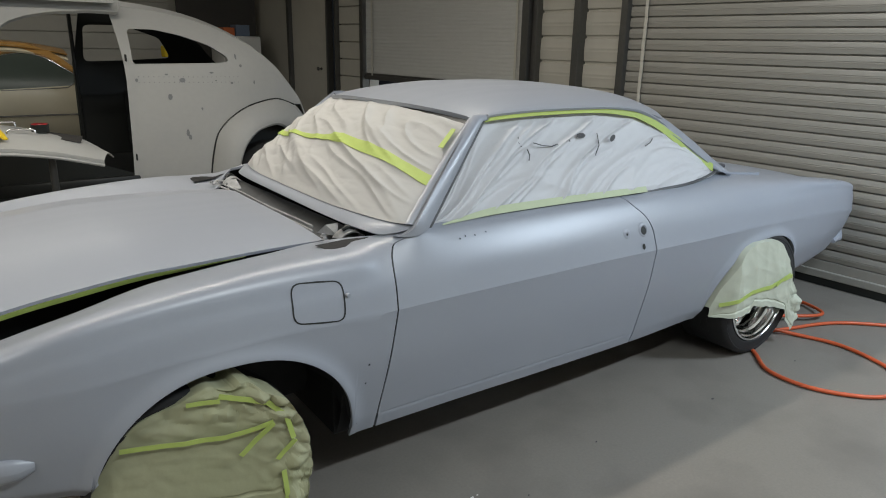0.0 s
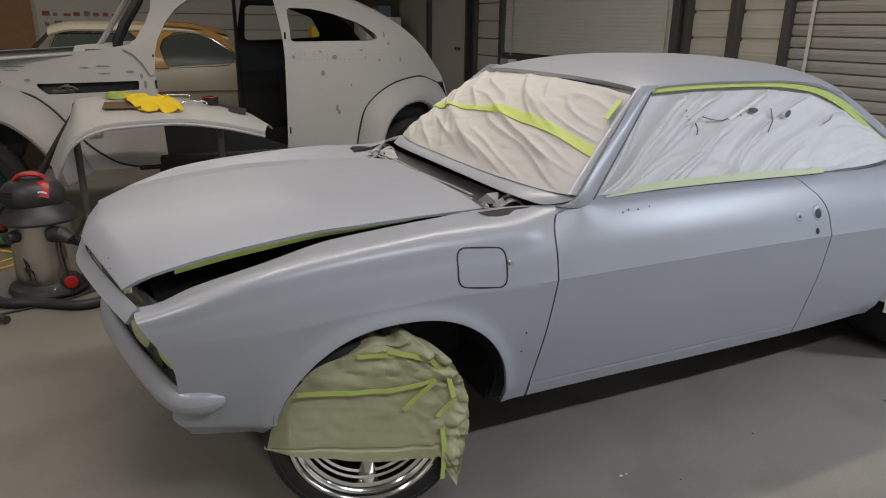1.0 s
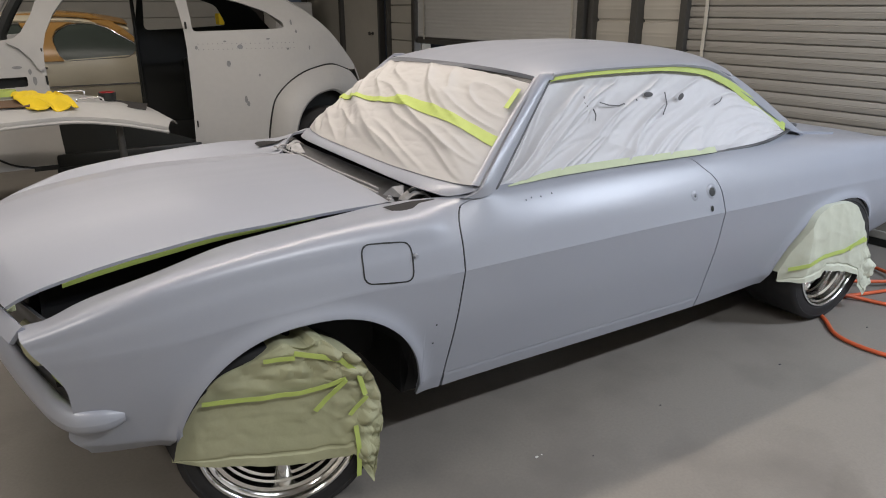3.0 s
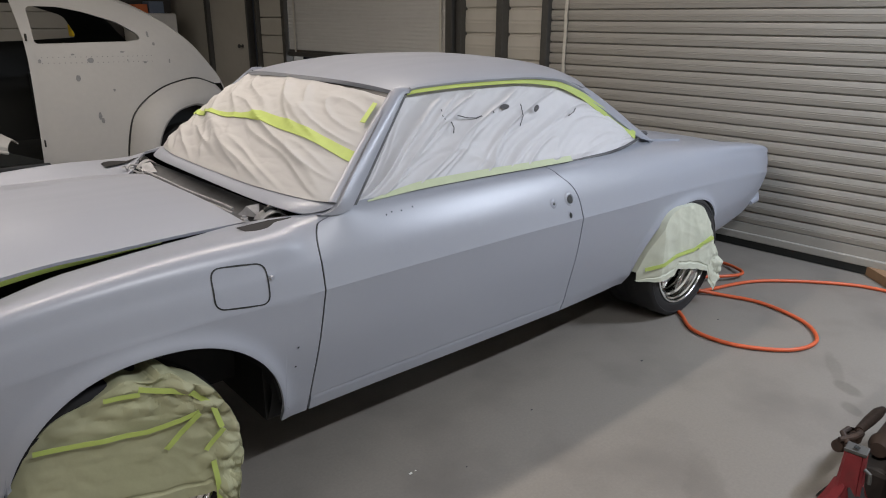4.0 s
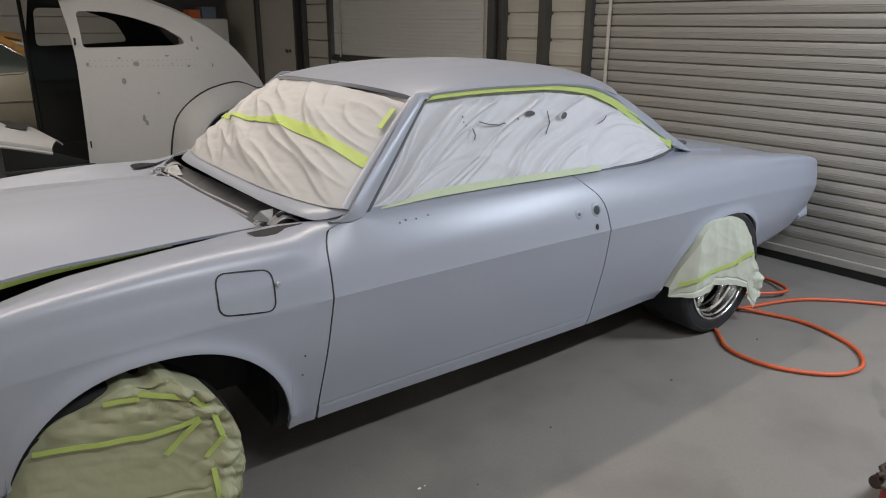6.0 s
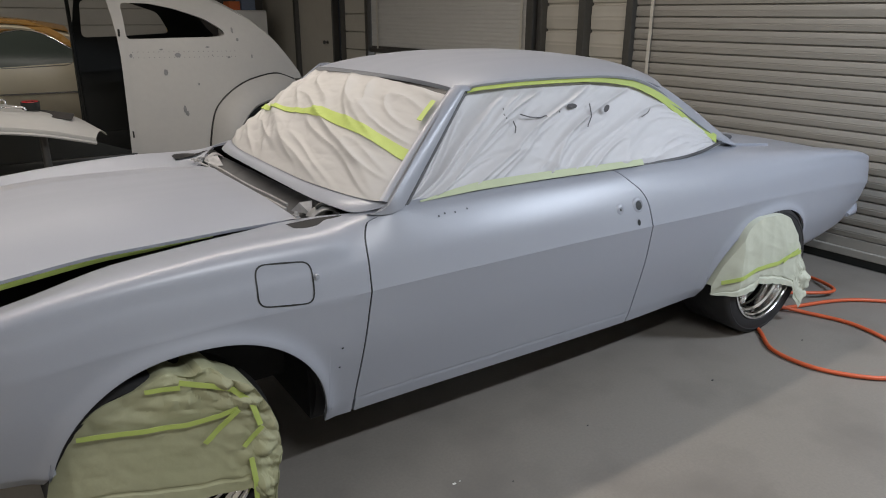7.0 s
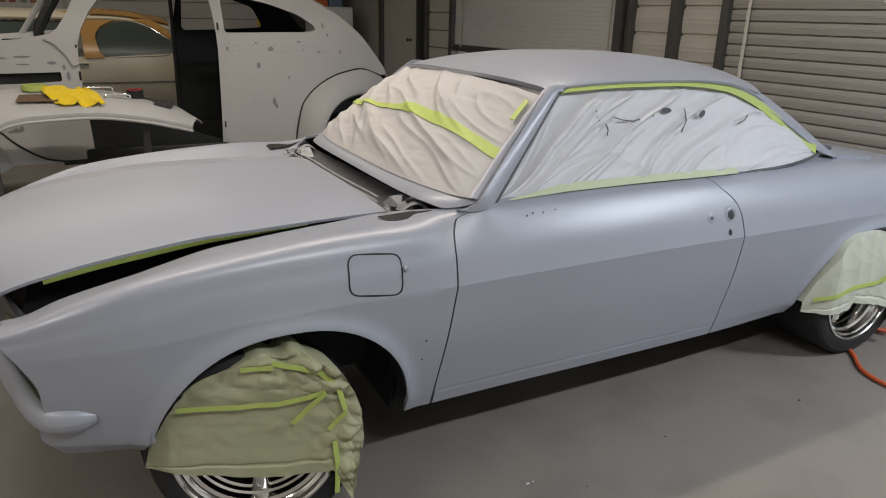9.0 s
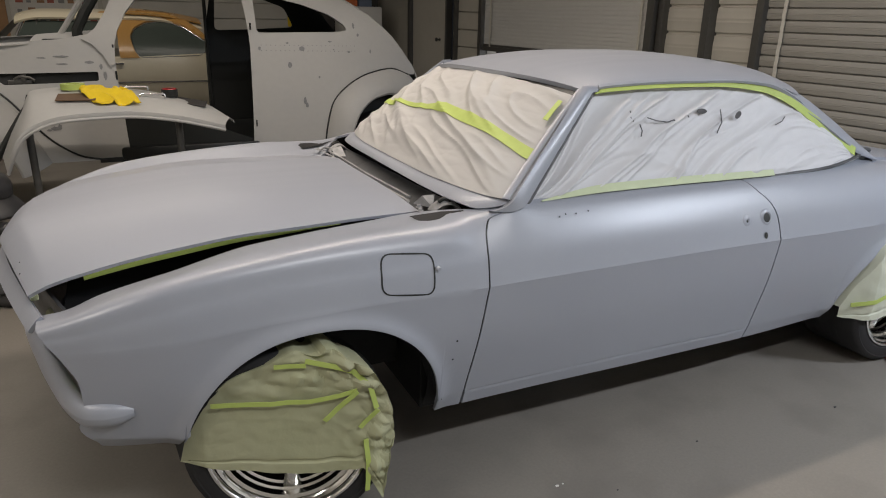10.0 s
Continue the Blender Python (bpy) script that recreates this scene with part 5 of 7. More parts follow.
part("seat_riser", bm, STEEL, sedan, "dull grey seat riser")
# pillar of the door opening
bm = sheet([(0.655, 0.47), (0.69, 0.47), (0.705, 0.8), (0.715, 1.2), (0.715, 1.70), (0.66, 1.73), (0.675, 1.2)], [], 0.05, lambda x, z: sedan_pt(x, z) + Vector((0, -0.008, 0)))
bmesh.ops.recalc_face_normals(bm, faces=bm.faces)
PIL = part("door_pillar", bm, SANDED, sedan)
for z in (1.36, 0.64):
    bm = bmesh.new()
    box(bm, 0.678, 0.688, SY - 0.014, SY + 0.02, z - 0.025, z + 0.025, None, 0.003)
    part("hinge", bm, BLACK, PIL, "black hinge leaf", False)
# front body side with its slot, windshield pillar, cowl
SLOT = round_path([(-1.03, 1.035), (-1.02, 1.01), (-0.965, 0.963), (-0.60, 0.975), (-0.385, 0.985), (-0.382, 1.047)], 0.012, 4)
bm = sheet([(-1.75, 0.9), (-1.2, 0.80), (-0.95, 0.68), (-0.85, 0.42), (-0.24, 0.42), (-0.25, 0.72), (-0.262, 0.94), (-0.264, 1.1), (-0.262, 1.25), (-0.40, 1.30), (-0.6, 1.262), (-1.2, 1.215), (-1.75, 1.16)], [SLOT], 0.06, lambda x, z: sedan_pt(x, z))
bmesh.ops.recalc_face_normals(bm, faces=bm.faces)
FRONT = part("front_body", bm, SANDED, sedan, "sanded cowl side with an open vent slot")
# black sheet behind the slot, painting the shade inside it
bm = bmesh.new()
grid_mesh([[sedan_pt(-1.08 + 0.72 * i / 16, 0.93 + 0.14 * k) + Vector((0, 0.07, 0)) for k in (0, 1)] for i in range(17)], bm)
part("slot_backing", bm, BLACK, FRONT, "black sheet standing in for the shade inside the slot", False)
bm = bmesh.new()
LATCH = sedan_pt(-0.86, 1.0).y
box(bm, -0.94, -0.80, LATCH + 0.01, LATCH + 0.03, 0.968, 0.995, None, 0.004)
box(bm, -0.86, -0.83, LATCH - 0.004, LATCH + 0.03, 0.985, 1.03, None, 0.004)
tube(bm, [(-0.90, LATCH, 1.0), (-0.87, LATCH - 0.008, 1.018), (-0.81, LATCH - 0.008, 1.012), (-0.78, LATCH, 0.99)], 0.009, 8)
part("vent_latch", bm, STEEL, FRONT, "grey vent latch")
PILLAR = [(-0.46, 1.262), (-0.368, 1.328), (-0.297, 1.424), (-0.245, 1.52), (-0.235, 1.585), (-0.245, 1.66), (-0.22, 1.74), (0.72, 1.76), (0.70, 1.66), (0.5, 1.665), (0.25, 1.645), (0.10, 1.615), (0.0, 1.579), (-0.082, 1.523), (-0.161, 1.433), (-0.226, 1.32), (-0.256, 1.23), (-0.267, 1.10), (-0.30, 1.08), (-0.34, 1.16), (-0.40, 1.23)]
bm = sheet(PILLAR, [], 0.05, lambda x, z: Vector((x, SY + 0.03 * ((z - 0.75) / 0.5) ** 2 + 0.003 + 0.16 * max(0, (z - 1.28) / 0.45) ** 1.6, z)))
bmesh.ops.recalc_face_normals(bm, faces=bm.faces)
part("windshield_pillar", solid(bm, 0.03), SANDED, sedan)
bm = bmesh.new()
tube(bm, [(-0.485, SY + 0.25, 1.26), (-0.485, SY + 0.25, 1.316), (-0.417, SY + 0.25, 1.441), (-0.334, SY + 0.25, 1.567), (-0.25, SY + 0.25, 1.72)], 0.036, 8)
part("windshield_frame", bm, BLACK, sedan, "black windshield frame")
bm = bmesh.new()
tube(bm, [(-0.62, SY + 0.6, 1.26), (-0.498, SY + 0.6, 1.439), (-0.392, SY + 0.6, 1.596), (-0.30, SY + 0.6, 1.75)], 0.02, 8)
part("windshield_post", bm, SANDED, sedan, "thin windshield centre post")
bm = grid_mesh([[Vector((-0.78 + 0.42 * i / 8, SY + 0.06 + 1.3 * k / 8, 1.238 + 0.035 * i / 8 + 0.03 * math.sin(math.pi * k / 8))) for k in range(9)] for i in range(9)])
COWL = part("cowl", solid(bm, 0.01), SANDED, sedan)
bm = bmesh.new()
box(bm, -0.70, -0.56, SY + 0.07, SY + 0.15, 1.252, 1.262, None, 0.004)
part("cowl_vent", bm, BLACK, COWL, "black open cowl vent", False)
for z in (1.20, 1.02):
    bm = bmesh.new()
    box(bm, -0.275, -0.262, SY - 0.002, SY + 0.03, z - 0.03, z + 0.03, None, 0.003)
    part("door_hinge", bm, BLACK, FRONT, "black hinge leaf", False)
# engine bay rim
bm = grid_mesh([[Vector((-1.75 + 0.97 * i / 10, SY + 0.05 + a, b)) for a, b in ((0.0, 1.165 + 0.007 * i), (0.03, 1.18 + 0.006 * i), (0.10, 1.175 + 0.006 * i))] for i in range(11)])
part("bay_rim", solid(bm, 0.008), SANDED, sedan)
# black block fills the bay in place of its shade
bm = bmesh.new()
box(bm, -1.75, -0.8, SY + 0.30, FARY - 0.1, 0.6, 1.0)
part("bay_shade_block", bm, BLACK, sedan, "black block standing in for the shade in the empty engine bay", False)
bm = grid_mesh([[Vector((-1.75 + 1.0 * i / 10, FARY - a, b)) for a, b in ((0.0, 0.9), (0.0, 1.17 + 0.006 * i), (0.08, 1.18 + 0.006 * i))] for i in range(11)])
part("far_bay_rim", solid(bm, 0.008), SANDED, sedan)


def bulge_fender(edge, lip, out, name, label=""):
    """A rounded fender between its seam on the body and its wheel lip; both lists run the same way."""
    e, l = curve([(i, *p) for i, p in enumerate(edge)]), curve([(i, *p) for i, p in enumerate(lip)])
    rows = []
    for i in range(49):
        a, b = e((len(edge) - 1) * i / 48), l((len(lip) - 1) * i / 48)
        row = []
        for k in range(13):
            t = k / 12
            x, z = a[0] + (b[0] - a[0]) * t, a[1] + (b[1] - a[1]) * t
            row.append(Vector((x, sedan_pt(a[0], a[1]).y - out * math.sin(0.5 * math.pi * min(1, t * 1.15)) ** 0.8 + (0.02 if k == 12 else 0), z)))
        rows.append(row)
    bm = grid_mesh(rows)
    bmesh.ops.recalc_face_normals(bm, faces=bm.faces)
    return part(name, solid(bm, 0.008), SANDED, sedan, label)


bulge_fender([(1.235, 0.45), (1.25, 0.55), (1.30, 0.76), (1.45, 0.914), (1.65, 0.999), (1.854, 1.027), (2.066, 0.966), (2.22, 0.8), (2.28, 0.6)], [(1.43, 0.45), (1.44, 0.53), (1.47, 0.63), (1.54, 0.73), (1.66, 0.80), (1.80, 0.82), (1.94, 0.77), (2.04, 0.65), (2.06, 0.5)], 0.14, "rear_fender")
bulge_fender([(-1.95, 0.90), (-1.7, 1.00), (-1.386, 1.043), (-1.197, 1.01), (-1.014, 0.886), (-0.90, 0.74), (-0.82, 0.56), (-0.76, 0.42)], [(-1.80, 0.70), (-1.65, 0.80), (-1.424, 0.824), (-1.27, 0.80), (-1.12, 0.70), (-1.0, 0.54), (-0.95, 0.44), (-0.93, 0.36)], 0.17, "front_fender")
for edge in (ARC, [(-1.95, 0.90), (-1.7, 1.00), (-1.386, 1.043), (-1.241, 1.01), (-1.081, 0.965), (-0.961, 0.872), (-0.88, 0.77), (-0.80, 0.659), (-0.689, 0.543), (-0.551, 0.454), (-0.404, 0.42)]):
    ec = curve([(i, *p) for i, p in enumerate(edge)])
    bm = tube(bmesh.new(), [sedan_pt(*ec((len(edge) - 1) * i / 40)) + Vector((0, -0.003, 0)) for i in range(41)], 0.007, 6)
    part("fender_welt", bm, BLACK, sedan, "dark seam welt along the fender")
for x, r, mat in ((1.75, 0.345, BLACK), (-1.51, 0.35, WHEELGREEN)):
    w = empty("wheel", "", "")
    w.parent = sedan
    w.matrix_parent_inverse = Matrix.Translation(-Vector(sedan.location))
    m = Matrix.Translation((x, SY - 0.02, r))
    bm = lathe(bmesh.new(), [(0.205, -0.02), (0.225, 0.0), (0.29, 0.012), (r - 0.02, -0.005), (r, -0.03), (r, -0.15), (r - 0.02, -0.175), (0.2, -0.17)], "y", 48, m)
    part("tyre", bm, RUBBER, w)
    for k in range(44):
        a = 2 * math.pi * k / 44
        bm = bmesh.new()
        box(bm, r - 0.006, r + 0.006, 0.02, 0.16, -0.013, 0.013, m @ Matrix.Rotation(a, 4, "Y") @ pose(0, 0, 0, 0, 0, 0))
        if x < 0:
            part("tread_block", bm, RUBBER, w, smooth=False)
        else:
            bm.free()
    bm = lathe(bmesh.new(), [(0.0, -0.05), (0.05, -0.045), (0.06, -0.06), (0.12, -0.07), (0.15, -0.045), (0.175, -0.05), (0.19, -0.02), (0.21, 0.004), (0.214, -0.01), (0.2, -0.08)], "y", 40, m)
    rim = part("rim", bm, mat, w, "dark green steel wheel" if x < 0 else "dark steel wheel")
    for k in range(5):
        a = 2 * math.pi * k / 5
        bm = lathe(bmesh.new(), [(0.0, 0.016), (0.009, 0.014), (0.011, 0.0)], "y", 10, m @ Matrix.Translation((0.085 * math.cos(a), 0.06, 0.085 * math.sin(a))))
        part("wheel_nut", bm, STEEL, rim)

# rub-through spots and rivet dots on the quarter, lying on its surface
SPOT = material("rubbed_metal_spot", (0.24, 0.245, 0.25), 0.5, 0.2, 0.3, 60, 0.0)
for x, z, a, b in ((1.073, 1.197, 0.022, 0.017), (0.97, 1.075, 0.016, 0.024), (1.075, 0.80, 0.012, 0.03), (1.09, 0.765, 0.012, 0.02), (0.745, 1.20, 0.01, 0.014), (1.30, 1.25, 0.016, 0.006), (1.52, 1.37, 0.008, 0.025), (1.55, 1.30, 0.01, 0.012), (1.66, 1.17, 0.007, 0.016), (1.46, 1.17, 0.012, 0.008), (1.20, 0.98, 0.008, 0.01), (0.96, 1.24, 0.012, 0.006), (1.33, 1.19, 0.006, 0.005)):
    o = [(x + a * math.cos(t) * (1 + 0.3 * noise.noise(Vector((x * 9, t, 0)))), z + b * math.sin(t) * (1 + 0.3 * noise.noise(Vector((z * 9, t, 4))))) for t in [2 * math.pi * k / 14 for k in range(14)]]
    bm = bmesh.new()
    bm.faces.new([bm.verts.new(sedan_pt(*p) + Vector((0, -0.004, 0))) for p in o])
    part("rub_spot", bm, SPOT, QUARTER, "dark rubbed-through spot")
for i in range(22):
    for z in (1.225, 1.185):
        x = 0.76 + 0.036 * i
        bm = bmesh.new()
        bm.faces.new([bm.verts.new(sedan_pt(x + 0.0035 * math.cos(t), z - 0.01 * i / 22 + 0.0035 * math.sin(t)) + Vector((0, -0.004, 0))) for t in [2 * math.pi * k / 8 for k in range(8)]])
        part("trim_hole", bm, SPOT, QUARTER)
for x, z, a, b in ((-1.15, 1.15, 0.07, 0.006), (-1.17, 1.125, 0.05, 0.005), (-0.72, 1.14, 0.03, 0.005), (-0.60, 1.15, 0.05, 0.006), (-0.43, 1.11, 0.03, 0.01), (-1.08, 1.06, 0.02, 0.012), (-0.34, 1.02, 0.012, 0.03), (-0.6, 1.10, 0.04, 0.005), (-0.70, 0.665, 0.03, 0.014), (-0.67, 0.675, 0.012, 0.02), (-0.74, 0.655, 0.015, 0.008), (-0.36, 1.08, 0.01, 0.02), (-1.25, 1.05, 0.012, 0.01)):
    o = [(x + a * math.cos(t), z + b * math.sin(t) * (1 + 0.5 * noise.noise(Vector((z * 9, t * 2, 4))))) for t in [2 * math.pi * k / 14 for k in range(14)]]
    bm = bmesh.new()
    bm.faces.new([bm.verts.new(sedan_pt(*p) + Vector((0, -0.004, 0))) for p in o])
    part("rub_spot", bm, SPOT, FRONT, "dark rubbed-through streak")
# yellow machine head on a dark pedestal, far behind the sedan's windows
mach = empty("pedestal_machine", "dark pedestal machine with a yellow head behind the old sedan", "machine", at=(2.17, 7.6, 0))
bm = bmesh.new()
box(bm, 2.06, 2.28, 7.5, 7.7, 1.25, 1.40, None, 0.015)
part("head", bm, YELLOW, mach, "yellow machine head", False)
bm = bmesh.new()
tube(bm, [(2.17, 7.6, 0.03), (2.17, 7.6, 0.7), (2.17, 7.6, 1.26)], 0.045, 14)
box(bm, 2.0, 2.34, 7.43, 7.77, 0.0, 0.04, None, 0.008)
part("pedestal", bm, STEEL, mach, "dark steel pedestal")

# ---- cream and gold coupe further back ----
CY = 5.3
coupe = empty("cream_hardtop", "cream hardtop with a gold roof and chrome trim, parked behind", "car", at=(0, CY + 0.8, 0))


def coupe_pt(x, z):
    return Vector((x, CY + 0.10 * ((z - 0.8) / 0.5) ** 2 + 0.35 * max(0, (z - 1.0) / 0.42) ** 1.3, z))


bm = sheet([(-2.6, 0.35), (2.4, 0.35), (2.45, 0.95), (1.4, 1.03), (0.75, 1.03), (0.0, 1.0), (-1.2, 1.0), (-1.5, 1.02), (-2.5, 0.98)], [], 0.12, coupe_pt)
bmesh.ops.recalc_face_normals(bm, faces=bm.faces)
CBODY = part("body_side", solid(bm, 0.02), CREAM, coupe)
bm = grid_mesh([[Vector((x, CY + 0.02 + 1.6 * k / 8, (1.0 if x < 0.7 else 1.03) + 0.02 * math.sin(math.pi * k / 8))) for k in range(9)] for x in (-2.6, -1.3, 0.6, 1.4, 2.4)])
part("deck", bm, CREAM, coupe)
bm = bmesh.new()
tube(bm, [coupe_pt(-2.5 + 0.2 * i, 0.755 - 0.01 * i / 25) + Vector((0, -0.012, 0)) for i in range(25)], 0.012, 8)
tube(bm, [coupe_pt(-2.5 + 0.2 * i, 0.71 - 0.01 * i / 25) + Vector((0, -0.012, 0)) for i in range(25)], 0.006, 8)
part("side_trim", bm, CHROME, CBODY, "chrome side moulding")
bm = grid_mesh([[coupe_pt(-2.5 + 0.2 * i, 0.71 + 0.04 * k) + Vector((0, -0.006, 0)) for k in (0, 1)] for i in range(25)])
part("trim_band", bm, GOLD, CBODY, "gold trim band")
bm = grid_mesh([[coupe_pt(*p) + Vector((0, -0.004, 0)) for p in (a, b)] for a, b in [((0.52, 0.775), (0.515, 0.77)), ((0.67, 0.775), (0.675, 0.77)), ((0.67, 0.90), (0.675, 0.905)), ((0.52, 0.90), (0.515, 0.905)), ((0.52, 0.775), (0.515, 0.77))]])
part("fuel_door", bm, BLACK, CBODY, "fuel filler door outline")
bm = bmesh.new()
tube(bm, [coupe_pt(-0.145 + 0.004 * i, 1.0 - 0.05 * i) + Vector((0, -0.008, 0)) for i in range(12)], 0.005, 6)
part("door_gap", bm, BLACK, CBODY, "dark door gap")
bm = bmesh.new()
box(bm, -0.30, -0.17, CY - 0.03, CY - 0.01, 0.925, 0.945, None, 0.006)
part("door_handle", bm, CHROME, CBODY, "chrome door handle", False)
for x in (-1.75, 1.55):
    bm = lathe(bmesh.new(), [(0.0, -0.02), (0.2, -0.01), (0.32, -0.01), (0.34, -0.04), (0.34, -0.18), (0.0, -0.18)], "y", 32, Matrix.Translation((x, CY + 0.05, 0.34)))
    part("wheel", bm, RUBBER, coupe)
# roof: cream top, gold rear, glass
rows = []
for i in range(31):
    u = i / 30
    x = -1.1 + 1.75 * u
    z = 1.395 - 0.10 * max(0, (u - 0.62) / 0.38) ** 2 - 0.05 * max(0, (0.15 - u) / 0.15) ** 2
    rows.append([Vector((x, CY + 0.33 + 0.98 * k / 10, z + 0.05 * math.sin(math.pi * k / 10) - 0.03 * (k in (0, 10)))) for k in range(11)])
part("roof", solid(grid_mesh(rows), 0.02), CREAM, coupe)
bm = sheet(round_path([(-0.20, 0.985), (-0.01, 0.985), (-0.06, 1.05), (-0.085, 1.18), (-0.035, 1.262), (0.08, 1.32), (0.28, 1.343), (0.45, 1.285), (0.58, 1.19), (0.72, 1.10), (0.64, 1.21), (0.50, 1.33), (0.30, 1.405), (0.05, 1.42), (-0.35, 1.41), (-0.33, 1.31), (-0.2, 1.2)], 0.02, 3), [], 0.06, lambda x, z: coupe_pt(x, z) + Vector((0, -0.012, 0)))
bmesh.ops.recalc_face_normals(bm, faces=bm.faces)
part("roof_pillar", solid(bm, 0.02), GOLD, coupe, "gold painted rear pillar")
rows = [[Vector((-0.10 + 0.75 * i / 12, CY + 0.36 + 0.92 * k / 8, 1.412 - 0.09 * (i / 12) ** 2 + 0.05 * math.sin(math.pi * k / 8))) for k in range(9)] for i in range(13)]
part("gold_roof", solid(grid_mesh(rows), 0.01), GOLD, coupe, "gold painted rear roof")
WIN3 = round_path([(0.0, 0.99), (0.58, 1.01), (0.70, 1.105), (0.588, 1.182), (0.451, 1.282), (0.284, 1.338), (0.084, 1.315), (-0.032, 1.258), (-0.079, 1.184), (-0.056, 1.042)], 0.04, 4)
DIMGLASS = material("dim_green_glass", (0.05, 0.062, 0.054), 0.3, 0.0, 0.1, 6, 0.0, spec=0.2)
bm = sheet(WIN3, [], 0.07, lambda x, z: coupe_pt(x, z) + Vector((0, -0.01, 0)))
bmesh.ops.recalc_face_normals(bm, faces=bm.faces)
RW = part("rear_window", bm, DIMGLASS, coupe, "dim greenish wraparound rear window")
bm = bmesh.new()
tube(bm, [coupe_pt(*p) + Vector((0, -0.016, 0)) for p in WIN3 + WIN3[:1]], 0.0055, 6, False)
part("window_trim", bm, CHROME, RW, "chrome window trim")
bm = sheet([(-1.16, 1.01), (-0.24, 1.01), (-0.24, 1.33), (-1.0, 1.335)], [], 0.1, lambda x, z: coupe_pt(x, z))
bmesh.ops.recalc_face_normals(bm, faces=bm.faces)
SW = part("side_window", bm, DIMGLASS, coupe, "dim side windows")
bm = bmesh.new()
tube(bm, [coupe_pt(-1.17, 1.0), coupe_pt(-1.02, 1.345), coupe_pt(-0.6, 1.355), coupe_pt(-0.2, 1.35)], 0.013, 8)
tube(bm, [coupe_pt(-0.98, 1.0), coupe_pt(-0.90, 1.34)], 0.009, 8)
part("window_frame", bm, STEEL, SW, "dull metal window frame")
bm = grid_mesh([[Vector((-1.45 + 0.35 * t, CY + 0.1 + 0.25 * t + (1.5 - 0.5 * t) * k / 6, 1.0 + 0.34 * t)) for k in range(7)] for t in (0, 0.5, 1)])
part("windshield", bm, DIMGLASS, coupe, "dim greenish windshield")

# ---- loose fender on stands, used as a bench ----
loose = empty("loose_fender", "loose light grey car fender laid flat on stands as a workbench", "car part", at=(-0.35, 2.4, 0))
NEAR = curve([(0, -0.93, 2.22, 0.55), (1, -0.88, 2.16, 0.66), (2, -0.825, 2.13, 0.755), (3, -0.735, 2.12, 0.822), (4, -0.577, 2.12, 0.865), (5, -0.257, 2.12, 0.877), (6, 0.02, 2.12, 0.845), (7, 0.2, 2.14, 0.80), (8, 0.335, 2.2, 0.755)])
FARE = curve([(0, -0.98, 2.50, 0.56), (1, -0.90, 2.50, 0.72), (2, -0.82, 2.53, 0.86), (3, -0.775, 2.56, 0.962), (4, -0.60, 2.58, 0.98), (5, -0.2, 2.58, 0.96), (6, 0.08, 2.55, 0.905), (7, 0.26, 2.52, 0.855), (8, 0.42, 2.36, 0.745)])
rows = []
for i in range(65):
    a, b = Vector(NEAR(8 * i / 64)), Vector(FARE(8 * i / 64))
    row = [a + Vector((0, 0.012, -0.035)), a + Vector((0, 0.0, -0.012))]
    row += [a + (b - a) * k / 10 + Vector((0, 0, 0.035 * math.sin(math.pi * k / 10))) for k in range(11)]
    rows.append(row)
part("fender_skin", solid(grid_mesh(rows, flip=True), 0.006), SANDED, loose)
bm = bmesh.new()
tube(bm, [Vector(NEAR(8 * i / 40)) + Vector((0, 0.004, -0.03)) for i in range(41)], 0.011, 8)
part("rolled_edge", bm, SANDED, loose)
bm = bmesh.new()
fl = curve([(0, -1.02, 2.5, 0.535), (1, -0.947, 2.5, 0.649), (2, -0.845, 2.5, 0.806), (3, -0.785, 2.52, 0.90), (4, -0.775, 2.54, 0.95)])
tube(bm, [Vector(fl(4 * i / 24)) + Vector((-0.012, -0.03, 0)) for i in range(25)], [0.024 - 0.014 * i / 24 for i in range(25)], 8)
part("inner_lip", bm, BLACK, loose, "dark inner edge")
for x, y, z in ((0.06, 2.3, 0.80), (-0.80, 2.35, 0.84)):
    st = bmesh.new()
    tube(st, [(x, y, z), (x, y, 0.35), (x, y, 0.02)], [0.022, 0.022, 0.03], 12)
    for k in range(3):
        a = 2 * math.pi * k / 3 + 0.4
        tube(st, [(x, y, 0.28), (x + 0.18 * math.cos(a), y + 0.18 * math.sin(a), 0.012)], 0.012, 8)
    tagged(link("support_stand", st, STEEL), "dark steel stand under the loose fender", "stand", "stands under the fender")
# things on the fender
def fender_top(x, y):
    i = min(range(65), key=lambda k: abs(NEAR(8 * k / 64)[0] - x))
    a, b = Vector(NEAR(8 * i / 64)), Vector(FARE(8 * i / 64))
    t = min(1, max(0, (y - a.y) / (b.y - a.y)))
    return (a + (b - a) * t).z + 0.035 * math.sin(math.pi * t)


rows = [[Vector((-0.50 + 0.25 * u + 0.09 * (1 - v), 2.17 + 0.24 * v, 0)) for v in [k / 18 for k in range(19)]] for u in [k / 26 for k in range(27)]]
for row in rows:
    for p in row:
        n = noise.noise(Vector((p.x * 9, p.y * 9, 2)))
        fold = 1 - min(1, 2.6 * abs(noise.noise(Vector((p.x * 9 + p.y * 4, p.y * 5 - p.x * 3, 5)))))
        p.z = fender_top(p.x, p.y) + 0.012 + 0.034 * fold**1.3 + 0.012 * abs(n) + 0.008 * noise.noise(p * 30)
        p.x += 0.04 * n
        p.y += 0.04 * noise.noise(Vector((p.x * 7, p.y * 7, 8)))
tagged(link("cleaning_cloth", solid(grid_mesh(rows), 0.006), YELLOW), "crumpled yellow cleaning cloth on the fender", "cloth")
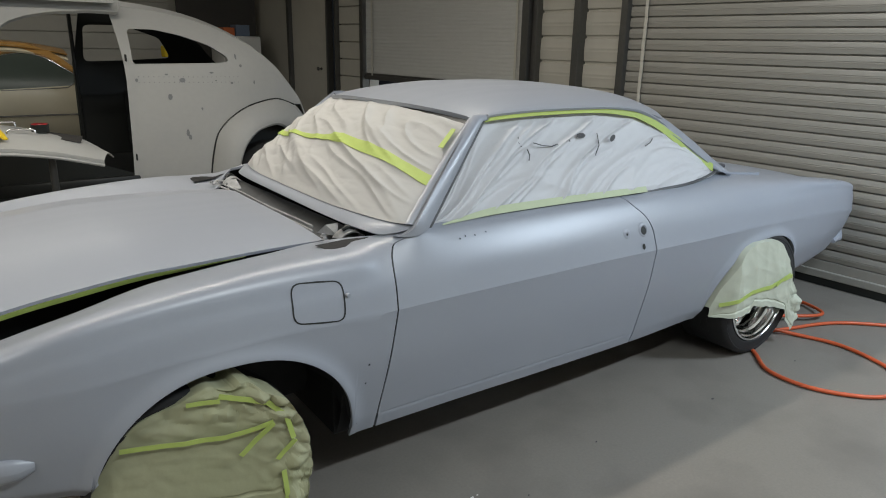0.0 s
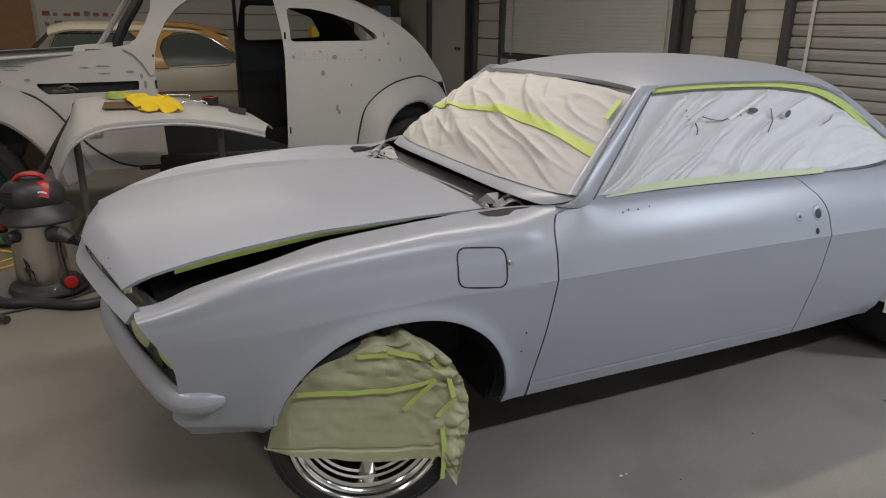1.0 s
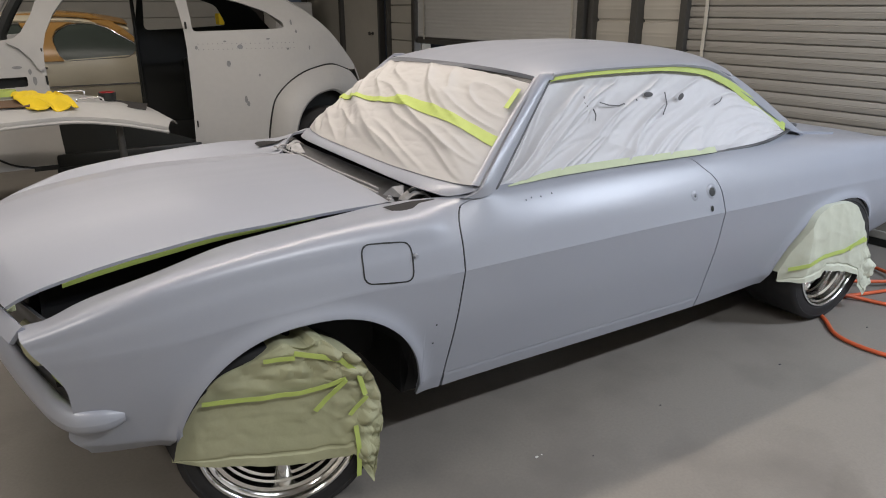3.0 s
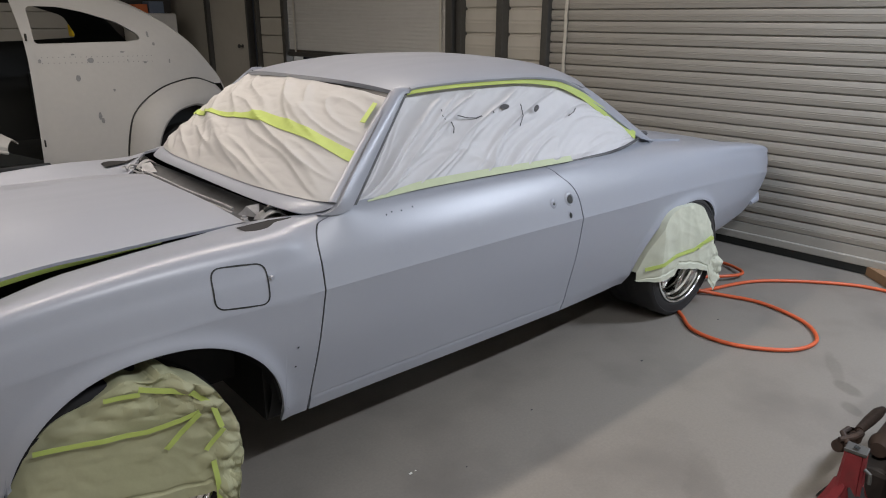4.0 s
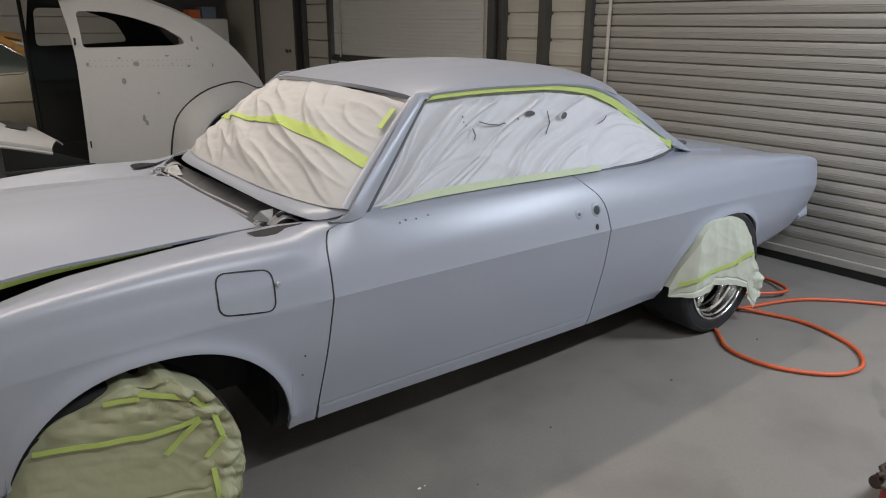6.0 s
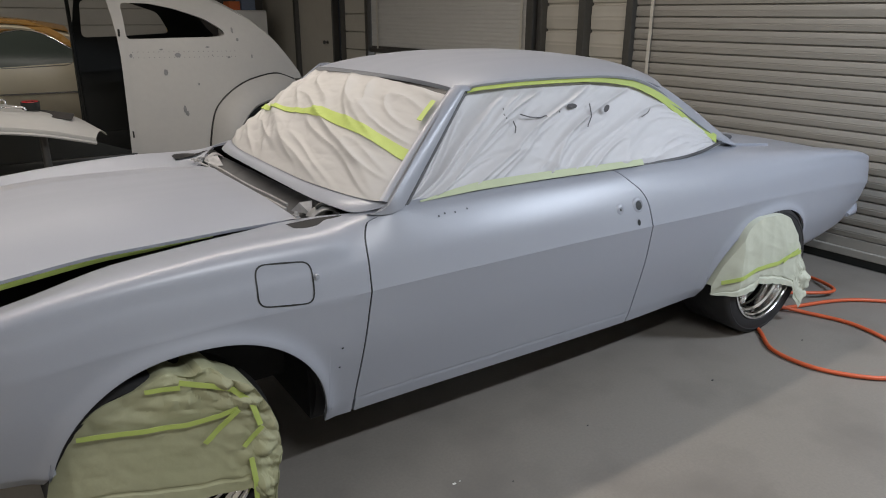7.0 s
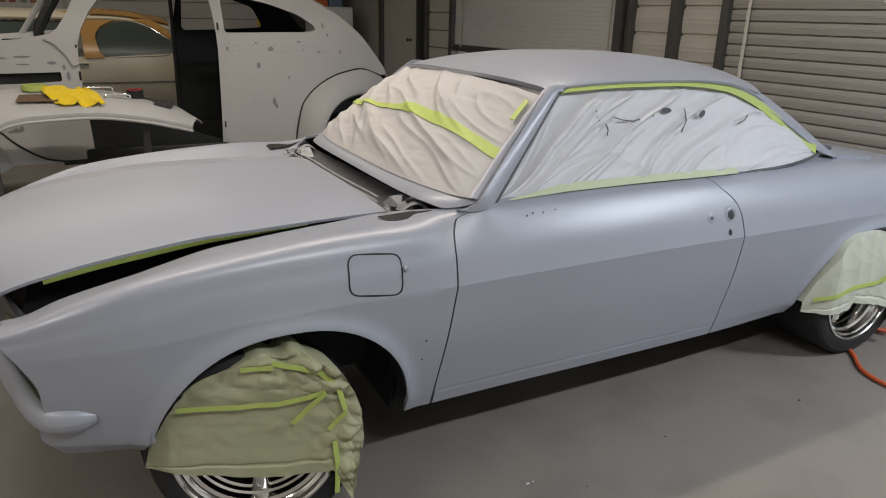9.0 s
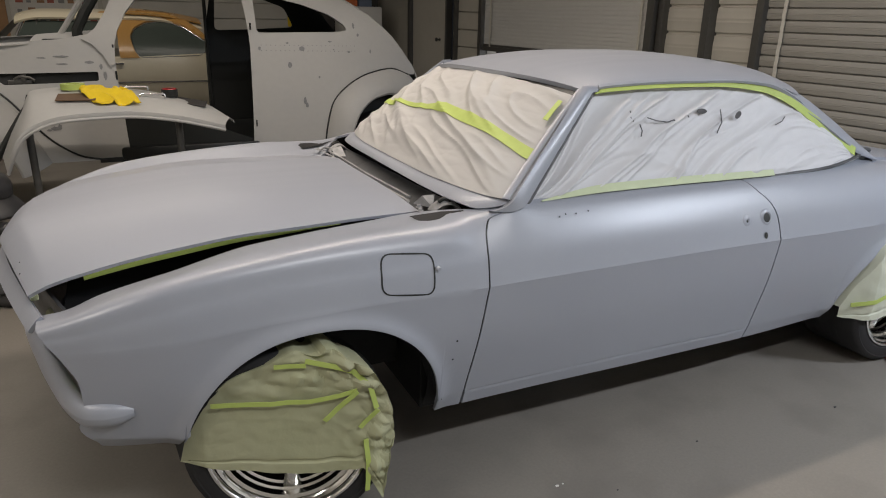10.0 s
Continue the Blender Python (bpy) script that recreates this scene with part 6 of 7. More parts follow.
bm = lathe(bmesh.new(), [(0.042, 0.0), (0.07, 0.0), (0.07, 0.035), (0.042, 0.035), (0.042, 0.0)], "z", 32, Matrix.Translation((-0.53, 2.45, fender_top(-0.53, 2.45) + 0.01)))
tagged(link("tape_roll", bm, GREENTAPE), "roll of green masking tape beside the cloth", "tape")
bm = bmesh.new()
box(bm, -0.11, 0.11, -0.07, 0.07, 0, 0.006, Matrix.Translation((-0.51, 2.29, fender_top(-0.51, 2.29) + 0.010)) @ pose(0, 0, 0, 10, 0, -6), 0.002)
tagged(link("sandpaper_sheet", bm, BROWN, smooth=False), "brown sandpaper sheet on the fender", "sandpaper")
bm = bmesh.new()
box(bm, -0.13, 0.13, -0.07, 0.07, 0, 0.005, Matrix.Translation((0.12, 2.36, fender_top(0.12, 2.36) + 0.008)) @ pose(0, 0, 0, 8, 10, -12), 0.002)
tagged(link("sandpaper_sheet", bm, material("dark_sandpaper", (0.045, 0.042, 0.04), 0.9, 0.0, 0.1, 300, 0.1, 900), smooth=False), "dark grey sandpaper sheet on the fender", "sandpaper")
bm = lathe(bmesh.new(), [(0.025, 0.0), (0.05, 0.0), (0.052, 0.05), (0.025, 0.05), (0.025, 0.0)], "z", 28, Matrix.Translation((0.03, 2.40, fender_top(0.03, 2.40) + 0.012)))
reel = tagged(link("tape_roll", bm, BLACK), "black roll with a red core on the fender", "tape")
bm = lathe(bmesh.new(), [(0.026, 0.051), (0.044, 0.054), (0.046, 0.05)], "z", 28, Matrix.Translation((0.03, 2.40, fender_top(0.03, 2.40) + 0.012)))
part("core", bm, RED, reel, "red core")
for x, y in ((-0.17, 2.44), (-0.08, 2.30)):
    z = fender_top(x, y) + 0.01
    bm = bmesh.new()
    tube(bm, [(x - 0.075, y, z), (x - 0.072, y, z + 0.022), (x - 0.062, y, z + 0.028), (x + 0.062, y, z + 0.028), (x + 0.072, y, z + 0.022), (x + 0.075, y, z)], 0.0065, 8)
    tagged(link("chrome_handle", bm, CHROME), "loose chrome door handle on the fender", "handle", "door handles on the fender")

# ---- shop vacuum ----
VX, VY = -1.0, 1.73
vac = empty("shop_vacuum", "wet-dry shop vacuum with a stainless tank and red latches", "vacuum cleaner", at=(VX, VY, 0))
vm = Matrix.Translation((VX, VY, 0))
bm = lathe(bmesh.new(), [(0.0, 0.012), (0.20, 0.012), (0.212, 0.03), (0.20, 0.055), (0.17, 0.07), (0.16, 0.08)], "z", 40, vm)
part("base", bm, GREYPLASTIC, vac)
bm = lathe(bmesh.new(), [(0.158, 0.055), (0.162, 0.075), (0.158, 0.25), (0.156, 0.40), (0.158, 0.42)], "z", 44, vm)
TANK = part("tank", bm, STAINLESS, vac, "scuffed stainless steel tank")
for k, (a0, z0, a1, z1) in enumerate(((-125, 0.24, -118, 0.11), (-121, 0.22, -112, 0.15), (-116, 0.20, -119, 0.12), (-111, 0.17, -109, 0.12), (-124, 0.12, -100, 0.105), (-128, 0.19, -122, 0.16))):
    bm = bmesh.new()
    tube(bm, [vm @ Vector((0.1625 * math.cos(radians(a0 + (a1 - a0) * i / 8)), 0.1625 * math.sin(radians(a0 + (a1 - a0) * i / 8)), z0 + (z1 - z0) * i / 8 + 0.006 * math.sin(i + k))) for i in range(9)], 0.003, 6)
    part("paint_drip", bm, GREYPLASTIC, TANK, "dark dried drip on the tank")
bm = bmesh.new()
tube(bm, [vm @ Vector(p) for p in ((0.09, -0.15, 0.36), (0.09, -0.155, 0.25), (0.10, -0.16, 0.16), (0.115, -0.16, 0.09))], 0.007, 6)
part("drain_tube", bm, GREYPLASTIC, vac, "thin black tube down the tank")
bm = lathe(bmesh.new(), [(0.156, 0.41), (0.190, 0.416), (0.194, 0.428), (0.188, 0.444), (0.168, 0.472), (0.146, 0.497), (0.132, 0.512)], "z", 44, vm)
part("lid", bm, GREYPLASTIC, vac, "black plastic lid with a wide brim")
hm = vm @ Matrix.Translation((-0.01, -0.01, 0.505)) @ Matrix.Diagonal((1.08, 0.92, 1, 1))
bm = lathe(bmesh.new(), [(0.128, 0.0), (0.140, 0.014), (0.145, 0.05), (0.140, 0.085), (0.120, 0.118), (0.085, 0.138), (0.04, 0.147), (0.0, 0.149)], "z", 44, hm)
HEAD = part("motor_head", bm, GREYPLASTIC, vac, "domed black motor head")
for z in (0.03, 0.05, 0.07, 0.09):
    bm = tube(bmesh.new(), [hm @ Vector((0.146 * math.cos(radians(a)), 0.146 * math.sin(radians(a)), z)) for a in range(-200, -118, 6)], 0.004, 6)
    part("vent_rib", bm, BLACK, HEAD, "cooling vent rib")
rows = []
for i in range(25):
    t = i / 24
    q = math.pi * t
    p = Vector((-0.105 + 0.185 * t, -0.02 - 0.03 * math.sin(q), 0.595 + 0.085 * math.sin(q) ** 0.45))
    rows.append([vm @ (p + Vector((0.0, 0.026 * math.cos(k * math.pi / 5), 0.013 * math.sin(k * math.pi / 5)))) for k in range(11)])
part("handle", grid_mesh(rows), RED, vac, "red carrying handle")
rows = [[hm @ Vector((0.052 + 0.035 * (2 * i / 6 - 1) - 0.010 * j / 6, -0.085 - 0.055 * j / 6, 0.126 - 0.075 * (j / 6) ** 1.5 + 0.012 * math.sin(math.pi * i / 6))) for j in range(7)] for i in range(7)]
bm = grid_mesh(rows, flip=True)
bmesh.ops.recalc_face_normals(bm, faces=bm.faces)
PLATE = part("switch_plate", solid(bm, 0.012), RED, vac, "red switch plate")
bm = grid_mesh([[hm @ Vector((0.052 + 0.026 * (2 * i / 4 - 1) - 0.006, -0.134 - 0.002 * j, 0.083 - 0.010 * j + 0.010 * math.sin(math.pi * i / 4))) for j in (0, 1)] for i in range(5)], flip=True)
part("sticker", solid(bm, 0.002), WHITE, PLATE, "pale worn sticker")
for a in (-165, 25):
    bm = bmesh.new()
    box(bm, 0.165, 0.195, -0.03, 0.03, 0.39, 0.44, vm @ Matrix.Rotation(radians(a), 4, "Z"), 0.008)
    part("latch", bm, RED, vac, "red latch")
bm = bmesh.new()
lathe(bm, [(0.0, 0.03), (0.03, 0.028), (0.036, 0.015), (0.036, 0.0)], "y", 24, vm @ Matrix.Translation((0.115, -0.155, 0.085)))
part("drain_cap", bm, RED, vac, "red drain cap")
bm = bmesh.new()
lathe(bm, [(0.052, -0.03), (0.052, 0.01), (0.036, 0.014)], "y", 24, vm @ Matrix.Translation((0.115, -0.15, 0.085)))
part("drain_collar", bm, GREYPLASTIC, vac)
bm = bmesh.new()
tube(bm, [vm @ Vector(p) for p in ((0.06, -0.14, 0.36), (0.11, -0.19, 0.37), (0.15, -0.21, 0.34))], [0.045, 0.04, 0.03], 14)
part("inlet", bm, GREYPLASTIC, vac)
bm = bmesh.new()
tube(bm, [vm @ Vector(p) for p in ((-0.11, -0.11, 0.36), (-0.15, -0.15, 0.36))], [0.035, 0.03], 12)
part("outlet", bm, GREYPLASTIC, vac)
for a in (-140, -50, 40, 130):
    bm = lathe(bmesh.new(), [(0.0, 0.0), (0.02, 0.0), (0.022, 0.02), (0.0, 0.03)], "z", 14, vm @ Matrix.Translation((0.165 * math.cos(radians(a)), 0.165 * math.sin(radians(a)), 0)))
    part("caster", bm, BLACK, vac)
HOSEMAT = material("ribbed_black_hose", (0.025, 0.025, 0.026), 0.5, 0.0, 0.2, 40, 0.02)


def hose(name, keys, r, mat, label, category, rib=0.0, n=160):
    ks = [Vector(k) for k in keys]
    ks = [2 * ks[0] - ks[1]] + ks + [2 * ks[-1] - ks[-2]]
    pts = []
    for i in range(n + 1):
        t = (len(keys) - 1) * i / n
        j = min(int(t), len(keys) - 2)
        pts.append(catmull(ks[j], ks[j + 1], ks[j + 2], ks[j + 3], t - j))
    rs = [r * (1 + rib * (i % 2)) for i in range(n + 1)]
    return tagged(link(name, tube(bmesh.new(), pts, rs, 10), mat, sharp=60), label, category)


hose("vacuum_hose", [(-2.0, 2.45, 0.03), (-1.7, 2.28, 0.028), (-1.43, 2.04, 0.028), (-1.24, 1.77 - 0.2, 0.028), (-1.04, 1.46, 0.028), (-0.82, 1.34, 0.028), (-0.68, 1.43, 0.03), (-0.66, 1.55, 0.12), (-0.75, 1.56, 0.27), (-0.88, 1.56, 0.345)], 0.026, HOSEMAT, "ribbed black vacuum hose lying on the floor", "hose", 0.12, 320)
hose("power_cable", [(-1.6, 1.45, 0.008), (-1.35, 1.40, 0.008), (-1.10, 1.45, 0.008), (-0.9, 1.52, 0.008), (-0.7, 1.62, 0.008), (-0.4, 1.6, 0.008)], 0.006, BLACK, "thin black cable on the floor", "cable")
hose("extension_wand", [(-1.75, 1.75, 0.022), (-1.5, 1.58, 0.022), (-1.367, 1.49, 0.022), (-1.17, 1.29, 0.022)], 0.021, GREYPLASTIC, "dark vacuum wand on the floor", "wand", 0, 20)
hose("coiled_cable", [(-2.0, 2.5, 0.008), (-1.7, 2.45, 0.008), (-1.4, 2.62, 0.008), (-1.25, 2.45, 0.008), (-1.40, 2.30, 0.008), (-1.65, 2.25, 0.008), (-1.5, 2.15, 0.008), (-1.25, 2.25, 0.008), (-1.1, 2.4, 0.008)], 0.006, YELLOW, "coiled yellow extension cord on the floor", "cord")
# green trolley at the sedan's wheel
tr = empty("floor_trolley", "green steel trolley with a grey post beside the sedan's wheel", "trolley", at=(-1.55, 2.72, 0))
bm = bmesh.new()
box(bm, -2.1, -1.2, 2.66, 2.80, 0.03, 0.075, None, 0.01)
part("beam", bm, material("green_enamel", (0.04, 0.16, 0.075), 0.4, 0.0, 0.15, 30, 0.02), tr)
bm = bmesh.new()
tube(bm, [(-1.46, 2.72, 0.07), (-1.47, 2.72, 0.12), (-1.49, 2.72, 0.42)], 0.014, 10)
part("post", bm, STEEL, tr)
bm = bmesh.new()
box(bm, -1.50, -1.43, 2.69, 2.75, 0.085, 0.16, None, 0.008)
part("collar", bm, material("pale_green_plastic", (0.24, 0.32, 0.25), 0.5), tr, "pale green collar", False)

# ---- orange hose, wood block and clutter by the big door ----
hose("air_hose", [(4.35, -1.95, 0.012), (4.05, -1.64, 0.012), (3.95, -1.28, 0.012), (3.62, -0.91, 0.012), (3.25, -0.77, 0.012), (2.95, -0.70, 0.012), (2.78, -0.86, 0.012), (2.66, -1.0, 0.012), (2.66, -1.2, 0.012), (2.78, -1.38, 0.012), (2.92, -1.45, 0.012), (3.06, -1.43, 0.012), (3.2, -1.3, 0.012), (3.27, -1.05, 0.012), (3.2, -0.83, 0.014), (3.12, -0.70, 0.034), (3.25, -0.62, 0.034), (3.52, -0.78, 0.034), (3.64, -0.74, 0.03), (3.72, -0.5, 0.012), (3.5, -0.2, 0.012), (3.1, 0.0, 0.012)], 0.0098, ORANGE, "orange rubber air hose in loops on the concrete", "hose", 0, 300)
bm = bmesh.new()
box(bm, -0.19, 0.19, -0.045, 0.045, 0.0, 0.06, Matrix.Translation((4.17, -1.39, 0)) @ pose(0, 0, 0, 0, 0, -132), 0.004)
tagged(link("wood_block", bm, WOOD, smooth=False), "short brown timber block on the floor by the door", "wood block")

# ---- workbench clutter near the big door ----
DULLRED = material("faded_red_paint", (0.19, 0.016, 0.02), 0.5, 0.0, 0.2, 40, 0.05, 150, (0.09, 0.02, 0.018), 0.7, 14.0)
jack = empty("jack_stand", "red steel jack stand with a worn saddle plate", "jack stand", at=(1.79, -2.01, 0))
bm = bmesh.new()
JM = Matrix.Translation((1.79, -2.01, 0)) @ pose(0, 0, 0, 0, 0, 8)
rows = [[JM @ Vector((x * h, y * h, z)) for x, y in ((-1, -0.75), (-0.75, -1), (0.75, -1), (1, -0.75), (1, 0.75), (0.75, 1), (-0.75, 1), (-1, 0.75), (-1, -0.75))] for h, z in ((0.036, 0.085), (0.031, 0.15), (0.028, 0.21), (0.027, 0.243))]
grid_mesh(rows, bm)
part("column", solid(bm, 0.003), DULLRED, jack, "faded red tapered column", sharp=40)
for k in range(4):
    q = math.pi * (0.25 + 0.5 * k)
    d, t = Vector((math.cos(q), math.sin(q), 0)), Vector((-math.sin(q), math.cos(q), 0))
    rows = [[JM @ (d * r + t * o + Vector((0, 0, z + e))) for o, e in ((-0.026, -0.006), (0.0, 0.010), (0.026, -0.006))] for r, z in ((0.030, 0.135), (0.05, 0.09), (0.085, 0.035), (0.10, 0.006))]
    bm = grid_mesh(rows)
    bmesh.ops.recalc_face_normals(bm, faces=bm.faces)
    part("leg", solid(bm, 0.004), DULLRED if k % 2 else GREYPLASTIC, jack, "worn leg with flaking paint" if k % 2 else "dark leg", sharp=20)
bm = bmesh.new()
box(bm, -0.029, 0.029, -0.031, 0.031, 0.243, 0.251, JM, 0.003)
box(bm, -0.031, -0.026, -0.031, 0.031, 0.249, 0.256, JM)
SADDLE = part("saddle", bm, STEEL, jack, "worn steel saddle plate", False)
bm = lathe(bmesh.new(), [(0.0, 0.0), (0.009, 0.0), (0.009, 0.001)], "z", 14, Matrix.Translation((1.785, -2.01, 0.257)))
part("bolt_hole", bm, BLACK, SADDLE)
bm = bmesh.new()
tube(bm, [(1.775, -2.045, 0.20), (1.77, -2.062, 0.195), (1.765, -2.066, 0.165)], 0.006, 8)
part("release_lever", bm, STEEL, jack, "dull steel release lever")
RUST = material("rusty_iron", (0.045, 0.032, 0.026), 0.7, 0.4, 0.3, 40, 0.15, 120, (0.09, 0.05, 0.03), 0.6, 12)
wr = empty("pipe_wrench", "rusty brown pipe wrench lying behind the jack stand", "wrench", at=(2.1, -1.94, 0.16))
bm = bmesh.new()
tube(bm, [(2.00, -1.952, 0.195), (2.08, -1.956, 0.20), (2.15, -1.960, 0.205), (2.185, -1.963, 0.207)], [0.014, 0.019, 0.019, 0.012], 12)
part("handle", bm, RUST, wr)
bm = bmesh.new()
tube(bm, [(1.90, -1.925, 0.165), (1.94, -1.935, 0.16), (2.00, -1.945, 0.165), (2.03, -1.95, 0.175)], [0.020, 0.026, 0.022, 0.016], 12)
tube(bm, [(1.895, -1.93, 0.195), (1.93, -1.955, 0.20), (1.98, -1.965, 0.198), (2.02, -1.945, 0.19)], [0.009, 0.011, 0.011, 0.009], 10)
tube(bm, [(1.90, -1.955, 0.19), (1.93, -1.925, 0.205), (1.97, -1.93, 0.205)], 0.009, 10)
part("jaw", bm, RUST, wr)
bm = tube(bmesh.new(), [(1.865, -1.985, 0.05), (1.868, -1.972, 0.13), (1.885, -1.955, 0.192)], 0.006, 8)
part("hook", bm, RUST, wr, "rusty bent rod")
bm = lathe(bmesh.new(), [(0.022, 0.0), (0.03, 0.01), (0.03, 0.03), (0.022, 0.04)], "z", 16, Matrix.Translation((1.985, -1.94, 0.155)))
part("adjusting_nut", bm, RUST, wr)
# added dark block that fills the black area under the tools
bm = bmesh.new()
box(bm, 1.93, 2.60, -2.09, -1.985, 0.0, 0.12, None, 0.02)
tagged(link("filler_block", bm, material("dark_filler", (0.03, 0.024, 0.02), 0.7, 0.0, 0.3, 25, 0.1), smooth=False), "dark block added under the tools", "crate")
bm = bmesh.new()
tube(bm, [(1.99, -2.02, 0.158), (2.02, -2.02, 0.158), (2.04, -2.02, 0.158), (2.06, -2.02, 0.158), (2.5, -2.005, 0.158), (2.62, -2.0, 0.158)], [0.026, 0.04, 0.042, 0.036, 0.036, 0.036], 18)
tagged(link("brown_pipe", bm, material("brown_iron", (0.06, 0.04, 0.03), 0.6, 0.3, 0.2, 30, 0.08)), "rusty brown pipe lying on the dark block", "pipe")
# bag of film, a loose lump with folds
rows = []
for i in range(41):
    t = math.pi * i / 40
    row = []
    for k in range(61):
        a = 2 * math.pi * k / 60
        d = Vector((math.sin(t) * math.cos(a), math.sin(t) * math.sin(a), math.cos(t)))
        r = 1 + 0.22 * noise.noise(d * 1.7) + 0.10 * (1 - abs(noise.noise(d * 4.0)) * 2.5) * 0.6 + 0.04 * noise.noise(d * 11)
        row.append(Vector((2.36 + 0.30 * d.x * r, -2.225 + 0.21 * d.y * r, 0.36 + 0.33 * d.z * r)))
    rows.append(row)
tagged(link("plastic_bag", grid_mesh(rows), SHEET, sharp=50), "bundle of crumpled clear-white plastic film", "plastic film")
bucket = empty("olive_bucket", "dirty olive bucket with a dark ribbed side", "bucket", at=(1.98, -2.20, 0))
bmx = Matrix.Translation((1.98, -2.20, 0))
bm = lathe(bmesh.new(), [(0.10, 0.0), (0.115, 0.02), (0.118, 0.06), (0.125, 0.065), (0.125, 0.075), (0.12, 0.08), (0.122, 0.10), (0.13, 0.105), (0.13, 0.115), (0.124, 0.12), (0.126, 0.15)], "z", 36, bmx)
part("body", bm, material("dark_green_plastic", (0.03, 0.045, 0.035), 0.5), bucket)
bm = lathe(bmesh.new(), [(0.132, 0.145), (0.134, 0.165), (0.12, 0.185), (0.06, 0.20), (0.0, 0.203)], "z", 36, bmx)
part("lid", bm, OLIVE, bucket, "olive lid")
bm = bmesh.new()
tube(bm, [(1.80, -2.12, 0.27), (1.66, -2.22, 0.29), (1.55, -2.30, 0.31)], 0.02, 12)
tube(bm, [(1.69, -2.20, 0.26), (1.72, -2.22, 0.1), (1.74, -2.24, 0.0)], 0.012, 8)
tagged(link("pry_bar", bm, BLACK), "black tool handle sticking out beside the bucket", "tool handle")
ORANGE_TAPE = material("fluorescent_orange_webbing", (0.85, 0.19, 0.02), 0.6, 0.0, 0.08, 60, 0.05)
for pts in (((3.80, -1.58, 0.012), (3.68, -1.61, 0.03), (3.55, -1.66, 0.012)), ((3.50, -1.68, 0.012), (3.50, -1.75, 0.05), (3.58, -1.85, 0.03))):
    c = curve([(i, *p) for i, p in enumerate(pts)])
    rows = [[Vector(c(2 * i / 20)) + Vector((0.0, o, 0.0)) for o in (-0.013, 0.013)] for i in range(21)]
    bm = grid_mesh(rows)
    tagged(link("orange_strap", solid(bm, 0.004), ORANGE_TAPE), "short strip of fluorescent orange webbing on the floor", "strap", "orange straps")
bm = bmesh.new()
tube(bm, [(3.60, -1.60, 0.018), (3.50, -1.64, 0.018), (3.42, -1.69, 0.018)], [0.008, 0.014, 0.016], 10)
tube(bm, [(3.36, -1.72, 0.022), (3.28, -1.82, 0.022)], 0.022, 10)
tagged(link("black_grip", bm, BLACK), "black handled tool on the floor by the orange webbing", "tool")
rows = []
for i in range(21):
    t = math.pi * i / 20
    rows.append([Vector((3.92 + 0.11 * math.sin(t) * math.cos(a) * (1 + 0.3 * noise.noise(Vector((a, t, 1)))), -1.70 + 0.10 * math.sin(t) * math.sin(a) * (1 + 0.3 * noise.noise(Vector((a, t, 5)))), 0.04 + 0.04 * math.cos(t) * (1 + 0.4 * noise.noise(Vector((a * 2, t, 9)))))) for a in [2 * math.pi * k / 24 for k in range(25)]])
tagged(link("work_glove", grid_mesh(rows), OLIVE), "crumpled olive work glove on the floor", "glove")
bm = bmesh.new()
wall_box(bm, -1.72, -1.40, 0.04, 0.12, 0.0, 0.10, 0.02)
tagged(link("rubber_chock", bm, GREYPLASTIC), "dark rubber block against the big door", "wheel chock")
# bright strips on the floor, standing in for light leaking under the door
bm = bmesh.new()
wall_box(bm, 0.35, 0.6, 0.05, 0.06, 0.0, 0.012)
wall_box(bm, 0.0, 0.3, 0.07, 0.085, 0.0, 0.012)
tagged(link("leak_light_strip", bm, STAINLESS, smooth=False), "thin bright strip standing in for light leaking under the door", "metal strip")
# stray specks on the floor
for i, (x, y, r) in enumerate(((0.877, -0.951, 0.006), (0.90, -0.95, 0.003), (1.05, -1.05, 0.003), (2.2, -1.0, 0.006), (1.5, -0.95, 0.004), (2.9, -1.0, 0.005))):
    bm = bmesh.new()
    box(bm, x - r, x + r, y - r * 0.6, y + r * 0.6, 0.0, 0.003, None, 0.001)
    tagged(link("paint_chip", bm, WHITE if i < 2 else GREYPLASTIC, smooth=False), "tiny chip of debris on the concrete", "debris", "floor debris")
# dark footprint smudges and scuffs on the concrete
for blot in ((2.66, -1.69, 0.05, 0.03, 60, 0.45), (2.50, -1.77, 0.04, 0.024, 50, 0.4), (2.86, -1.57, 0.12, 0.022, 30, 0.25), (1.60, -1.62, 0.20, 0.05, 35, 0.22), (0.2, -1.15, 0.3, 0.09, 10, 0.18), (-0.95, -0.7, 0.35, 0.12, 60, 0.2)):
    blotch(CONCRETE, *blot)

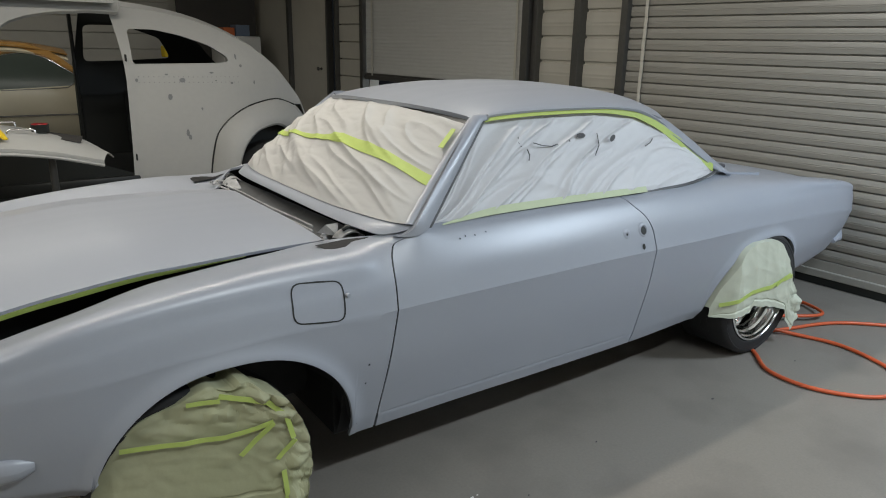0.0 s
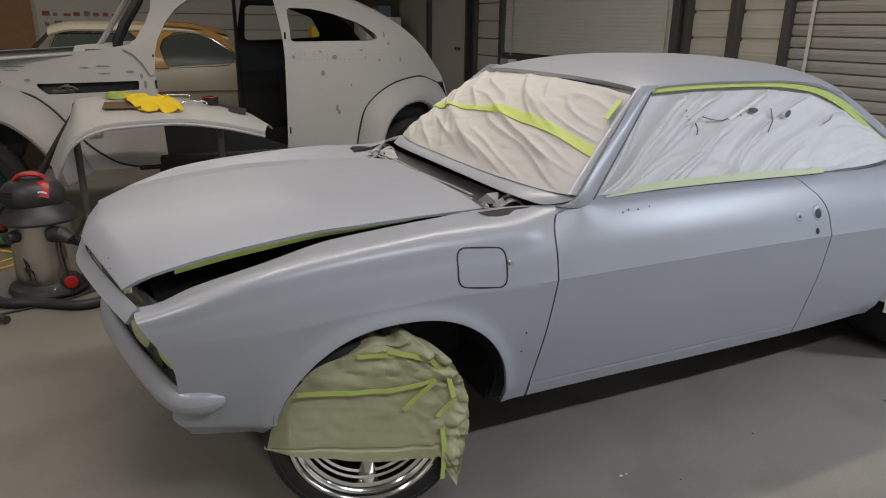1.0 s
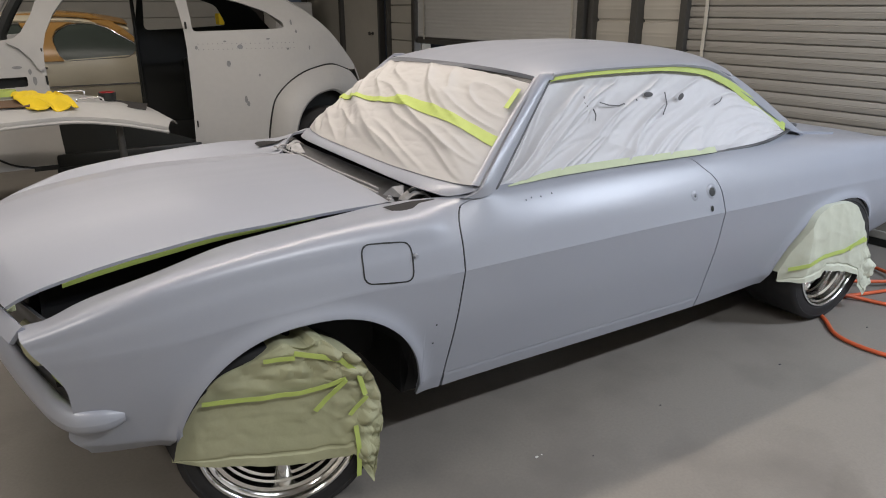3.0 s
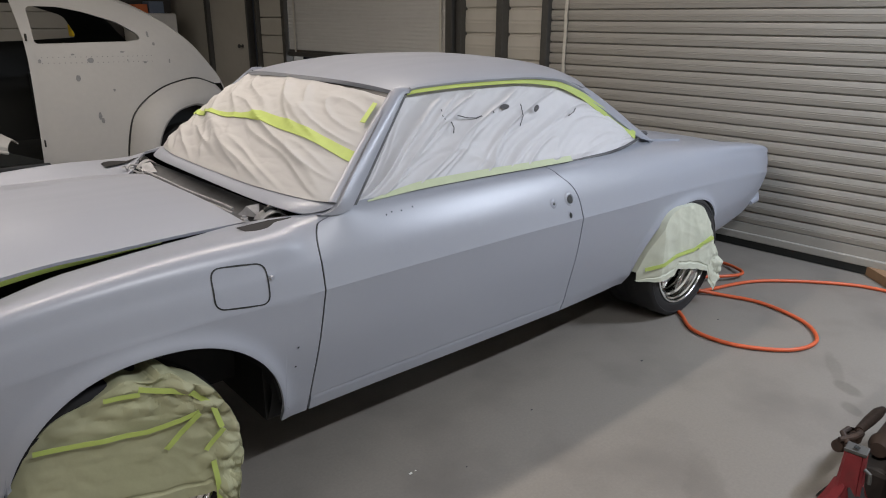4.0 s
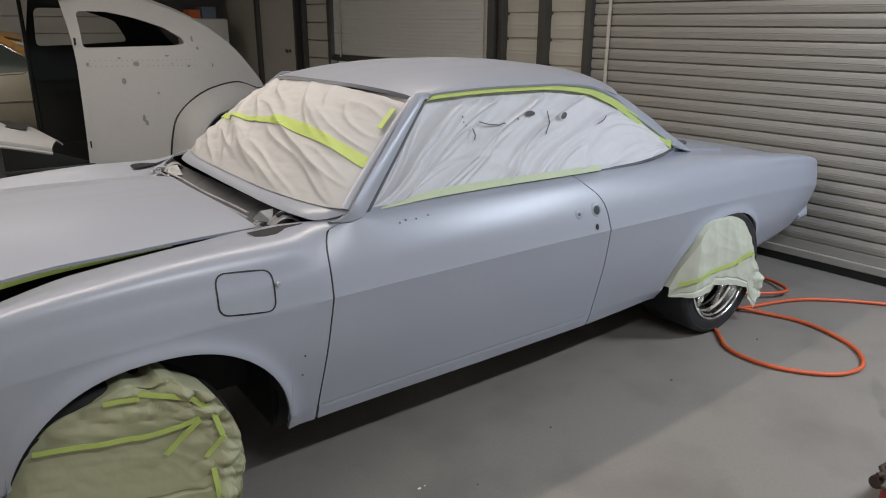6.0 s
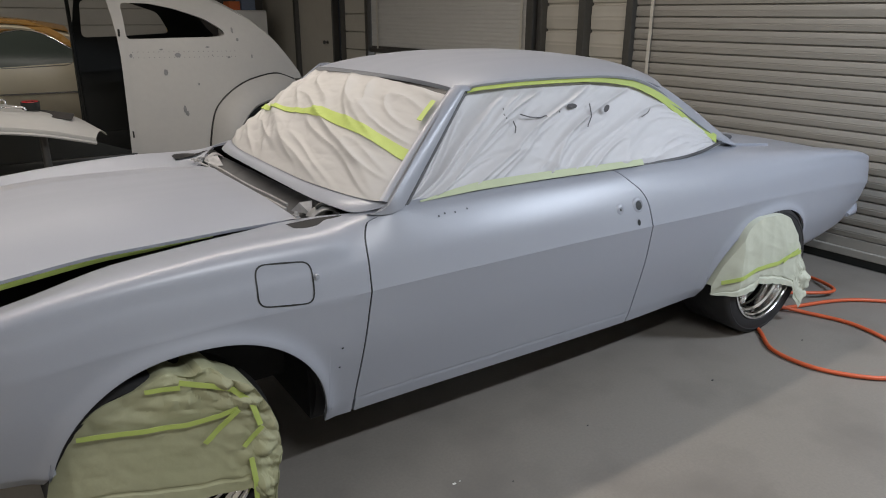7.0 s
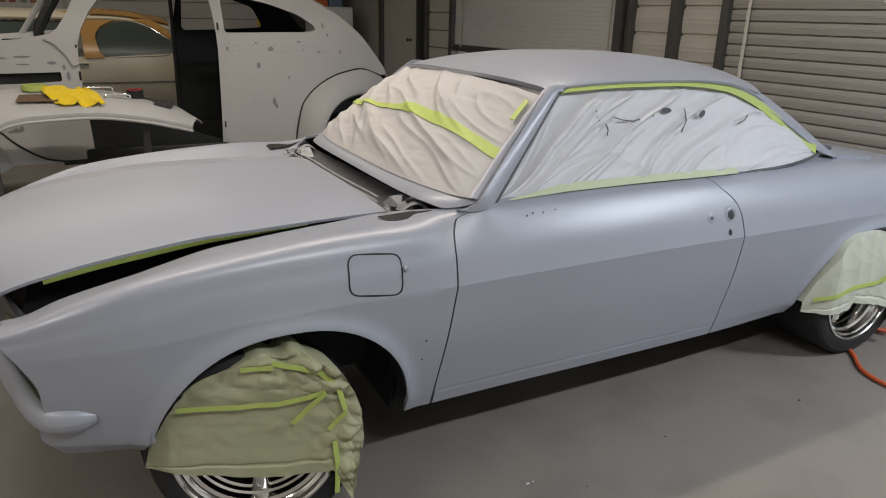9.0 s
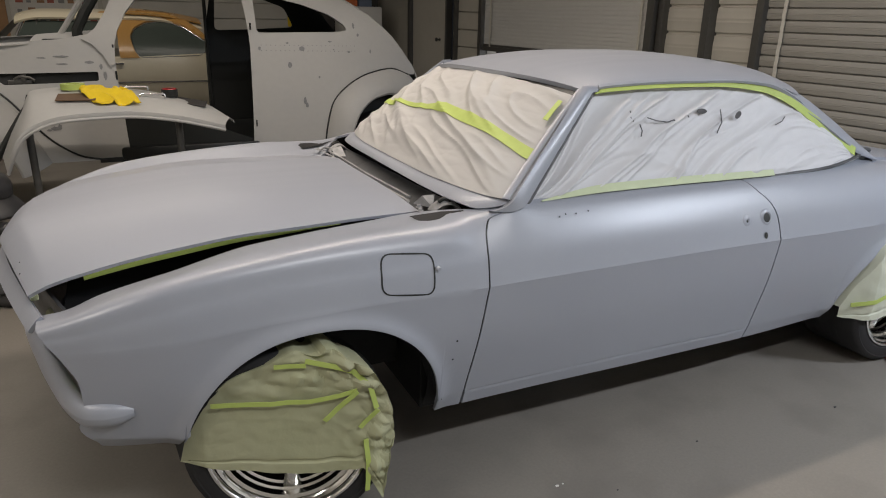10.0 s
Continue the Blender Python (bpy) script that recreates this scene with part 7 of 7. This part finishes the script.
# ---- far corner ----
fr = empty("white_fridge", "white cabinet with boxes on top in the dark corner", "cabinet", at=(3.15, 7.7, 0))
bm = bmesh.new()
box(bm, 2.86, 3.42, 7.5, 8.05, 0.0, 1.545, None, 0.02)
part("body", bm, WHITE, fr)
bm = bmesh.new()
box(bm, 2.87, 3.41, 7.47, 7.50, 0.08, 1.53, None, 0.012)
part("front_door", bm, WHITE, fr)
bm = bmesh.new()
box(bm, 2.90, 3.06, 7.55, 7.8, 1.545, 1.66, None, 0.005)
tagged(link("orange_box", bm, material("orange_card", (0.55, 0.14, 0.04), 0.6), smooth=False), "orange cardboard box on the white cabinet", "box")
bm = bmesh.new()
box(bm, 3.08, 3.28, 7.55, 7.8, 1.545, 1.70, None, 0.005)
tagged(link("blue_box", bm, material("blue_grey_card", (0.14, 0.18, 0.25), 0.6), smooth=False), "blue-grey carton on the white cabinet", "box")
# added sheet whose dark colour stands in for an unlit opening
bm = bmesh.new()
box(bm, 2.45, 3.62, 8.2, 8.24, 0, 2.6)
tagged(link("dark_corner_sheet", bm, material("dark_corner_shade", (0.06, 0.055, 0.05), 0.7), smooth=False), "dark sheet standing in for the unlit opening behind the white cabinet", "partition", kind="structure")
for k, (x0, x1) in enumerate(((-4.4, -3.2), (-3.18, -2.0), (-1.98, -1.45))):
    bm = bmesh.new()
    box(bm, x0, x1, 8.57, 8.599, 0.0, 2.44, None, 0.003)
    tagged(link("plywood_sheet", bm, PLYWOOD, smooth=False), "brown plywood sheet fixed to the back wall", "plywood", "plywood on the wall")
bm = bmesh.new()
box(bm, -1.40, -0.35, 8.57, 8.5995, 1.18, 2.0, None, 0.003)
poster = tagged(link("poster_board", bm, material("poster_white", (0.62, 0.60, 0.55), 0.6), smooth=False), "white board with small faded pictures on the wall", "board")
PC = [material("poster_" + n, c, 0.6) for n, c in (("brown", (0.30, 0.16, 0.08)), ("red", (0.36, 0.10, 0.07)), ("grey", (0.25, 0.25, 0.24)))]
for i in range(24):
    x, z = -1.32 + 0.12 * (i % 8) + random.uniform(-0.02, 0.02), 1.24 + 0.13 * (i // 8)
    bm = bmesh.new()
    box(bm, x, x + random.uniform(0.05, 0.09), 8.562, 8.569, z, z + random.uniform(0.03, 0.07))
    part("picture", bm, PC[i % 3], poster, smooth=False)
bm = bmesh.new()
for z in range(11):
    box(bm, -0.3, 2.44, 8.56, 8.5995, 0.02 + 0.22 * z, 0.232 + 0.22 * z, None, 0.006)
tagged(link("siding", bm, WALLPAINT, smooth=False), "grey horizontal metal siding on the back wall", "siding", kind="structure")
